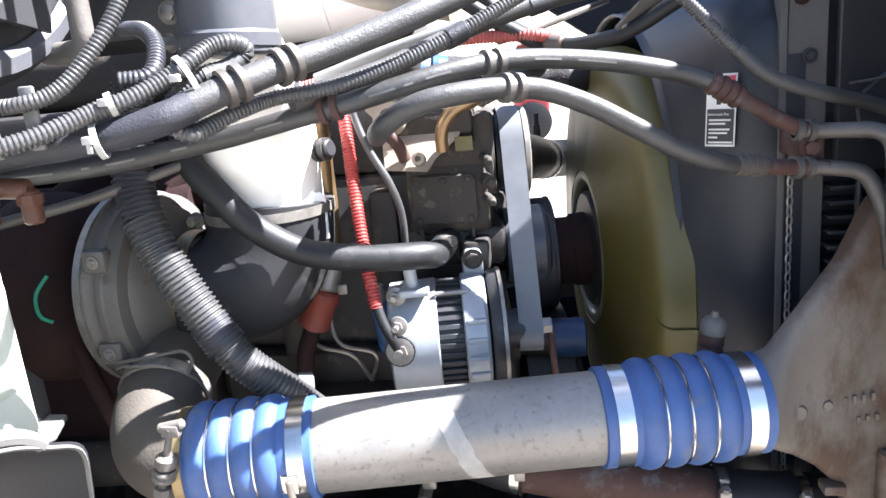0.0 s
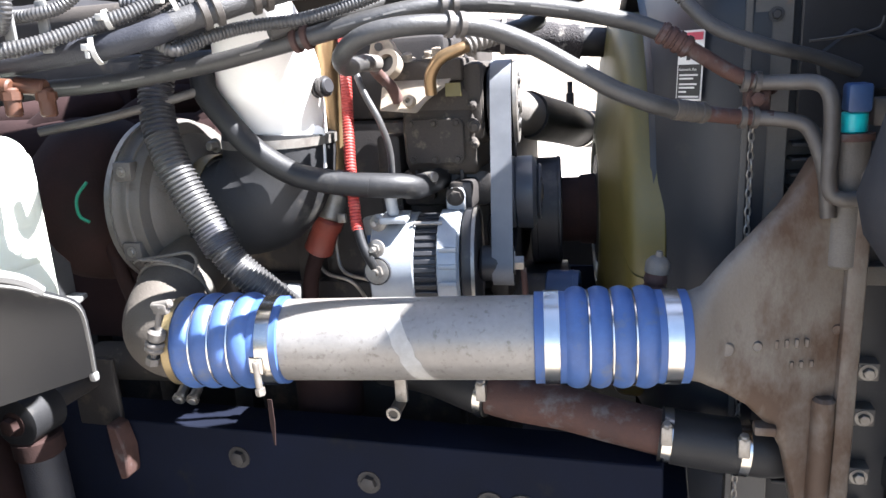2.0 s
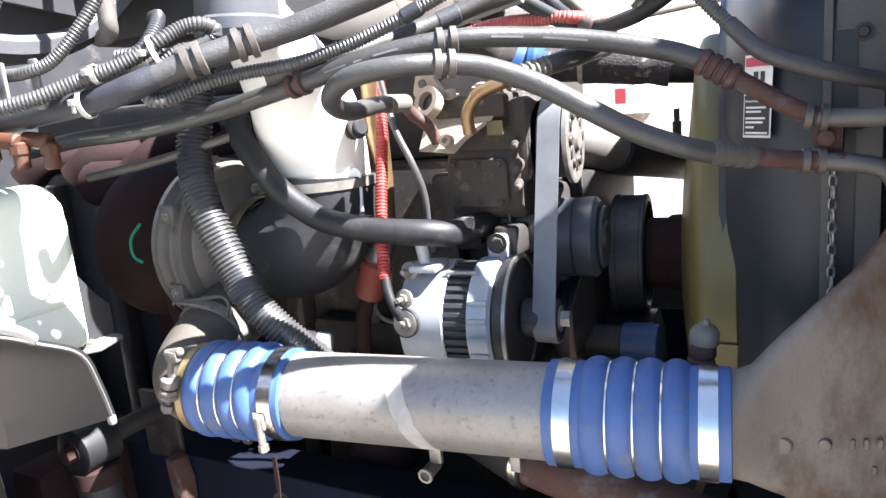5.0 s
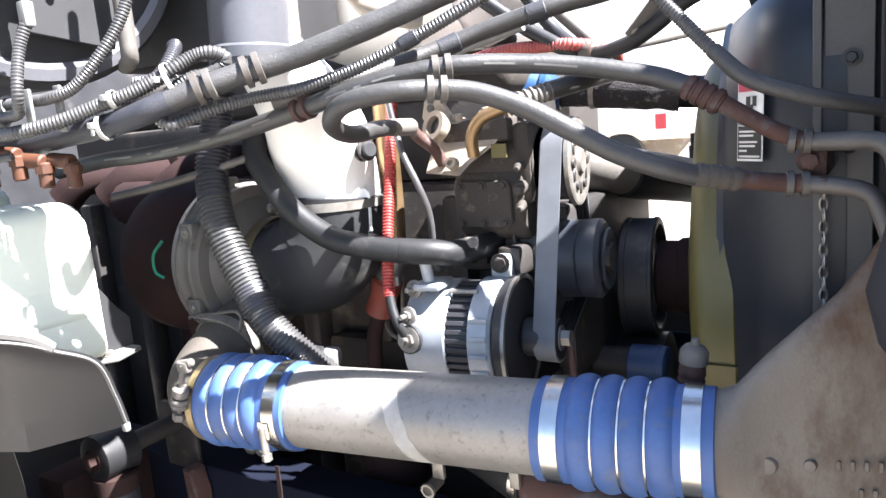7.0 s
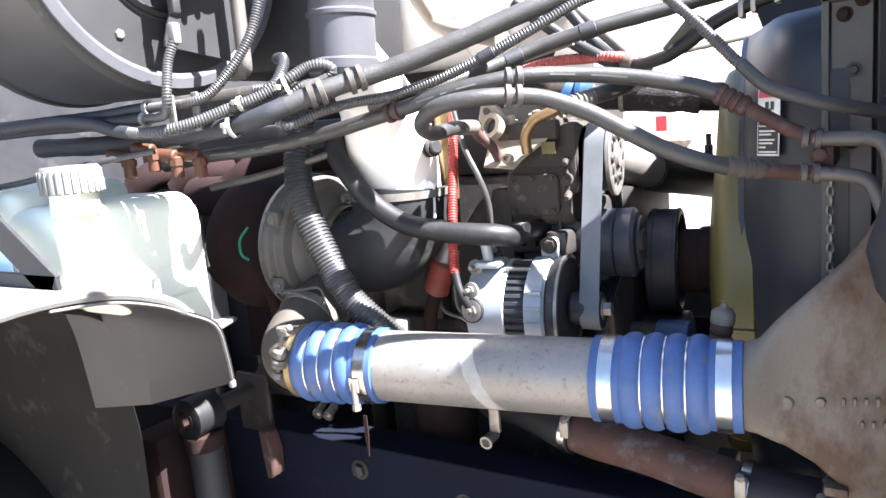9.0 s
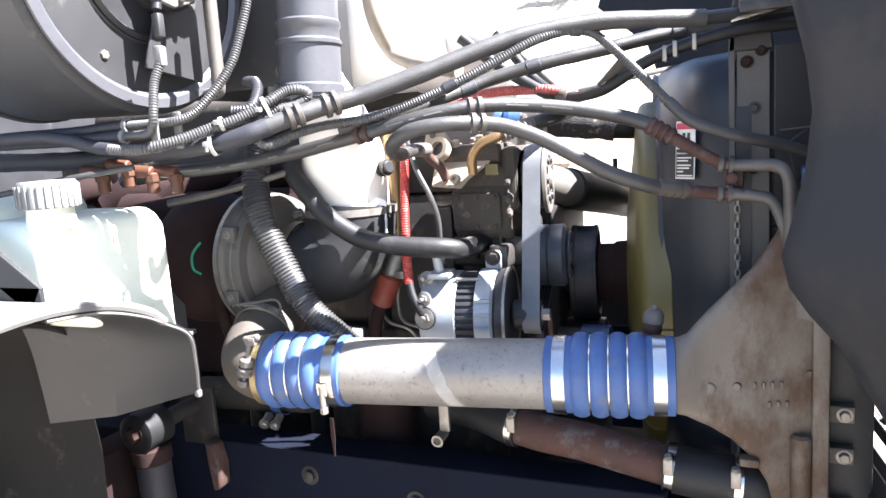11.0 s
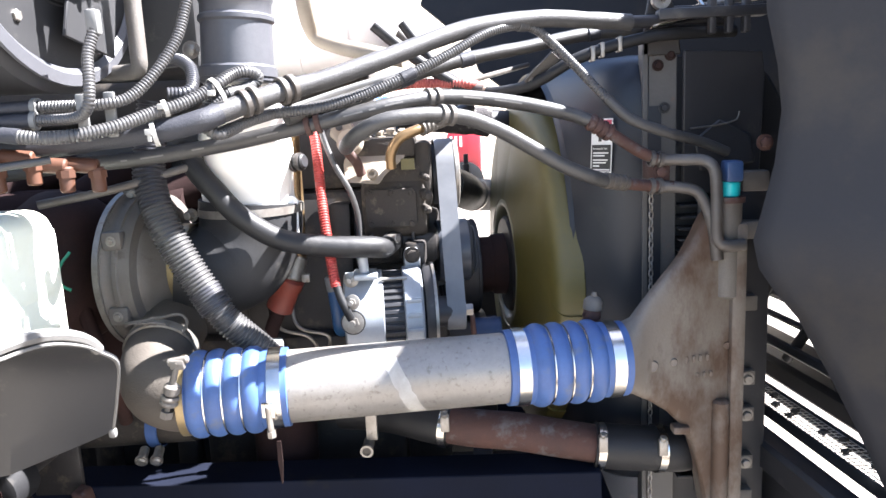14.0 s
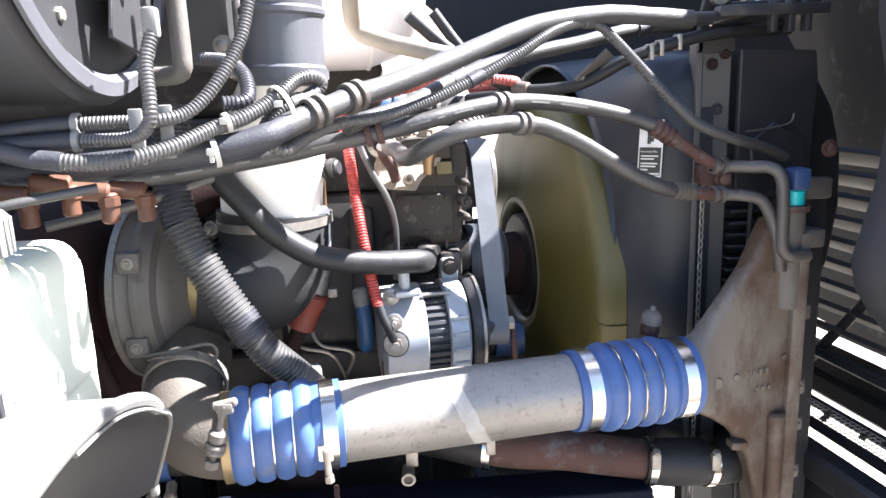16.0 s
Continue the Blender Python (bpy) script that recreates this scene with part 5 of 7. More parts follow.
def print_bar(path, r, s0, s1):
    """A worn line of print on a hose's front, from s0 to s1 along it."""
    line = even(spline(path), 0.004)
    bm, rows, run = bmesh.new(), [], 0.0
    for p, q in zip(line, line[1:]):
        run += (q - p).length
        if s0 <= run <= s1:
            d = (q - p).normalized()
            out = (V(-0.05, -1, 0.1) - d * V(-0.05, -1, 0.1).dot(d)).normalized()
            up = d.cross(out) * -1
            rows.append([bm.verts.new(q + (out * math.cos(a) + up * math.sin(a)) * (r + 0.0004)) for a in (-0.22, -0.02)])
    for a, b in zip(rows, rows[1:]):
        bm.faces.new((a[0], a[1], b[1], b[0]))
    return bm


def ac_lines():
    t = thing("refrigerant_hose", "dusty black refrigerant hose with a rusty crimp and metal tube end", "hose", (0, 0.7, 1.5), "refrigerant hoses")
    R = 0.0100
    part("hose", hose_bm(UPPER, R, 18), RUBBER, t)
    part("crimp", crimp(bmesh.new(), (0.185, 0.802, 1.507), (0.218, 0.804, 1.486), 0.0128), RUST, t, "rusty ribbed crimp")
    part("rusty_tube", hose_bm([(0.214, 0.804, 1.489), (0.240, 0.807, 1.472), (0.262, 0.810, 1.458), (0.285, 0.812, 1.447)], 0.0086, 16, 0.004), RUST, t, "rusty tube end")
    part("tube", hose_bm([(0.262, 0.810, 1.458), (0.285, 0.812, 1.447), (0.32, 0.802, 1.445), (0.345, 0.790, 1.444), (0.358, 0.782, 1.432), (0.361, 0.778, 1.40), (0.361, 0.774, 1.345), (0.364, 0.772, 1.328), (0.375, 0.770, 1.322), (0.40, 0.775, 1.322)], 0.0084, 16, 0.004), TUBEGREY, t, "weathered grey tube")
    t2 = thing("refrigerant_hose", "dusty black refrigerant hose bending down to a metal tube", "hose", (0, 0.7, 1.45), "refrigerant hoses")
    part("hose", hose_bm(LOWER, R, 18), RUBBER, t2)
    part("crimp", crimp(bmesh.new(), (0.199, 0.764, 1.424), (0.236, 0.787, 1.416), 0.0116), BROWNCAST, t2, "grey ribbed crimp")
    part("rusty_tube", hose_bm([(0.234, 0.786, 1.416), (0.262, 0.800, 1.411), (0.285, 0.808, 1.408), (0.308, 0.805, 1.4065)], 0.0086, 16, 0.004), RUST, t2, "rusty tube end")
    part("tube", hose_bm([(0.285, 0.808, 1.408), (0.318, 0.803, 1.405), (0.340, 0.797, 1.398), (0.352, 0.791, 1.375), (0.360, 0.785, 1.345), (0.365, 0.78, 1.30)], 0.0084, 16, 0.004), TUBEGREY, t2, "weathered grey tube")
    part("end_sleeve", rod(bmesh.new(), (-0.160, 0.79, 1.491), (-0.169, 0.85, 1.490), 0.0108, 16, 0.002), CASTGREY, t2)
    clamp_pair((-0.033, 0.715, 1.546), (1, 0.62, 0.03), R)
    clamp_pair((-0.016, 0.674, 1.523), (1, 0.72, -0.10), R)
    clamp_pair((0.284, 0.812, 1.447), (1, 0.1, -0.12), 0.0086)
    clamp_pair((0.282, 0.808, 1.408), (1, 0.2, -0.06), 0.0086)
    b = thing("tube_bracket", "rusty bolted bracket between the two tubes", "bracket", (0.292, 0.83, 1.428))
    part("plate", block(bmesh.new(), (0.286, 0.815, 1.412), (0.306, 0.90, 1.442), 0.003), RUST, b)
    part("bolt", bolt(bmesh.new(), (0.292, 0.815, 1.428), (0, -1, 0), 0.008, 0.009), RUST, b)
    clamp_pair((-0.185, 0.671, 1.5195), (1, 0.01, 0.19), R, mat=RUST)
    # print on the hose
    for s0, w in ((0.10, 0.05), (0.175, 0.012), (0.20, 0.03), (0.262, 0.02), (0.345, 0.034), (0.46, 0.026), (0.492, 0.012), (0.51, 0.03), (0.625, 0.034), (0.675, 0.05)):
        part("hose_print", print_bar(UPPER, R, s0, s0 + w), HOSEINK, t, "worn pale print")


def harness():
    cond = [(-0.288, 0.549, 1.527), (-0.256, 0.574, 1.541), (-0.222, 0.603, 1.554), (-0.200, 0.624, 1.562), (-0.158, 0.655, 1.574), (-0.090, 0.695, 1.598), (-0.011, 0.742, 1.628), (0.042, 0.770, 1.642), (0.122, 0.806, 1.651), (0.196, 0.836, 1.649), (0.257, 0.860, 1.646)]
    t = thing("main_harness", "thick taped grey wiring harness across the engine", "wiring harness", (-0.1, 0.64, 1.55))
    part("sleeve", hose_bm(cond, 0.0122, 18, wob=0.06), TAPE, t)
    # left end of the harness in darker tape, standing in for shade
    part("shaded_end", hose_bm([(-0.66, 0.475, 1.512), (-0.55, 0.502, 1.508), (-0.46, 0.523, 1.508), (-0.404, 0.532, 1.512), (-0.361, 0.535, 1.516), (-0.320, 0.541, 1.520), (-0.286, 0.550, 1.528), (-0.268, 0.564, 1.536)], 0.0126, 16, wob=0.08), DARKTAPE, t, "taped length darkened for shade")
    part("tail", hose_bm([(0.25, 0.857, 1.646), (0.30, 0.876, 1.648), (0.36, 0.90, 1.652), (0.42, 0.92, 1.650)], 0.0095, 12), BLACK, t)
    for p, ax in (((-0.203, 0.621, 1.561), (1, 0.9, 0.35)), ((-0.240, 0.588, 1.548), (1, 0.85, 0.38))):
        clamp_pair(p, ax, 0.0132)
    t = thing("second_harness", "black taped wiring harness under the main one", "wiring harness", (0.1, 0.75, 1.6))
    part("sleeve", hose_bm([(-0.215, 0.655, 1.529), (-0.157, 0.703, 1.544), (-0.132, 0.738, 1.553), (-0.091, 0.790, 1.571), (-0.041, 0.826, 1.590), (0.029, 0.855, 1.607), (0.108, 0.890, 1.621), (0.166, 0.918, 1.633), (0.218, 0.940, 1.641), (0.30, 0.955, 1.646), (0.40, 0.965, 1.648)], 0.0102, 14, wob=0.05), RUBBER, t)
    for p, q in (((0.004, 0.845, 1.601), (0.024, 0.853, 1.606)), ((0.206, 0.935, 1.639), (0.226, 0.942, 1.642)), ((-0.085, 0.796, 1.573), (-0.066, 0.810, 1.581))):
        part("tape_band", rod(bmesh.new(), p, q, 0.0114, 14, 0.001), DARKTAPE, t)
    t = thing("heater_hose", "black coolant hose curving to the radiator top", "hose", (0.15, 0.83, 1.57))
    part("hose", hose_bm([(0.43, 0.915, 1.632), (0.358, 0.893, 1.630), (0.303, 0.876, 1.627), (0.236, 0.868, 1.615), (0.177, 0.873, 1.597), (0.130, 0.886, 1.572), (0.093, 0.907, 1.560), (0.033, 0.958, 1.560), (-0.021, 0.995, 1.592), (-0.054, 1.0, 1.631), (-0.09, 1.0, 1.68)], 0.0088, 14), RUBBER_DARK, t)
    part("end_sleeve", rod(bmesh.new(), (0.046, 0.945, 1.5585), (0.020, 0.966, 1.5645), 0.0108, 14, 0.002), TUBEGREY, t)
    cl = thing("wire_clips", "small bright clips on the coolant hose", "clip", (0.21, 0.86, 1.6))
    for x, z in ((0.200, 1.603), (0.214, 1.608), (0.240, 1.615)):
        part("clip", block(bmesh.new(), (x, 0.857, z - 0.010), (x + 0.006, 0.880, z + 0.012), 0.001), ZINC, cl)
    L1 = [(-0.272, 0.570, 1.514), (-0.243, 0.604, 1.527), (-0.221, 0.633, 1.534), (-0.172, 0.655, 1.539), (-0.120, 0.681, 1.553), (-0.065, 0.704, 1.575), (-0.008, 0.730, 1.603), (0.040, 0.758, 1.629), (0.081, 0.785, 1.641), (0.107, 0.800, 1.639), (0.128, 0.806, 1.625), (0.169, 0.806, 1.583), (0.203, 0.801, 1.545), (0.216, 0.799, 1.532)]
    t = thing("wire_conduit", "grey corrugated wire conduit arching to the radiator", "conduit", (0.1, 0.7, 1.55), "corrugated conduits")
    part("conduit", ribbed_bm(L1, 0.0070, 0.0038), LOOM, t)
    part("taped_length", hose_bm([(0.212, 0.800, 1.536), (0.243, 0.795, 1.507), (0.294, 0.803, 1.486), (0.353, 0.829, 1.469), (0.398, 0.847, 1.451)], 0.0078, 12, wob=0.05), TAPE, t, "grey taped length")
    part("tape_band", rod(bmesh.new(), (0.086, 0.787, 1.6412), (0.099, 0.795, 1.6408), 0.0082, 14, 0.001), TAPE, t)
    part("tape_band", rod(bmesh.new(), (-0.072, 0.701, 1.572), (-0.055, 0.708, 1.580), 0.0080, 14, 0.001), DARKTAPE, t)
    L2 = [(-0.489, 0.455, 1.533), (-0.466, 0.464, 1.524), (-0.427, 0.466, 1.518), (-0.393, 0.476, 1.518), (-0.360, 0.499, 1.525), (-0.330, 0.527, 1.538), (-0.306, 0.544, 1.546), (-0.286, 0.562, 1.557), (-0.270, 0.576, 1.569), (-0.258, 0.594, 1.580), (-0.243, 0.606, 1.583), (-0.235, 0.616, 1.576), (-0.246, 0.610, 1.564), (-0.262, 0.594, 1.560), (-0.277, 0.581, 1.550), (-0.287, 0.571, 1.538), (-0.286, 0.563, 1.524), (-0.272, 0.566, 1.513), (-0.255, 0.590, 1.521)]
    t = thing("wire_conduit", "grey corrugated wire conduit looped back on itself", "conduit", (-0.3, 0.5, 1.55), "corrugated conduits")
    part("conduit", ribbed_bm(L2, 0.0075, 0.0038), LOOM, t)
    part("tape_wrap", hose_bm([(-0.240, 0.614, 1.568), (-0.252, 0.604, 1.561), (-0.266, 0.591, 1.557)], 0.0088, 14, 0.003, wob=0.12), TAPE, t, "crumpled grey tape wrap")
    part("tape_end", hose_bm([(-0.492, 0.454, 1.534), (-0.466, 0.464, 1.524), (-0.440, 0.4655, 1.5195)], 0.0084, 14, 0.003, wob=0.1), DARKTAPE, t, "dark tape wrap")
    UP = [(-0.270, 0.575, 1.80), (-0.278, 0.567, 1.710), (-0.291, 0.556, 1.653), (-0.300, 0.544, 1.617), (-0.318, 0.526, 1.583), (-0.341, 0.510, 1.557), (-0.365, 0.497, 1.549), (-0.400, 0.496, 1.549), (-0.445, 0.492, 1.549)]
    t = thing("wire_conduit", "grey corrugated wire conduit up to the blower housing", "conduit", (-0.3, 0.53, 1.6), "corrugated conduits")
    part("conduit", ribbed_bm(UP, 0.0062, 0.0034), LOOM, t)
    t = thing("sensor_lead", "grey corrugated lead with a plastic connector", "cable", (-0.37, 0.49, 1.56))
    part("conduit", ribbed_bm([(-0.361, 0.486, 1.622), (-0.366, 0.477, 1.597), (-0.364, 0.468, 1.565), (-0.368, 0.468, 1.546), (-0.386, 0.475, 1.536), (-0.435, 0.484, 1.535)], 0.0060, 0.0034), LOOM, t)
    part("connector", block(bmesh.new(), (-0.3675, 0.481, 1.617), (-0.3545, 0.493, 1.642), 0.003), CAPMAT, t, "pale grey connector")
    cb = thing("harness_bracket", "pale dusty bracket tabs holding the wiring leads", "bracket", (-0.385, 0.49, 1.54))
    part("tab", block(bmesh.new(), (-0.389, 0.484, 1.512), (-0.377, 0.488, 1.560), 0.002), CAPMAT, cb)
    part("tab", block(bmesh.new(), (-0.370, 0.505, 1.515), (-0.358, 0.509, 1.562), 0.002), CAPMAT, cb)
    rc = thing("lead_clip", "grey rubber clip joining two wiring leads", "clip", (-0.434, 0.487, 1.543))
    part("band", lathe(bmesh.new(), [(-0.003, 0.0068), (-0.0025, 0.0095), (0.0025, 0.0095), (0.003, 0.0068)], (-0.434, 0.492, 1.549), (1, -0.05, 0), 20, caps=False), CAPMAT, rc)
    part("band", lathe(bmesh.new(), [(-0.003, 0.0068), (-0.0025, 0.0095), (0.0025, 0.0095), (0.003, 0.0068)], (-0.433, 0.484, 1.535), (1, 0.1, 0), 20, caps=False), CAPMAT, rc)
    t = thing("short_conduit", "short black corrugated conduit behind the tie", "conduit", (-0.3, 0.55, 1.57))
    part("conduit", ribbed_bm([(-0.362, 0.655, 1.606), (-0.333, 0.635, 1.602), (-0.313, 0.613, 1.589), (-0.305, 0.590, 1.569), (-0.310, 0.579, 1.561), (-0.328, 0.572, 1.560)], 0.0078, 0.004), LOOM_BLACK, t)
    # cables and a link behind the two harnesses
    solo("red_cable", ribbed_bm([(-0.30, 0.95, 1.535), (-0.217, 0.95, 1.549), (-0.10, 0.95, 1.575), (-0.03, 0.95, 1.576), (0.022, 0.955, 1.572), (0.035, 1.04, 1.566), (-0.01, 1.20, 1.56)], 0.0085, 0.0045), PINKRED, "faded red corrugated cable behind the harness", "cable")
    solo("pale_rod", hose_bm([(-0.26, 0.90, 1.545), (-0.15, 0.90, 1.575), (-0.03, 0.905, 1.60)], 0.0075, 10), CAPMAT, "pale dusty rod beside the red cable", "rod")
    solo("coolant_pipe", hose_bm([(-0.13, 0.93, 1.67), (-0.09, 0.94, 1.635), (-0.042, 0.95, 1.598), (0.012, 0.957, 1.564), (0.03, 1.03, 1.552), (-0.02, 1.16, 1.545)], 0.0095, 14), RUBBER_DARK, "thin black coolant hose bending down", "hose")
    ln = thing("harness_link", "flat grey link strap between harness and hose", "strap", (0.13, 0.82, 1.59))
    a, b = V(0.108, 0.893, 1.566), V(0.150, 0.880, 1.606)
    d, w = (b - a).normalized(), V(0.66, 0.55, -0.5).normalized() * 0.010
    nrm = d.cross(w).normalized() * 0.002
    bm = bmesh.new()
    vs = [bm.verts.new(p + e * w + g * nrm) for g in (-1, 1) for p, e in ((a, -1), (a, 1), (b, 1), (b, -1))]
    for f in ((0, 1, 2, 3), (7, 6, 5, 4), (0, 4, 5, 1), (1, 5, 6, 2), (2, 6, 7, 3), (3, 7, 4, 0)):
        bm.faces.new([vs[k] for k in f])
    part("strap", bm, TUBEGREY, ln)
    part("rivet", bolt(bmesh.new(), a - nrm * 1.2 + d * 0.008, -nrm, 0.004, 0.004), ZINC, ln)
    solo("support_rod", hose_bm([(-0.04, 1.14, 1.575), (0.0, 1.25, 1.587), (0.10, 1.52, 1.622), (0.19, 1.80, 1.655)], 0.0065, 10), TUBEGREY, "thin metal rod behind the hoses", "rod")
    # taped leads at the left end
    for pts, r in (([(-0.70, 0.41, 1.542), (-0.60, 0.435, 1.543), (-0.501, 0.470, 1.545), (-0.466, 0.485, 1.548), (-0.437, 0.492, 1.549)], 0.0074), ([(-0.70, 0.405, 1.532), (-0.60, 0.43, 1.535), (-0.50, 0.462, 1.534), (-0.46, 0.478, 1.535), (-0.433, 0.484, 1.535)], 0.0080), ([(-0.70, 0.40, 1.535), (-0.60, 0.425, 1.54), (-0.53, 0.443, 1.540), (-0.489, 0.455, 1.533)], 0.0088)):
        solo("taped_lead", hose_bm(pts, r, 12, wob=0.06), DARKTAPE, "blue-black taped wiring lead", "cable", "taped leads")
    tie((-0.272, 0.576, 1.556), (0.5, 0.35, 0.25), 0.0195)
    tie((-0.330, 0.531, 1.5165), (1, 0.35, 0.2), 0.0130, 0.010)
    tie((-0.318, 0.537, 1.543), (1, 0.5, 0.3), 0.0084)
    t = thing("intake_vent_hose", "large black corrugated hose curving down to the charge pipe", "hose", (-0.38, 0.72, 1.3))
    path = [(-0.428, 0.772, 1.56), (-0.437, 0.766, 1.505), (-0.438, 0.752, 1.455), (-0.427, 0.739, 1.414), (-0.411, 0.731, 1.378), (-0.393, 0.729, 1.341), (-0.373, 0.728, 1.305), (-0.354, 0.726, 1.274)]
    part("upper_length", ribbed_bm(path[:4], 0.0226, 0.0062, 0.12, 20), LOOM_BLACK, t)
    # same black hose; lighter grey here paints the sun on its ribs
    part("sunlit_length", ribbed_bm(path[3:], 0.0228, 0.0062, 0.12, 20), LOOM, t)
    part("joint", ribbed_bm([(-0.368, 0.728, 1.297), (-0.351, 0.7255, 1.269)], 0.0242, 0.0050, 0.06, 20), LOOM_BLACK, t)
    part("lower_length", ribbed_bm([(-0.354, 0.726, 1.274), (-0.337, 0.726, 1.250), (-0.318, 0.732, 1.228), (-0.301, 0.742, 1.206), (-0.286, 0.758, 1.180), (-0.272, 0.780, 1.150)], 0.0212, 0.0054, 0.10, 20), LOOM, t)
    part("outlet", rod(bmesh.new(), (-0.322, 0.770, 1.196), (-0.296, 0.782, 1.192), 0.0165, 18, 0.004), RUBBER_DARK, t)
    part("outlet_sleeve", rod(bmesh.new(), (-0.298, 0.781, 1.192), (-0.280, 0.788, 1.190), 0.0150, 18, 0.002), CAPMAT, t, "pale dusty sleeve")
    t = thing("breather_hose", "smooth grey rubber breather hose with a clamp", "hose", (-0.28, 0.79, 1.36))
    part("hose", hose_bm([(-0.392, 0.795, 1.50), (-0.384, 0.783, 1.467), (-0.356, 0.778, 1.431), (-0.323, 0.780, 1.392), (-0.275, 0.789, 1.357), (-0.226, 0.799, 1.343), (-0.177, 0.812, 1.335)], 0.0160, 20), RUBBER_DARK, t)
    part("sleeve", hose_bm([(-0.190, 0.811, 1.337), (-0.165, 0.818, 1.334), (-0.140, 0.832, 1.331), (-0.125, 0.86, 1.325), (-0.12, 0.95, 1.32)], 0.0166, 18), RUBBER_DARK, t)
    part("clamp_band", ringband(bmesh.new(), (-0.215, 0.805, 1.341), (1, 0.2, -0.16), 0.0158, 0.009), BLACK, t)
    part("tube_end", rod(bmesh.new(), (-0.122, 0.885, 1.334), (-0.104, 0.872, 1.336), 0.007, 10, 0.001), ZINC, t)
    t = thing("battery_cable", "red corrugated battery cable to the alternator", "cable", (-0.2, 0.84, 1.35))
    part("conduit", ribbed_bm([(-0.234, 0.905, 1.535), (-0.225, 0.880, 1.480), (-0.219, 0.860, 1.422), (-0.210, 0.833, 1.358), (-0.199, 0.809, 1.296), (-0.195, 0.803, 1.277)], 0.0082, 0.0043), LOOM_RED, t)
    part("lead", hose_bm([(-0.195, 0.803, 1.281), (-0.189, 0.798, 1.262), (-0.181, 0.796, 1.243), (-0.174, 0.806, 1.220)], 0.0062, 12), RUBBER_DARK, t, "black lead end")
    t = thing("sense_wire", "thin grey sheathed wire to the alternator terminal", "wire", (-0.17, 0.83, 1.4))
    part("wire", hose_bm([(-0.218, 0.872, 1.525), (-0.208, 0.868, 1.490), (-0.194, 0.861, 1.455), (-0.174, 0.859, 1.416), (-0.165, 0.868, 1.374), (-0.166, 0.872, 1.323)], 0.0046, 10), LOOM, t)
    part("boot", rod(bmesh.new(), (-0.166, 0.872, 1.327), (-0.164, 0.874, 1.295), 0.0085, 12, 0.002), RUBBER, t)
    # dipstick tube and its boot
    t = thing("oil_fill_tube", "oily bronze filler tube with an orange boot", "tube", (-0.3, 0.95, 1.2))
    part("tube", hose_bm([(-0.280, 0.945, 1.53), (-0.283, 0.950, 1.47), (-0.284, 0.952, 1.38), (-0.287, 0.95, 1.285)], 0.0165, 18), BRONZE, t)
    part("collar", rod(bmesh.new(), (-0.286, 0.945, 1.30), (-0.295, 0.932, 1.262), 0.0205, 18, 0.003), ZINC, t)
    part("boot", lathe(bmesh.new(), [(0, 0.019), (0.004, 0.0235), (0.02, 0.0235), (0.024, 0.021), (0.05, 0.0225), (0.062, 0.023), (0.066, 0.017)], (-0.293, 0.934, 1.268), (-0.5, 0.10, -1), 22), ORANGE, t, "orange silicone boot")
    part("stem", hose_bm([(-0.322, 0.938, 1.208), (-0.342, 0.945, 1.16), (-0.352, 0.955, 1.08)], 0.0125, 14), SOOT, t)
    part("clip", block(bmesh.new(), (-0.272, 0.91, 1.262), (-0.258, 0.918, 1.276), 0.002), ZINC, t)
    t = thing("pipe_connector", "dark threaded connector on the intake bracket", "fitting", (-0.255, 0.86, 1.46))
    part("body", rod(bmesh.new(), (-0.278, 0.865, 1.46), (-0.238, 0.85, 1.465), 0.011, 14, 0.002), BLACK, t)
    for s in (0.25, 0.55, 0.8):
        part("ring", ringband(bmesh.new(), V(-0.278, 0.865, 1.46).lerp(V(-0.238, 0.85, 1.465), s), (0.04, -0.015, 0.005), 0.011, 0.006, 0.003, 14), IRON, t)
    t = thing("blue_fitting", "blue capped fitting low on the engine behind the cable", "fitting", (-0.22, 0.95, 1.2))
    part("body", hose_bm([(-0.222, 0.930, 1.245), (-0.219, 0.932, 1.205), (-0.220, 0.950, 1.170), (-0.225, 1.02, 1.150), (-0.23, 1.12, 1.145)], 0.012, 14), BLUEPAINT, t)
    part("cap", rod(bmesh.new(), (-0.222, 0.930, 1.240), (-0.226, 0.930, 1.268), 0.0125, 14, 0.003), CAPMAT, t, "pale grey cap")
    # row of orange elbows on the manifold
    for x, y, z in ((-0.483, 0.487, 1.490), (-0.453, 0.503, 1.496), (-0.425, 0.515, 1.486), (-0.398, 0.53, 1.484)):
        e = thing("orange_fitting", "dusty orange plastic elbow fitting", "fitting", (x, y, z), "orange fittings")
        part("leg", rod(bmesh.new(), (x, y, z - 0.028), (x, y, z), 0.0080, 12, 0.002), BRASS, e)
        part("collar", lathe(bmesh.new(), [(0, 0.010), (0.008, 0.010)], (x, y, z - 0.012), (0, 0, 1), 8), BRASS, e)
        part("arm", rod(bmesh.new(), (x + 0.002, y, z), (x - 0.030, y - 0.006, z + 0.004), 0.0085, 12, 0.002), BRASS, e)
    solo("thin_hose", hose_bm([(-0.75, 0.34, 1.455), (-0.60, 0.40, 1.468), (-0.50, 0.44, 1.485), (-0.42, 0.48, 1.495)], 0.0042, 10), RUBBER, "thin grey hose to the fittings", "hose")
    solo("thin_rod", hose_bm([(-0.56, 0.68, 1.43), (-0.47, 0.72, 1.445), (-0.38, 0.78, 1.47)], 0.006, 10), TUBEGREY, "thin grey metal rod behind the harness", "rod")


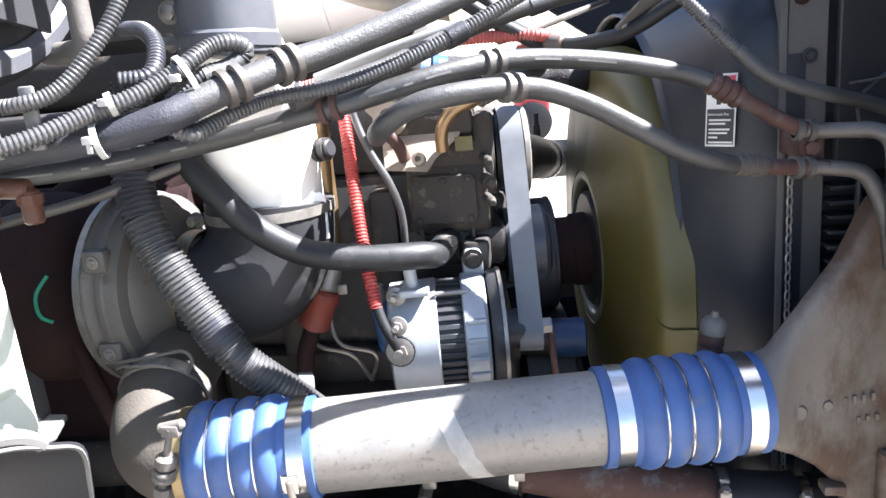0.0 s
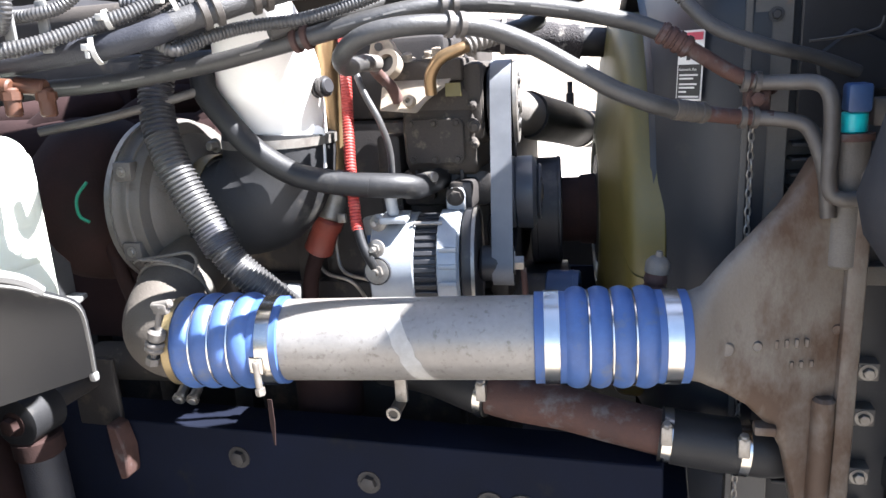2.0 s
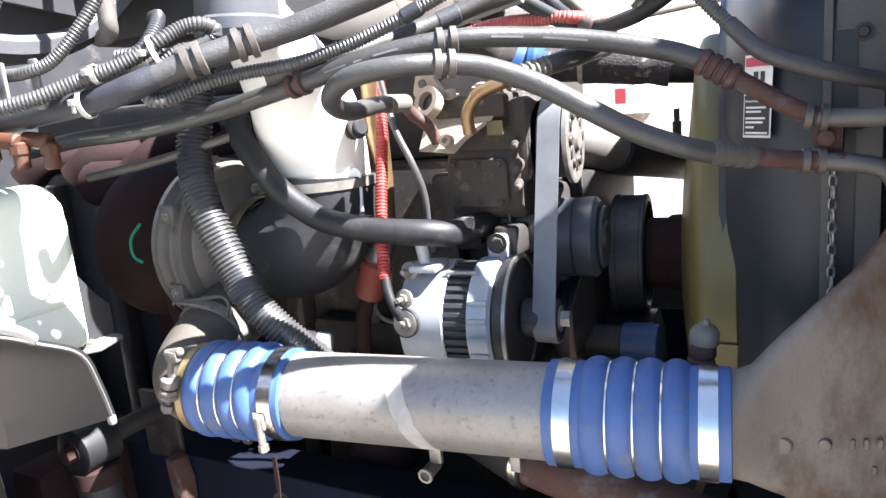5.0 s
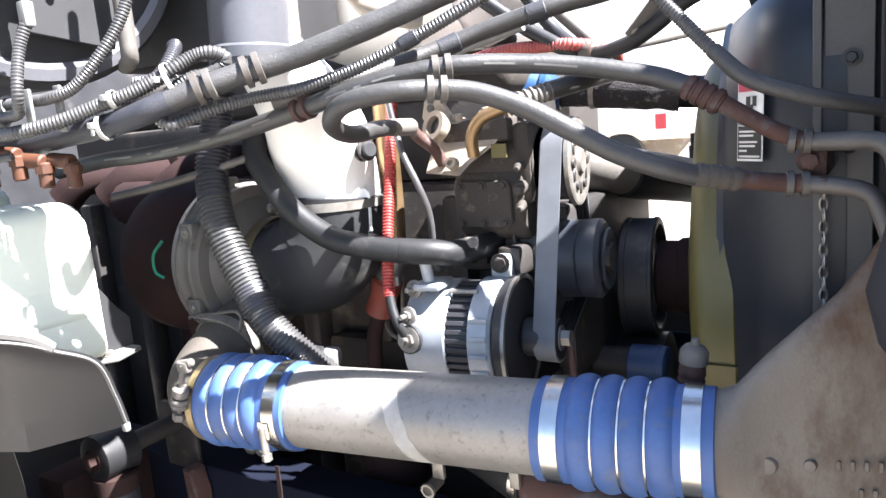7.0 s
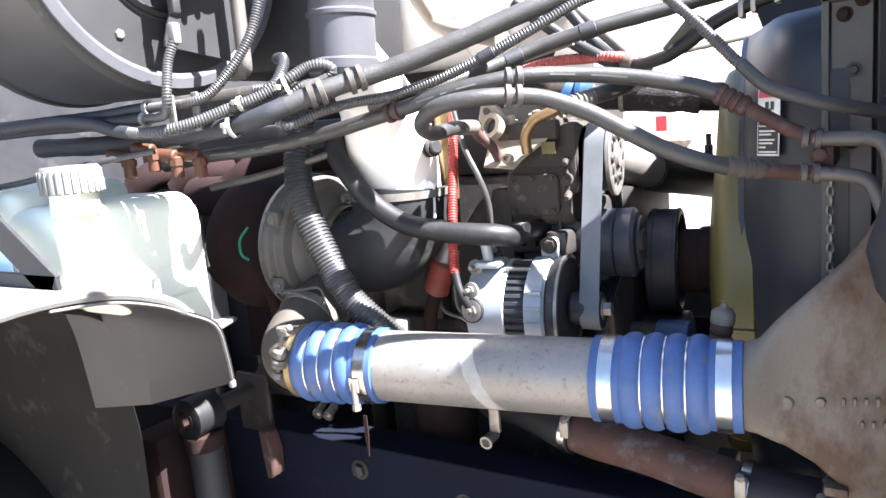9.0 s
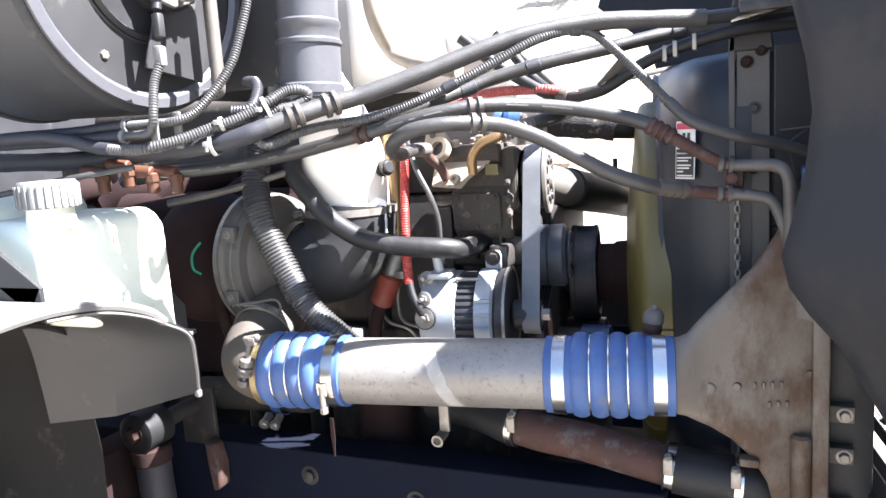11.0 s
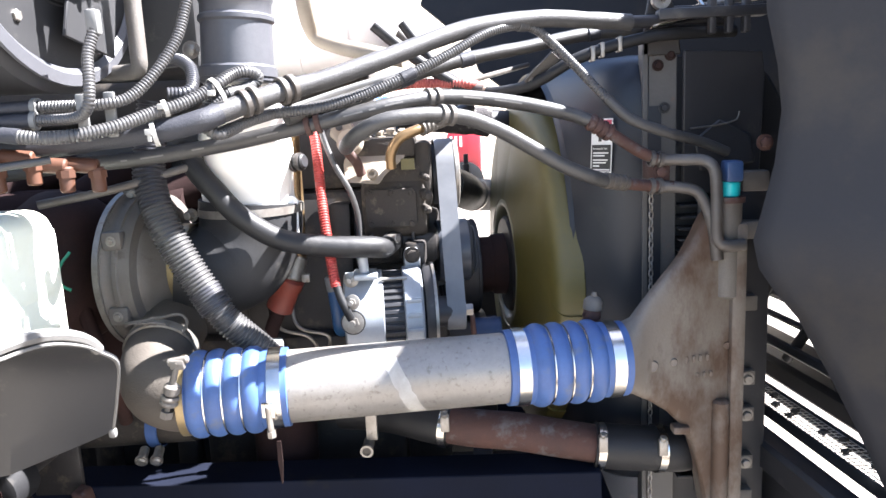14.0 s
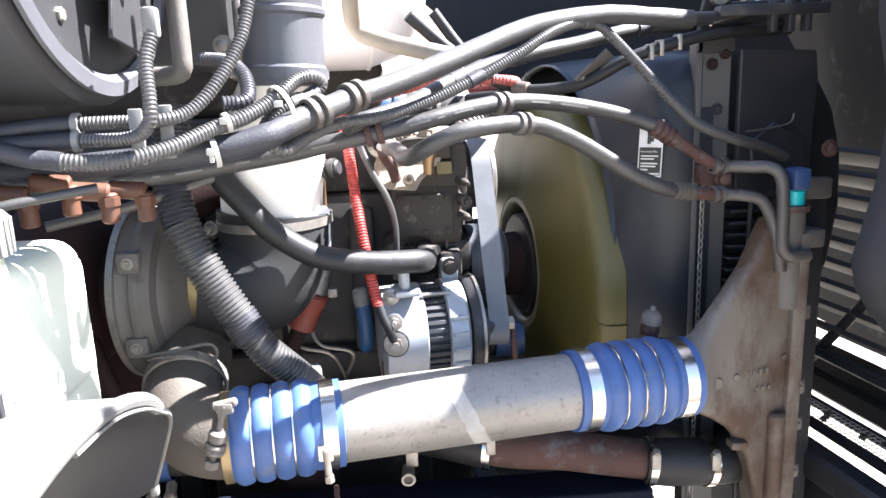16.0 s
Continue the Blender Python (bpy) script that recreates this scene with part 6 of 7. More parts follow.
# ---- lower hose, shock absorber ----
def lower_parts():
    t = thing("lower_radiator_hose", "rusty lower coolant pipe with black hose ends and clamps", "hose", (0.1, 0.85, 1.0))
    pipe = [(-0.06, 0.86, 1.032), (0.0, 0.85, 1.024), (0.07, 0.845, 1.018), (0.14, 0.842, 1.005), (0.215, 0.838, 0.992)]
    part("pipe", hose_bm(pipe, 0.0305, 26), RUST, t, "rusty steel pipe")
    part("inlet_hose", hose_bm([(-0.22, 0.93, 1.03), (-0.14, 0.90, 1.035), (-0.06, 0.862, 1.030), (-0.035, 0.855, 1.027)], 0.034, 24), RUBBER_DARK, t)
    part("outlet_hose", hose_bm([(0.195, 0.838, 0.994), (0.235, 0.836, 0.990), (0.29, 0.836, 0.986), (0.34, 0.85, 0.978), (0.38, 0.90, 0.97)], 0.036, 26), RUBBER_DARK, t)
    for p, ax, r in (((-0.042, 0.857, 1.027), (1, -0.25, -0.1), 0.0345), ((0.203, 0.838, 0.993), (1, 0, -0.12), 0.0365), ((0.295, 0.837, 0.985), (1, 0.1, -0.1), 0.0365)):
        cp = part("hose_clamp", ringband(bmesh.new(), p, ax, r, 0.012, 0.0014), STEEL, t, "steel worm clamp")
        q = V(p) + V(0, -r * 0.92, r * 0.5)
        part("screw_housing", block(bmesh.new(), q - V(0.007, 0.007, 0.013), q + V(0.007, 0.004, 0.013), 0.002), ZINC, cp)
        part("screw", bolt(bmesh.new(), q + V(0, -0.002, 0.011), (0, -0.4, 1), 0.0058, 0.008, False), ZINC, cp)
    t = thing("drain_cock", "small brass-grey drain cock on a tab", "drain cock", (-0.16, 0.82, 1.0))
    part("tab", block(bmesh.new(), (-0.168, 0.822, 1.02), (-0.150, 0.830, 1.075), 0.002), ZINC, t)
    part("cock", rod(bmesh.new(), (-0.165, 0.835, 1.014), (-0.166, 0.806, 1.010), 0.009, 14, 0.002), BROWNCAST, t)
    part("bore", lathe(bmesh.new(), [(0, 0.0105), (0.004, 0.0105), (0.004, 0.007), (0.0, 0.007)], (-0.166, 0.808, 1.010), (0, -1, -0.1), 16), ZINC, t)
    t = thing("clamp_bolts", "blue band with two zinc clamp bolts under the pipe", "clamp", (-0.54, 0.85, 1.0))
    part("band", lathe(bmesh.new(), [(-0.01, 0.034), (-0.009, 0.037), (0.009, 0.037), (0.01, 0.034)], (-0.535, 0.90, 1.025), (1, 0, 0), 28, caps=False), SILICONE, t)
    part("duct", rod(bmesh.new(), (-0.75, 0.92, 1.01), (-0.47, 0.90, 1.03), 0.033, 20), DUSTIRON, t)
    for x in (-0.548, -0.523):
        part("bolt", rod(bmesh.new(), (x, 0.868, 0.998), (x + 0.004, 0.838, 0.985), 0.008, 12, 0.002), ZINC, t)
    for x in (-0.548, -0.523):
        part("bolt_end", lathe(bmesh.new(), [(0, 0.0105), (0.006, 0.0105), (0.006, 0.005), (0.002, 0.005)], (x + 0.003, 0.846, 0.989), (0.1, -1, -0.4), 14), ZINC, t)
    t = thing("shock_absorber", "dusty dark shock absorber on the frame", "shock absorber", (-0.66, 0.67, 0.6))
    part("eye", lathe(bmesh.new(), [(-0.03, 0.030), (-0.028, 0.036), (0.028, 0.036), (0.03, 0.030)], (-0.663, 0.675, 1.036), (0, 1, 0), 28), RUBBER_DARK, t)
    part("body", rod(bmesh.new(), (-0.650, 0.675, 0.55), (-0.660, 0.675, 0.985), 0.030, 24, 0.004), DARKTAPE, t, "grey-blue dusty tube")
    part("collar", rod(bmesh.new(), (-0.660, 0.675, 0.975), (-0.661, 0.675, 1.005), 0.034, 24, 0.003), RUSTDARK, t)
    part("bolt", bolt(bmesh.new(), (-0.663, 0.645, 1.036), (0, -1, 0), 0.012, 0.014), RUSTDARK, t)
    part("mount", rod(bmesh.new(), (-0.663, 0.69, 1.036), (-0.663, 0.81, 1.036), 0.016, 14), IRON, t)
    part("mount_plate", block(bmesh.new(), (-0.70, 0.795, 0.955), (-0.62, 0.806, 1.07), 0.004), IRON, t)
    part("bracket", plate(bmesh.new(), [(-0.625, 0.975), (-0.607, 0.970), (-0.597, 0.93), (-0.600, 0.885), (-0.615, 0.88), (-0.622, 0.93)], lambda u, v: (u, 0.765, v), (0, 0.033, 0), 0.003), RUST, t, "rusty bracket")
    w = thing("truck_axle", "rusty brown axle, spring and dirty tyre in the wheel arch", "axle", (-0.95, 0.6, 0.5))
    part("tyre", lathe(bmesh.new(), [(0, 0.30), (0.01, 0.44), (0.04, 0.50), (0.10, 0.515), (0.20, 0.515), (0.26, 0.50), (0.29, 0.44), (0.30, 0.30)], (-1.16, 0.30, 0.515), (0, 1, 0), 64), RUBBER_DARK, w)
    part("rim", lathe(bmesh.new(), [(0.03, 0.30), (0.035, 0.28), (0.12, 0.26), (0.13, 0.10), (0.08, 0.08)], (-1.16, 0.30, 0.515), (0, 1, 0), 40), CASTGREY, w)
    part("axle", block(bmesh.new(), (-1.2, 0.62, 0.56), (-0.98, 1.9, 0.68), 0.02), RUSTDARK, w)
    part("spring", block(bmesh.new(), (-1.6, 0.66, 0.70), (-0.5, 0.75, 0.76), 0.006), RUSTDARK, w)
    part("hanger", block(bmesh.new(), (-0.80, 0.62, 0.72), (-0.72, 0.78, 1.0), 0.015), SOOT, w)


# ---- left: washer tank, wheel arch, blower housing ----
def washer_tank():
    t = thing("washer_tank", "milky white washer fluid tank with a grey cap, pale blue fluid", "tank", (-0.62, 0.48, 1.24))
    bm = bmesh.new()
    block(bm, (-0.86, 0.394, 1.318), (-0.456, 0.600, 1.436), 0.026, seg=6)
    part("body", bm, TANK, t)
    part("lower_body", block(bmesh.new(), (-0.85, 0.497, 1.236), (-0.460, 0.602, 1.400), 0.012, seg=4), TANK, t)
    part("middle_body", block(bmesh.new(), (-0.855, 0.450, 1.284), (-0.4575, 0.601, 1.42), 0.016, seg=4), TANK, t)
    part("shoulder", block(bmesh.new(), (-0.82, 0.39, 1.40), (-0.575, 0.58, 1.462), 0.026, seg=5), TANK, t)
    part("neck", lathe(bmesh.new(), [(0, 0.030), (0.02, 0.028), (0.034, 0.028)], (-0.478, 0.425, 1.425), (0, 0, 1), 28), TANK, t)
    bm = bmesh.new()
    lathe(bm, [(0, 0.036), (0.030, 0.036), (0.034, 0.033), (0.035, 0.0)], (-0.478, 0.425, 1.452), (0, 0, 1), 36, caps=False)
    cap = part("cap", bm, CAPMAT, t, "ribbed grey screw cap")
    for k in range(26):
        a = 2 * math.pi * k / 26
        p = V(-0.478 + 0.0365 * math.cos(a), 0.425 + 0.0365 * math.sin(a), 1.467)
        b = bmesh.new()
        block(b, (-0.0012, -0.002, -0.014), (0.0012, 0.002, 0.014), 0.0005, seg=1)
        for v in b.verts:
            v.co = Matrix.Rotation(a, 3, "Z") @ v.co + p
        part("grip_rib", b, CAPMAT, cap)
    part("fluid_window", block(bmesh.new(), (-0.80, 0.388, 1.34), (-0.585, 0.3925, 1.40), 0.002), FLUID, t, "pale blue fluid showing through")
    reseat(t, 0, (0, 0, 0), (-0.028, -0.006, 0.0))
    # bracket under its corner
    b = thing("tank_bracket", "grey steel corner bracket under the washer tank", "bracket", (-0.47, 0.61, 1.24))
    part("foot", plate(bmesh.new(), [(-0.53, 0.56), (-0.462, 0.56), (-0.438, 0.60), (-0.455, 0.645), (-0.53, 0.65)], lambda u, v: (u, v, 1.226), (0, 0, 0.006), 0.001), FENDER, b)
    part("gusset", plate(bmesh.new(), [(0.60, 1.335), (0.63, 1.29), (0.648, 1.27), (0.648, 1.232), (0.56, 1.232), (0.56, 1.335)], lambda u, v: (-0.478, u, v), (0.004, 0, 0), 0.001), CANISTER, b, "dark grey gusset plate")
    part("bolt", bolt(bmesh.new(), (-0.458, 0.60, 1.232), (0, 0, 1), 0.007, 0.007), ZINC, b)
    reseat(b, 0, (0, 0, 0), (-0.045, 0.0, 0.0))
    # black angled brace in front of the tank
    br = thing("hood_latch_brace", "black painted steel triangular brace before the tank", "brace", (-0.62, 0.34, 1.3))
    bm = bmesh.new()

    def strip(p, q, w):
        p, q = V(p), V(q)
        n = V(-(q - p).z, 0, (q - p).x).normalized() * w
        one = [p - n, q - n, q + n, p + n]
        plate(bm, [(v.x, v.z) for v in one], lambda u, v: (u, 0.352, v), (0, 0.006, 0), 0.001)

    strip((-0.70, 0, 1.50), (-0.47, 0, 1.345), 0.020)
    strip((-0.74, 0, 1.352), (-0.46, 0, 1.352), 0.011)
    strip((-0.72, 0, 1.36), (-0.615, 0, 1.445), 0.012)
    part("plate", bm, BLACK, br)
    part("bolt", bolt(bmesh.new(), (-0.612, 0.352, 1.448), (0, -1, 0), 0.009, 0.008), RUST, br, "copper-coloured bolt")
    tab = block(bmesh.new(), (-0.74, 0.33, 1.55), (-0.655, 0.345, 1.72), 0.004)
    solo("latch_post", tab, BLACK, "black post with a bolt hole beside the tank", "post")


def wheel_arch():
    t = thing("wheel_arch", "pale grey dusty inner wheel arch with a dark underside", "wheel arch", (-0.6, 0.35, 1.2))
    prof = [(-0.10, 1.14), (-0.05, 1.215), (0.03, 1.28), (0.11, 1.318), (0.20, 1.338), (0.29, 1.345), (0.37, 1.337), (0.43, 1.318), (0.463, 1.298), (0.482, 1.27), (0.492, 1.22), (0.498, 1.12), (0.50, 1.04)]
    fine = [(v.y, v.z) for v in spline([(0, y, z) for y, z in prof], 4)]

    def shell(x0, x1, n, lift, wave, fine=fine):
        bm = bmesh.new()
        rows = []
        for k in range(n + 1):
            x = x0 + (x1 - x0) * k / n
            row = []
            for y, z in fine:
                w = wave * noise.noise((x * 7, y * 9, z * 9))
                sag = 0.10 * max(0, -0.75 - x) ** 1.5
                row.append(bm.verts.new((x, y + w * 0.5, z + lift + w - sag)))
            rows.append(row)
        for a, b in zip(rows, rows[1:]):
            for k in range(len(fine) - 1):
                bm.faces.new((a[k], a[k + 1], b[k + 1], b[k]))
        return bm

    def thicken(bm, d):
        r = bmesh.ops.extrude_face_region(bm, geom=bm.faces[:])
        bmesh.ops.translate(bm, vec=(0, 0, d), verts=[v for v in r["geom"] if isinstance(v, bmesh.types.BMVert)])
        return bm

    part("top", thicken(shell(-1.25, -0.392, 30, 0.0, 0.0, fine[:34]), 0.005), FENDER, t)
    deep = fine + [(0.502, 0.98), (0.505, 0.92), (0.508, 0.86)]
    part("splash_liner", thicken(shell(-1.25, -0.574, 28, -0.030, 0.012, deep), 0.006), UNDERSIDE, t, "dark mud-splashed liner")
    lip = sweep(bmesh.new(), [V(-0.391, y, z + 0.002) for y, z in fine[:34]], 0.0065, 8)
    part("lip", lip, FENDER, t, "pale rolled lip")
    # skirt turned down from the liner to a free corner
    skirt = bmesh.new()
    rim = [(-0.389, 0.300, 1.338), (-0.389, 0.370, 1.330), (-0.389, 0.430, 1.311), (-0.389, 0.470, 1.290), (-0.396, 0.5165, 1.261), (-0.417, 0.545, 1.210), (-0.439, 0.568, 1.159)]
    inner = [(-0.66, 0.300, 1.336), (-0.66, 0.370, 1.328), (-0.66, 0.430, 1.309), (-0.66, 0.461, 1.288), (-0.66, 0.476, 1.245), (-0.66, 0.484, 1.185), (-0.66, 0.490, 1.120)]
    cols = []
    for p, q in zip(spline(rim, 4), spline(inner, 4)):
        cols.append([skirt.verts.new(V(p.x + (q.x - p.x) * k / 8, p.y + (q.y - p.y) * min(1, k / 3), p.z + (q.z - p.z) * k / 8)) for k in range(9)])
    for p, q in zip(cols, cols[1:]):
        for k in range(8):
            skirt.faces.new((p[k], p[k + 1], q[k + 1], q[k]))
    r = bmesh.ops.extrude_face_region(skirt, geom=skirt.faces[:])
    bmesh.ops.translate(skirt, vec=(0, 0.005, 0.002), verts=[v for v in r["geom"] if isinstance(v, bmesh.types.BMVert)])
    part("end_flap", skirt, CANISTER, t, "dark grey dusty flap")
    part("flap_edge", sweep(bmesh.new(), spline(rim, 6), 0.0020, 6), FENDER, t, "pale worn edge")
    part("flap_tip", block(bmesh.new(), (-0.443, 0.562, 1.152), (-0.434, 0.571, 1.164), 0.003), FENDER, t, "pale worn corner")


def blower():
    t = thing("blower_housing", "large grey plastic round blower housing with a motor", "blower housing", (-0.5, 0.55, 1.56))
    c = V(-0.42, 0.53, 1.755)
    part("drum", lathe(bmesh.new(), [(-0.26, 0.10), (-0.255, 0.17), (-0.235, 0.186), (-0.232, 0.189), (-0.22, 0.189), (-0.217, 0.186), (-0.006, 0.192), (0.0, 0.186), (0.002, 0.176)], c, (1, -0.05, 0), 64), CANISTER, t)
    part("rim", lathe(bmesh.new(), [(0.0, 0.176), (0.004, 0.184), (0.008, 0.184), (0.010, 0.172), (0.004, 0.165)], c, (1, -0.05, 0), 64, caps=False), DUCT, t, "grey rim")
    part("face", lathe(bmesh.new(), [(-0.01, 0.172), (-0.012, 0.11), (0.004, 0.10)], c, (1, -0.05, 0), 48), CANISTER, t)
    ax = (1, -0.05, 0)
    part("motor_well", lathe(bmesh.new(), [(0.006, 0.098), (0.012, 0.094), (0.002, 0.085), (-0.002, 0.05)], c, ax, 44), BLACK, t, "black motor well")
    part("motor", lathe(bmesh.new(), [(0, 0.060), (0.030, 0.060), (0.040, 0.052), (0.050, 0.040), (0.066, 0.036), (0.070, 0.015)], c + V(0.0, 0.02, 0.0), ax, 36), BLACK, t)
    part("motor_band", ringband(bmesh.new(), c + V(0.02, 0.02, 0), ax, 0.0605, 0.006, 0.002), CANISTER, t)
    part("motor_cap", lathe(bmesh.new(), [(0.068, 0.022), (0.082, 0.020), (0.085, 0.012)], c + V(0, 0.055, 0.005), ax, 20), BLACK, t)
    for k in range(7):
        a = radians(35 + k * 51)
        part("face_bolt", bolt(bmesh.new(), c + V(-0.004, 0.140 * math.cos(a), 0.140 * math.sin(a)), ax, 0.006, 0.006), ZINC, t)
    part("motor_plate", plate(bmesh.new(), [(-0.03, -0.135), (0.075, -0.150), (0.095, -0.08), (0.07, -0.045), (0.0, -0.055)], lambda u, v: (-0.402, 0.53 + u, 1.755 + v), (0.004, 0, 0), 0.001), CANISTER, t, "grey bent plate")
    br = part("terminal_bracket", plate(bmesh.new(), [(-0.035, -0.045), (0.0, -0.052), (0.040, -0.040), (0.045, -0.018), (0.018, -0.026), (0.004, -0.008), (-0.012, -0.022), (-0.034, -0.018)], lambda u, v: (-0.372, 0.53 + u, 1.745 + v), (0.006, 0, 0), 0.002), ZINC, t, "bright torn foil and bracket")
    for u, v in ((-0.028, -0.030), (0.012, -0.036), (0.034, -0.028)):
        part("terminal", lathe(bmesh.new(), [(0, 0.006), (0.012, 0.005), (0.014, 0.003)], (-0.366, 0.53 + u, 1.745 + v), ax, 10), TIE, br)
    part("plug", block(bmesh.new(), (-0.376, 0.494, 1.654), (-0.364, 0.506, 1.684), 0.003), CANISTER, t, "dark grey connector plug")
    part("plug_lead", hose_bm([(-0.369, 0.499, 1.688), (-0.370, 0.503, 1.704), (-0.369, 0.506, 1.718)], 0.006, 10), BLACK, t)
    part("drain_pipe", hose_bm([(-0.368, 0.600, 1.75), (-0.368, 0.600, 1.66), (-0.368, 0.600, 1.606), (-0.371, 0.602, 1.592), (-0.391, 0.613, 1.589), (-0.428, 0.635, 1.591)], 0.0095, 14), CASTGREY, t, "pale grey bent drain pipe")
    box = thing("firewall_box", "dark grey plastic box behind the blower", "box", (-0.45, 0.85, 1.6))
    part("box", block(bmesh.new(), (-0.60, 0.74, 1.60), (-0.345, 0.95, 1.95), 0.012), CANISTER, box)
    part("bracket", block(bmesh.new(), (-0.345, 0.76, 1.60), (-0.335, 0.85, 1.68), 0.003), ZINC, box)
    part("bolt", bolt(bmesh.new(), (-0.355, 0.738, 1.625), (0, -1, 0), 0.008, 0.007), ZINC, box)
    # pen mark on the drum
    ink = bmesh.new()
    for k, (dx, dz) in enumerate(((0, 0), (0.006, 0.012), (-0.004, 0.024))):
        hose = [(-0.575 + dx, 0.343, 1.70 + dz), (-0.568 + dx, 0.342, 1.712 + dz), (-0.577 + dx, 0.342, 1.714 + dz)]
        sweep(ink, [V(q) for q in hose], 0.0013, 5)
    part("pen_mark", ink, CHALK, t, "white hand-drawn mark")
    fw = plate(bmesh.new(), [(0.2, 0.95), (2.2, 0.95), (2.2, 2.2), (0.2, 2.2)], lambda u, v: (-1.32, u, v), (-0.03, 0, 0), 0.003)
    solo("firewall", fw, BLACK, "dark cab firewall behind the engine bay", "firewall", kind="structure")


# ---- right: tilted hood, grille, bumper ----
def hood():
    t = thing("tilted_hood", "dark slate fibreglass truck hood tilted open", "hood", (0.8, 1.0, 0.5))
    crown = [(0.47, 2.32), (0.62, 2.20), (0.85, 1.95), (1.05, 1.60), (1.18, 1.20), (1.26, 0.75)]

    def reach(z):
        """How far forward the hood goes at a height."""
        for (xa, za), (xb, zb) in zip(crown, crown[1:]):
            if zb <= z <= za:
                return xa + (xb - xa) * (za - z) / (za - zb)
        return 1.26 if z < 1 else 0.475

    edge = [(0.350, 2.30, 0.45), (0.347, 2.20, 0.48), (0.345, 2.05, 0.53), (0.348, 1.90, 0.58), (0.350, 1.79, 0.6), (0.346, 1.70, 0.6), (0.352, 1.62, 0.6), (0.366, 1.56, 0.6), (0.372, 1.51, 0.6), (0.366, 1.45, 0.6), (0.352, 1.39, 0.6), (0.344, 1.36, 0.6), (0.352, 1.325, 0.6), (0.372, 1.295, 0.6), (0.40, 1.262, 0.6), (0.44, 1.19, 0.6), (0.486, 1.10, 0.6), (0.524, 1.02, 0.6), (0.60, 0.88, 0.6)]
    bm = bmesh.new()
    rows = []
    for x0, z, y0 in edge:
        row = []
        for q in (0, 0.006, 0.02, 0.05, 0.1, 0.17, 0.26, 0.38, 0.52, 0.7, 0.85, 1.0):
            dx = (reach(z) - x0) * q
            y = y0 - 0.75 * min(dx, 0.40) - 0.18 * max(0, dx - 0.40) - (0.010 if q > 0.003 else 0)
            row.append(bm.verts.new((x0 + dx, y, z)))
        rows.append(row)
    for a, b in zip(rows, rows[1:]):
        for k in range(11):
            bm.faces.new((a[k], a[k + 1], b[k + 1], b[k]))
    r = bmesh.ops.extrude_face_region(bm, geom=bm.faces[:])
    bmesh.ops.translate(bm, vec=(0.007, 0.010, 0), verts=[v for v in r["geom"] if isinstance(v, bmesh.types.BMVert)])
    part("fender", bm, HOOD, t)
    bm = bmesh.new()
    rows = []
    # crest stays out of view, placed so its shadow edge crosses the charge pipe
    crest = [(0.13, 0.60), (0.45, 0.74), (0.83, 0.755), (1.13, 0.72), (1.53, 0.67), (2.22, 0.58)]
    for k in range(33):
        y = 0.13 + 2.09 * k / 32
        for (ya, xa), (yb, xb) in zip(crest, crest[1:]):
            if ya <= y <= yb:
                top = xa + (xb - xa) * (y - ya) / (yb - ya)
        prof = [(top, 2.30), (top + 0.45 * (1.06 - top), 2.12), (1.06, 1.75), (1.17, 1.25), (1.26, 0.75)]
        rows.append([bm.verts.new((p.x, y, p.z)) for p in spline([(x, 0, z) for x, z in prof], 4)])
    for a, b in zip(rows, rows[1:]):
        for k in range(16):
            bm.faces.new((a[k], a[k + 1], b[k + 1], b[k]))
    r = bmesh.ops.extrude_face_region(bm, geom=bm.faces[:])
    bmesh.ops.translate(bm, vec=(0.015, 0, 0.012), verts=[v for v in r["geom"] if isinstance(v, bmesh.types.BMVert)])
    # black instead of the hood's slate: shade put into the colour
    part("top_panel", bm, UNDERSIDE, t, "inner panel blackened in place of shade")
    out = [(-0.11, 1.866), (0.035, 1.74), (0.062, 1.66), (0.14, 1.60), (0.30, 1.50), (0.75, 1.30), (1.1, 1.2), (1.05, 1.58), (0.85, 1.93), (0.62, 2.17), (0.30, 2.32), (-0.02, 2.15)]
    bm = plate(bmesh.new(), out, lambda u, v: (u, 2.05 - 0.12 * u, v), (0, 0.02, 0), 0.003)
    part("fender", bm, HOOD, t)
    bm = hose_bm([(0.40, 1.0, 1.68), (0.60, 1.05, 1.70), (1.02, 1.1, 1.64)], 0.007, 10)
    part("tilt_stay", bm, ZINC, t, "bright stay rod")


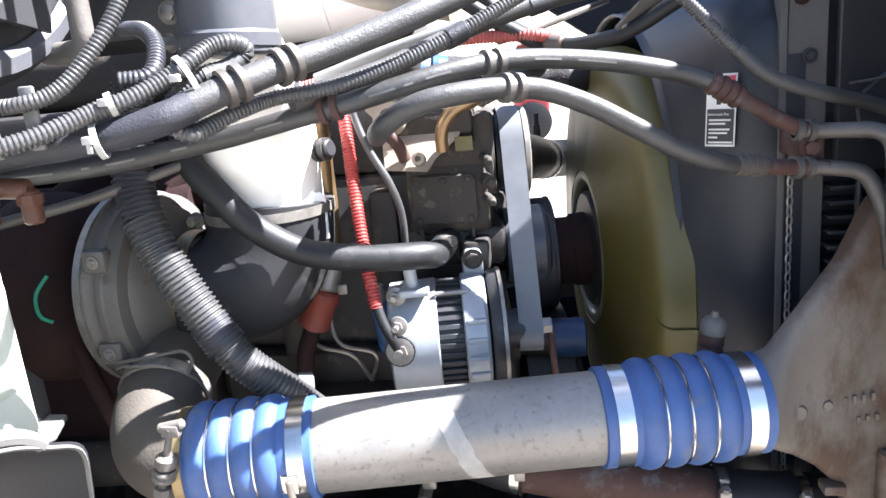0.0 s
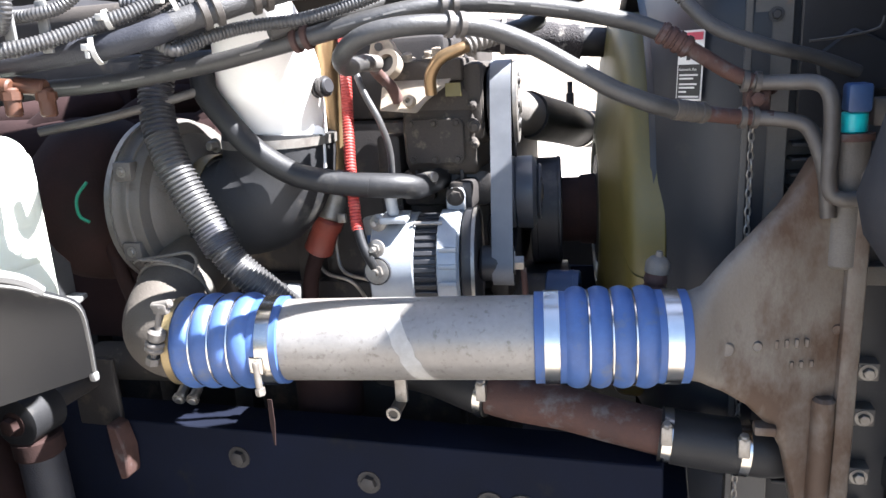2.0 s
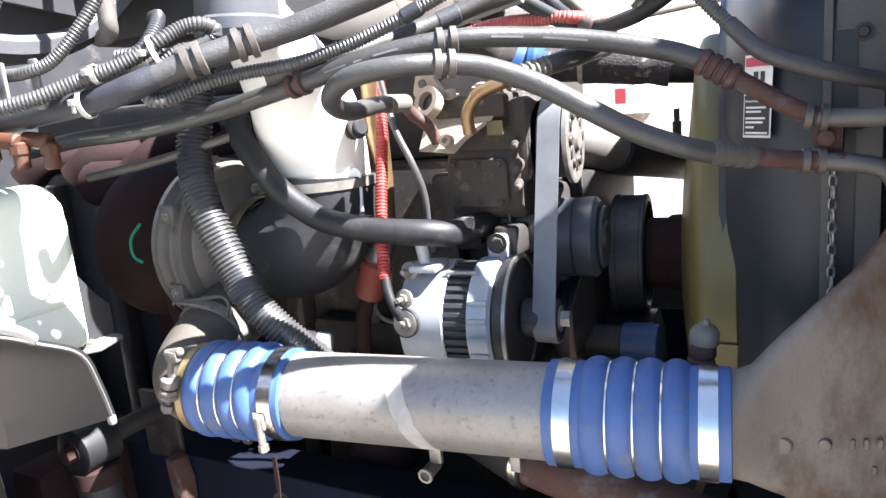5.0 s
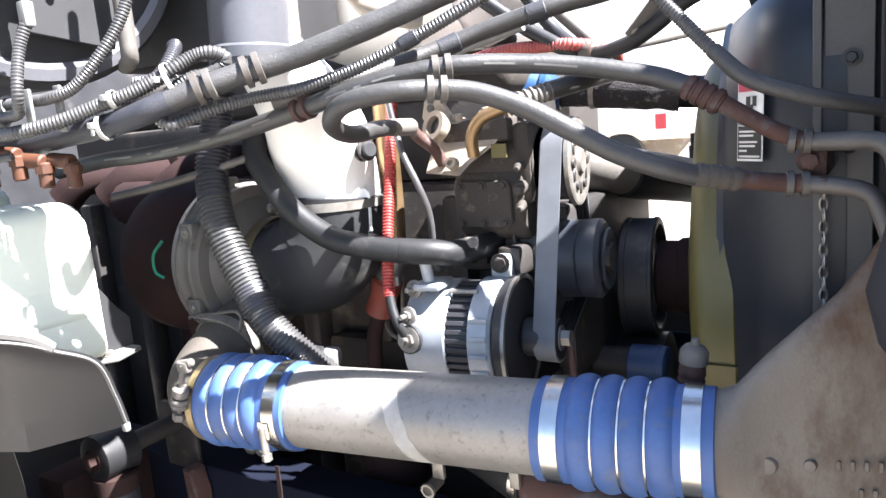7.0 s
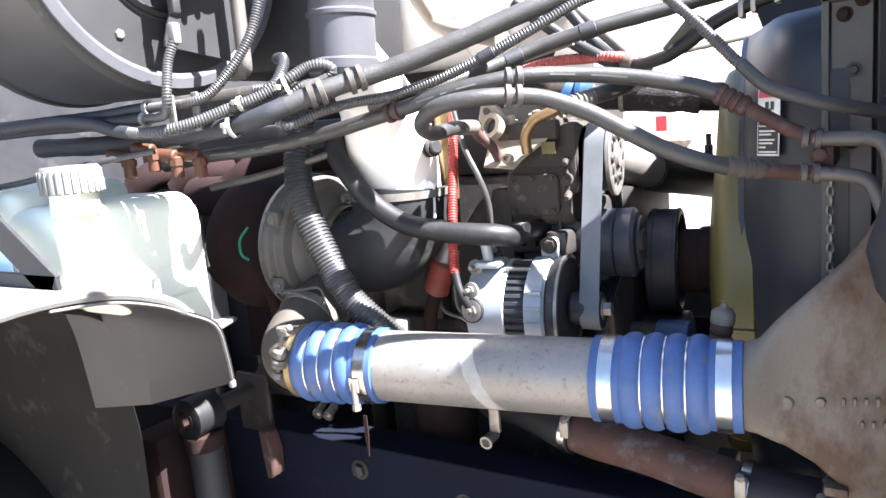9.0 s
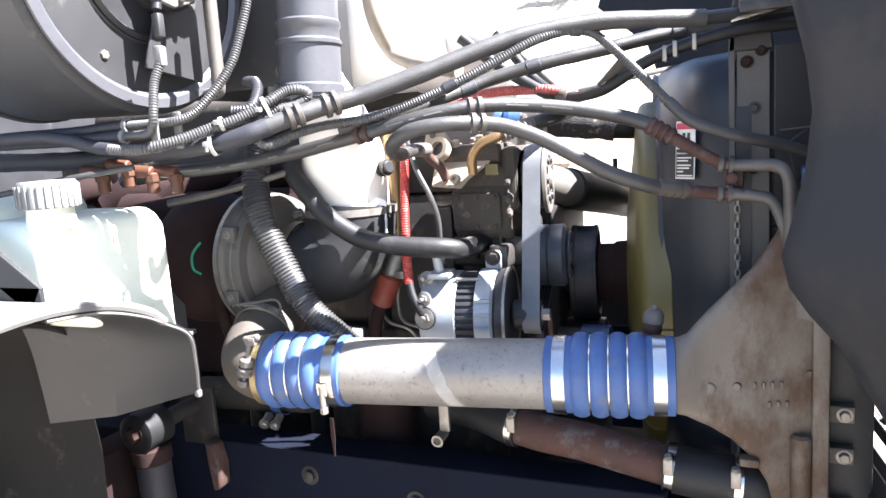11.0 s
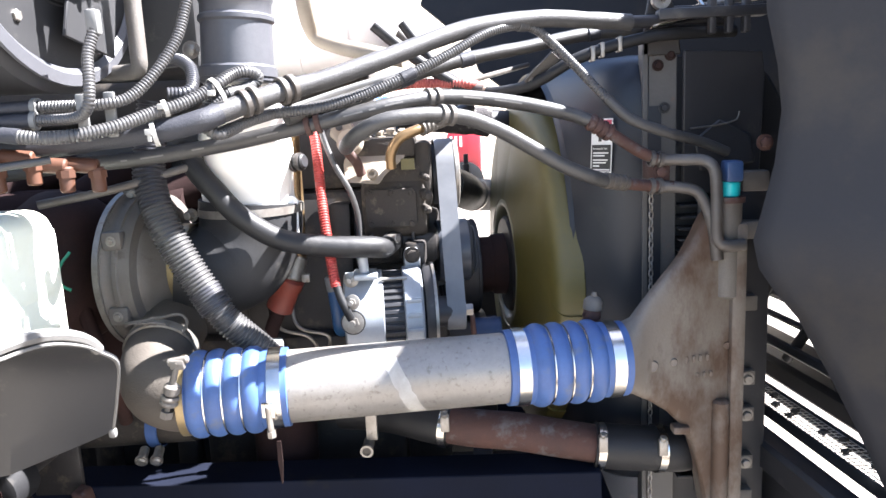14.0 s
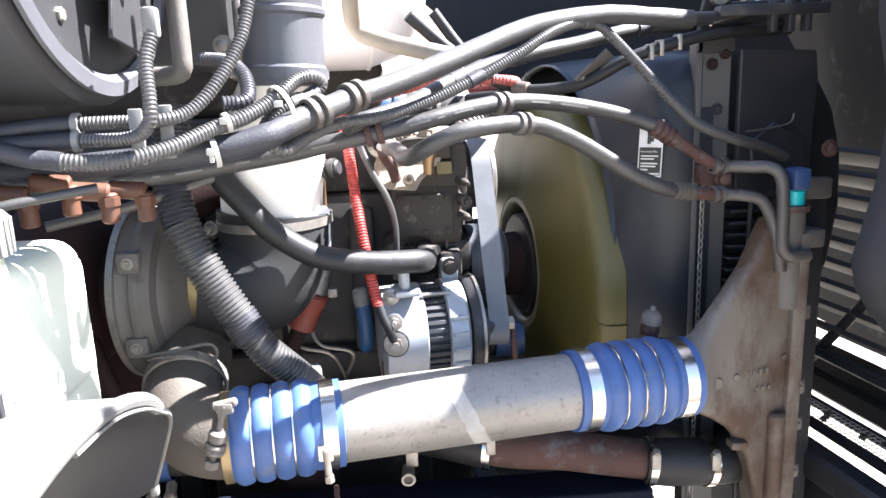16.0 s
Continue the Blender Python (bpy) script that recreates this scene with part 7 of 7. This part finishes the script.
def radiator_top():
    t = thing("radiator_support", "black support bracket with bright rods above the radiator", "bracket", (0.34, 0.95, 1.62))
    part("bar", block(bmesh.new(), (0.30, 0.86, 1.648), (0.46, 0.885, 1.664), 0.003), BLACK, t)
    part("bar", block(bmesh.new(), (0.31, 0.90, 1.66), (0.47, 0.93, 1.672), 0.003), BLACK, t)
    part("tower", plate(bmesh.new(), [(0.285, 1.60), (0.345, 1.60), (0.335, 1.67), (0.318, 1.705), (0.298, 1.70), (0.290, 1.66)], lambda u, v: (u, 0.90, v), (0, 0.008, 0), 0.002), IRON, t)
    part("pivot", lathe(bmesh.new(), [(0, 0.014), (0.012, 0.014), (0.012, 0.006), (0.002, 0.006)], (0.310, 0.895, 1.680), (0, -1, 0), 18), ZINC, t)
    for a, b in (((0.31, 0.885, 1.682), (0.36, 0.95, 1.72)), ((0.29, 0.87, 1.640), (0.36, 0.875, 1.652)), ((0.36, 0.95, 1.72), (0.39, 0.92, 1.665))):
        part("rod", rod(bmesh.new(), a, b, 0.004, 8), STEEL, t)
    for x in (0.375, 0.40, 0.425):
        part("clip", block(bmesh.new(), (x, 0.862, 1.625), (x + 0.010, 0.878, 1.675), 0.002), BLACK, t)
    t = thing("receiver_drier", "grey receiver with a turquoise cap and blue band", "receiver", (0.385, 0.78, 1.35))
    part("body", rod(bmesh.new(), (0.385, 0.80, 1.24), (0.385, 0.80, 1.385), 0.020, 20, 0.004), CASTGREY, t)
    part("collar", rod(bmesh.new(), (0.385, 0.795, 1.382), (0.385, 0.795, 1.390), 0.022, 20), RUST, t)
    part("cap", rod(bmesh.new(), (0.385, 0.792, 1.390), (0.385, 0.792, 1.412), 0.0135, 16, 0.002), AQUA, t, "turquoise plastic cap")
    part("band", block(bmesh.new(), (0.374, 0.775, 1.412), (0.398, 0.805, 1.442), 0.004), BLUEHOSE, t)
    part("valve", block(bmesh.new(), (0.405, 0.80, 1.395), (0.445, 0.82, 1.425), 0.004), TUBEGREY, t)
    part("nut", bolt(bmesh.new(), (0.435, 0.80, 1.465), (0, -1, 0), 0.008, 0.008), RUST, t)
    part("valve", block(bmesh.new(), (0.405, 0.80, 1.325), (0.440, 0.82, 1.352), 0.004), CASTGREY, t)


def grille():
    """Slats run along the truck's cross axis; the ground shows between them."""
    t = thing("front_grille", "black slatted grille of the tilted hood, ground showing between", "grille", (0.7, 1.0, 0.9))

    def along(x, z, wx, wz, y0, y1, tilt=0.0):
        """A bar along the cross axis through (x, 0.9, z)."""
        bm = bmesh.new()
        vs = []
        for y in (y0, y1):
            o = x - LEANING * (y - 0.9)
            for u, v in ((-1, -1), (1, -1), (1, 1), (-1, 1)):
                du, dv = u * wx / 2, v * wz / 2
                vs.append(bm.verts.new((o + du * math.cos(tilt) - dv * math.sin(tilt), y, z + du * math.sin(tilt) + dv * math.cos(tilt))))
        for f in ((0, 1, 2, 3), (7, 6, 5, 4), (0, 4, 5, 1), (1, 5, 6, 2), (2, 6, 7, 3), (3, 7, 4, 0)):
            bm.faces.new([vs[k] for k in f])
        bmesh.ops.recalc_face_normals(bm, faces=bm.faces)
        bmesh.ops.bevel(bm, geom=bm.edges[:], offset=min(wx, wz) * 0.2, segments=1, affect="EDGES")
        return bm

    for k in range(9):
        part("slat", along(0.632 + 0.004 * k, 1.112 + 0.0385 * k, 0.058, 0.009, 0.30, 1.95, radians(-32)), SLAT, t)
    part("post", rod(bmesh.new(), (0.599, 1.070, 1.045), (0.617, 0.930, 1.215), 0.010, 12), BLACK, t)
    part("post", rod(bmesh.new(), (0.617, 0.930, 1.215), (0.66, 0.84, 1.36), 0.010, 12), BLACK, t)
    part("post", rod(bmesh.new(), (0.66, 0.66, 1.04), (0.70, 0.62, 1.40), 0.010, 12), BLACK, t)
    part("lower_rail", along(0.640, 1.062, 0.070, 0.020, 0.30, 1.95, radians(-15)), BLACK, t)
    b = thing("bumper_step", "black bumper with a fine wire mesh step", "bumper", (0.65, 1.1, 0.7))
    part("beam", along(0.505, 0.890, 0.030, 0.16, 0.35, 1.62), BLACK, b)
    part("front_beam", along(0.700, 0.985, 0.10, 0.05, 0.35, 1.95), BLACK, b)
    tread = bmesh.new()
    y0, y1, ny, nx = 0.40, 1.60, 110, 5
    w = 0.052
    for i in range(nx + 1):
        o = 0.536 + w * i / nx
        p = [V(o + dx - LEANING * (y - 0.9), y, 0.990 + dz) for y in (y0, y1) for dx, dz in ((-0.0006, -0.0005), (0.0006, -0.0005), (0.0006, 0.0005), (-0.0006, 0.0005))]
        vs = [tread.verts.new(q) for q in p]
        for f in ((0, 4, 5, 1), (1, 5, 6, 2), (2, 6, 7, 3), (3, 7, 4, 0)):
            tread.faces.new([vs[k] for k in f])
    for k in range(ny + 1):
        y = y0 + (y1 - y0) * k / ny
        p = [V(0.536 + dx - LEANING * (y - 0.9), y + dy, 0.9905 + dz) for dx in (0, w) for dy, dz in ((-0.0006, -0.0005), (0.0006, -0.0005), (0.0006, 0.0005), (-0.0006, 0.0005))]
        vs = [tread.verts.new(q) for q in p]
        for f in ((0, 4, 5, 1), (1, 5, 6, 2), (2, 6, 7, 3), (3, 7, 4, 0)):
            tread.faces.new([vs[k] for k in f])
    part("tread", tread, TREAD, b, "thin wire mesh tread")
    for y, u in ((1.10, 0.010), (1.07, 0.030), (1.02, 0.034), (0.98, 0.016), (0.945, 0.030), (0.93, 0.012), (0.86, 0.026), (0.83, 0.040), (0.79, 0.018), (0.74, 0.030)):
        x = 0.536 + u - LEANING * (y - 0.9)
        part("stud", lathe(bmesh.new(), [(-0.004, 0.0045), (0.004, 0.0045), (0.005, 0.003)], (x, y, 0.992), (0, 0, 1), 8), INK, b, "dark stud in the tread")
        part("stud_bar", block(bmesh.new(), (x - 0.008, y - 0.0016, 0.991), (x + 0.008, y + 0.0016, 0.996), 0.0005, seg=1), INK, b)
    part("tread_frame", along(0.533, 0.984, 0.006, 0.020, 0.38, 1.62), BLACK, b)
    part("tread_frame", along(0.592, 0.984, 0.006, 0.020, 0.38, 1.62), BLACK, b)
    part("lower_beam", along(0.475, 0.960, 0.035, 0.05, 0.45, 1.62), BLACK, b)
    part("end_cap", plate(bmesh.new(), [(0.50, 0.70), (0.48, 0.84), (0.60, 0.95), (0.95, 1.02), (0.95, 0.70)], lambda u, v: (u, 0.41, v), (0, -0.01, 0), 0.003), BLACK, b)


ground()
bank()
dry_grass()
for k, (x, y, h) in enumerate(((-6.5, 24, 6), (-3.2, 26, 7), (-0.9, 23, 6.5), (1.4, 26, 7), (4.0, 24, 6), (-9.5, 26, 7.5), (7.5, 26, 7))):
    bare_tree(x, y, 7.2, h, k)
far_things()
truck_frame()
engine()
front_drive()
fan()
fan_shroud()
radiator()
charge_pipe()
turbo()
intake()
alternator()
ac_compressor()
ac_lines()
harness()
lower_parts()
washer_tank()
wheel_arch()
blower()
hood()
radiator_top()
grille()
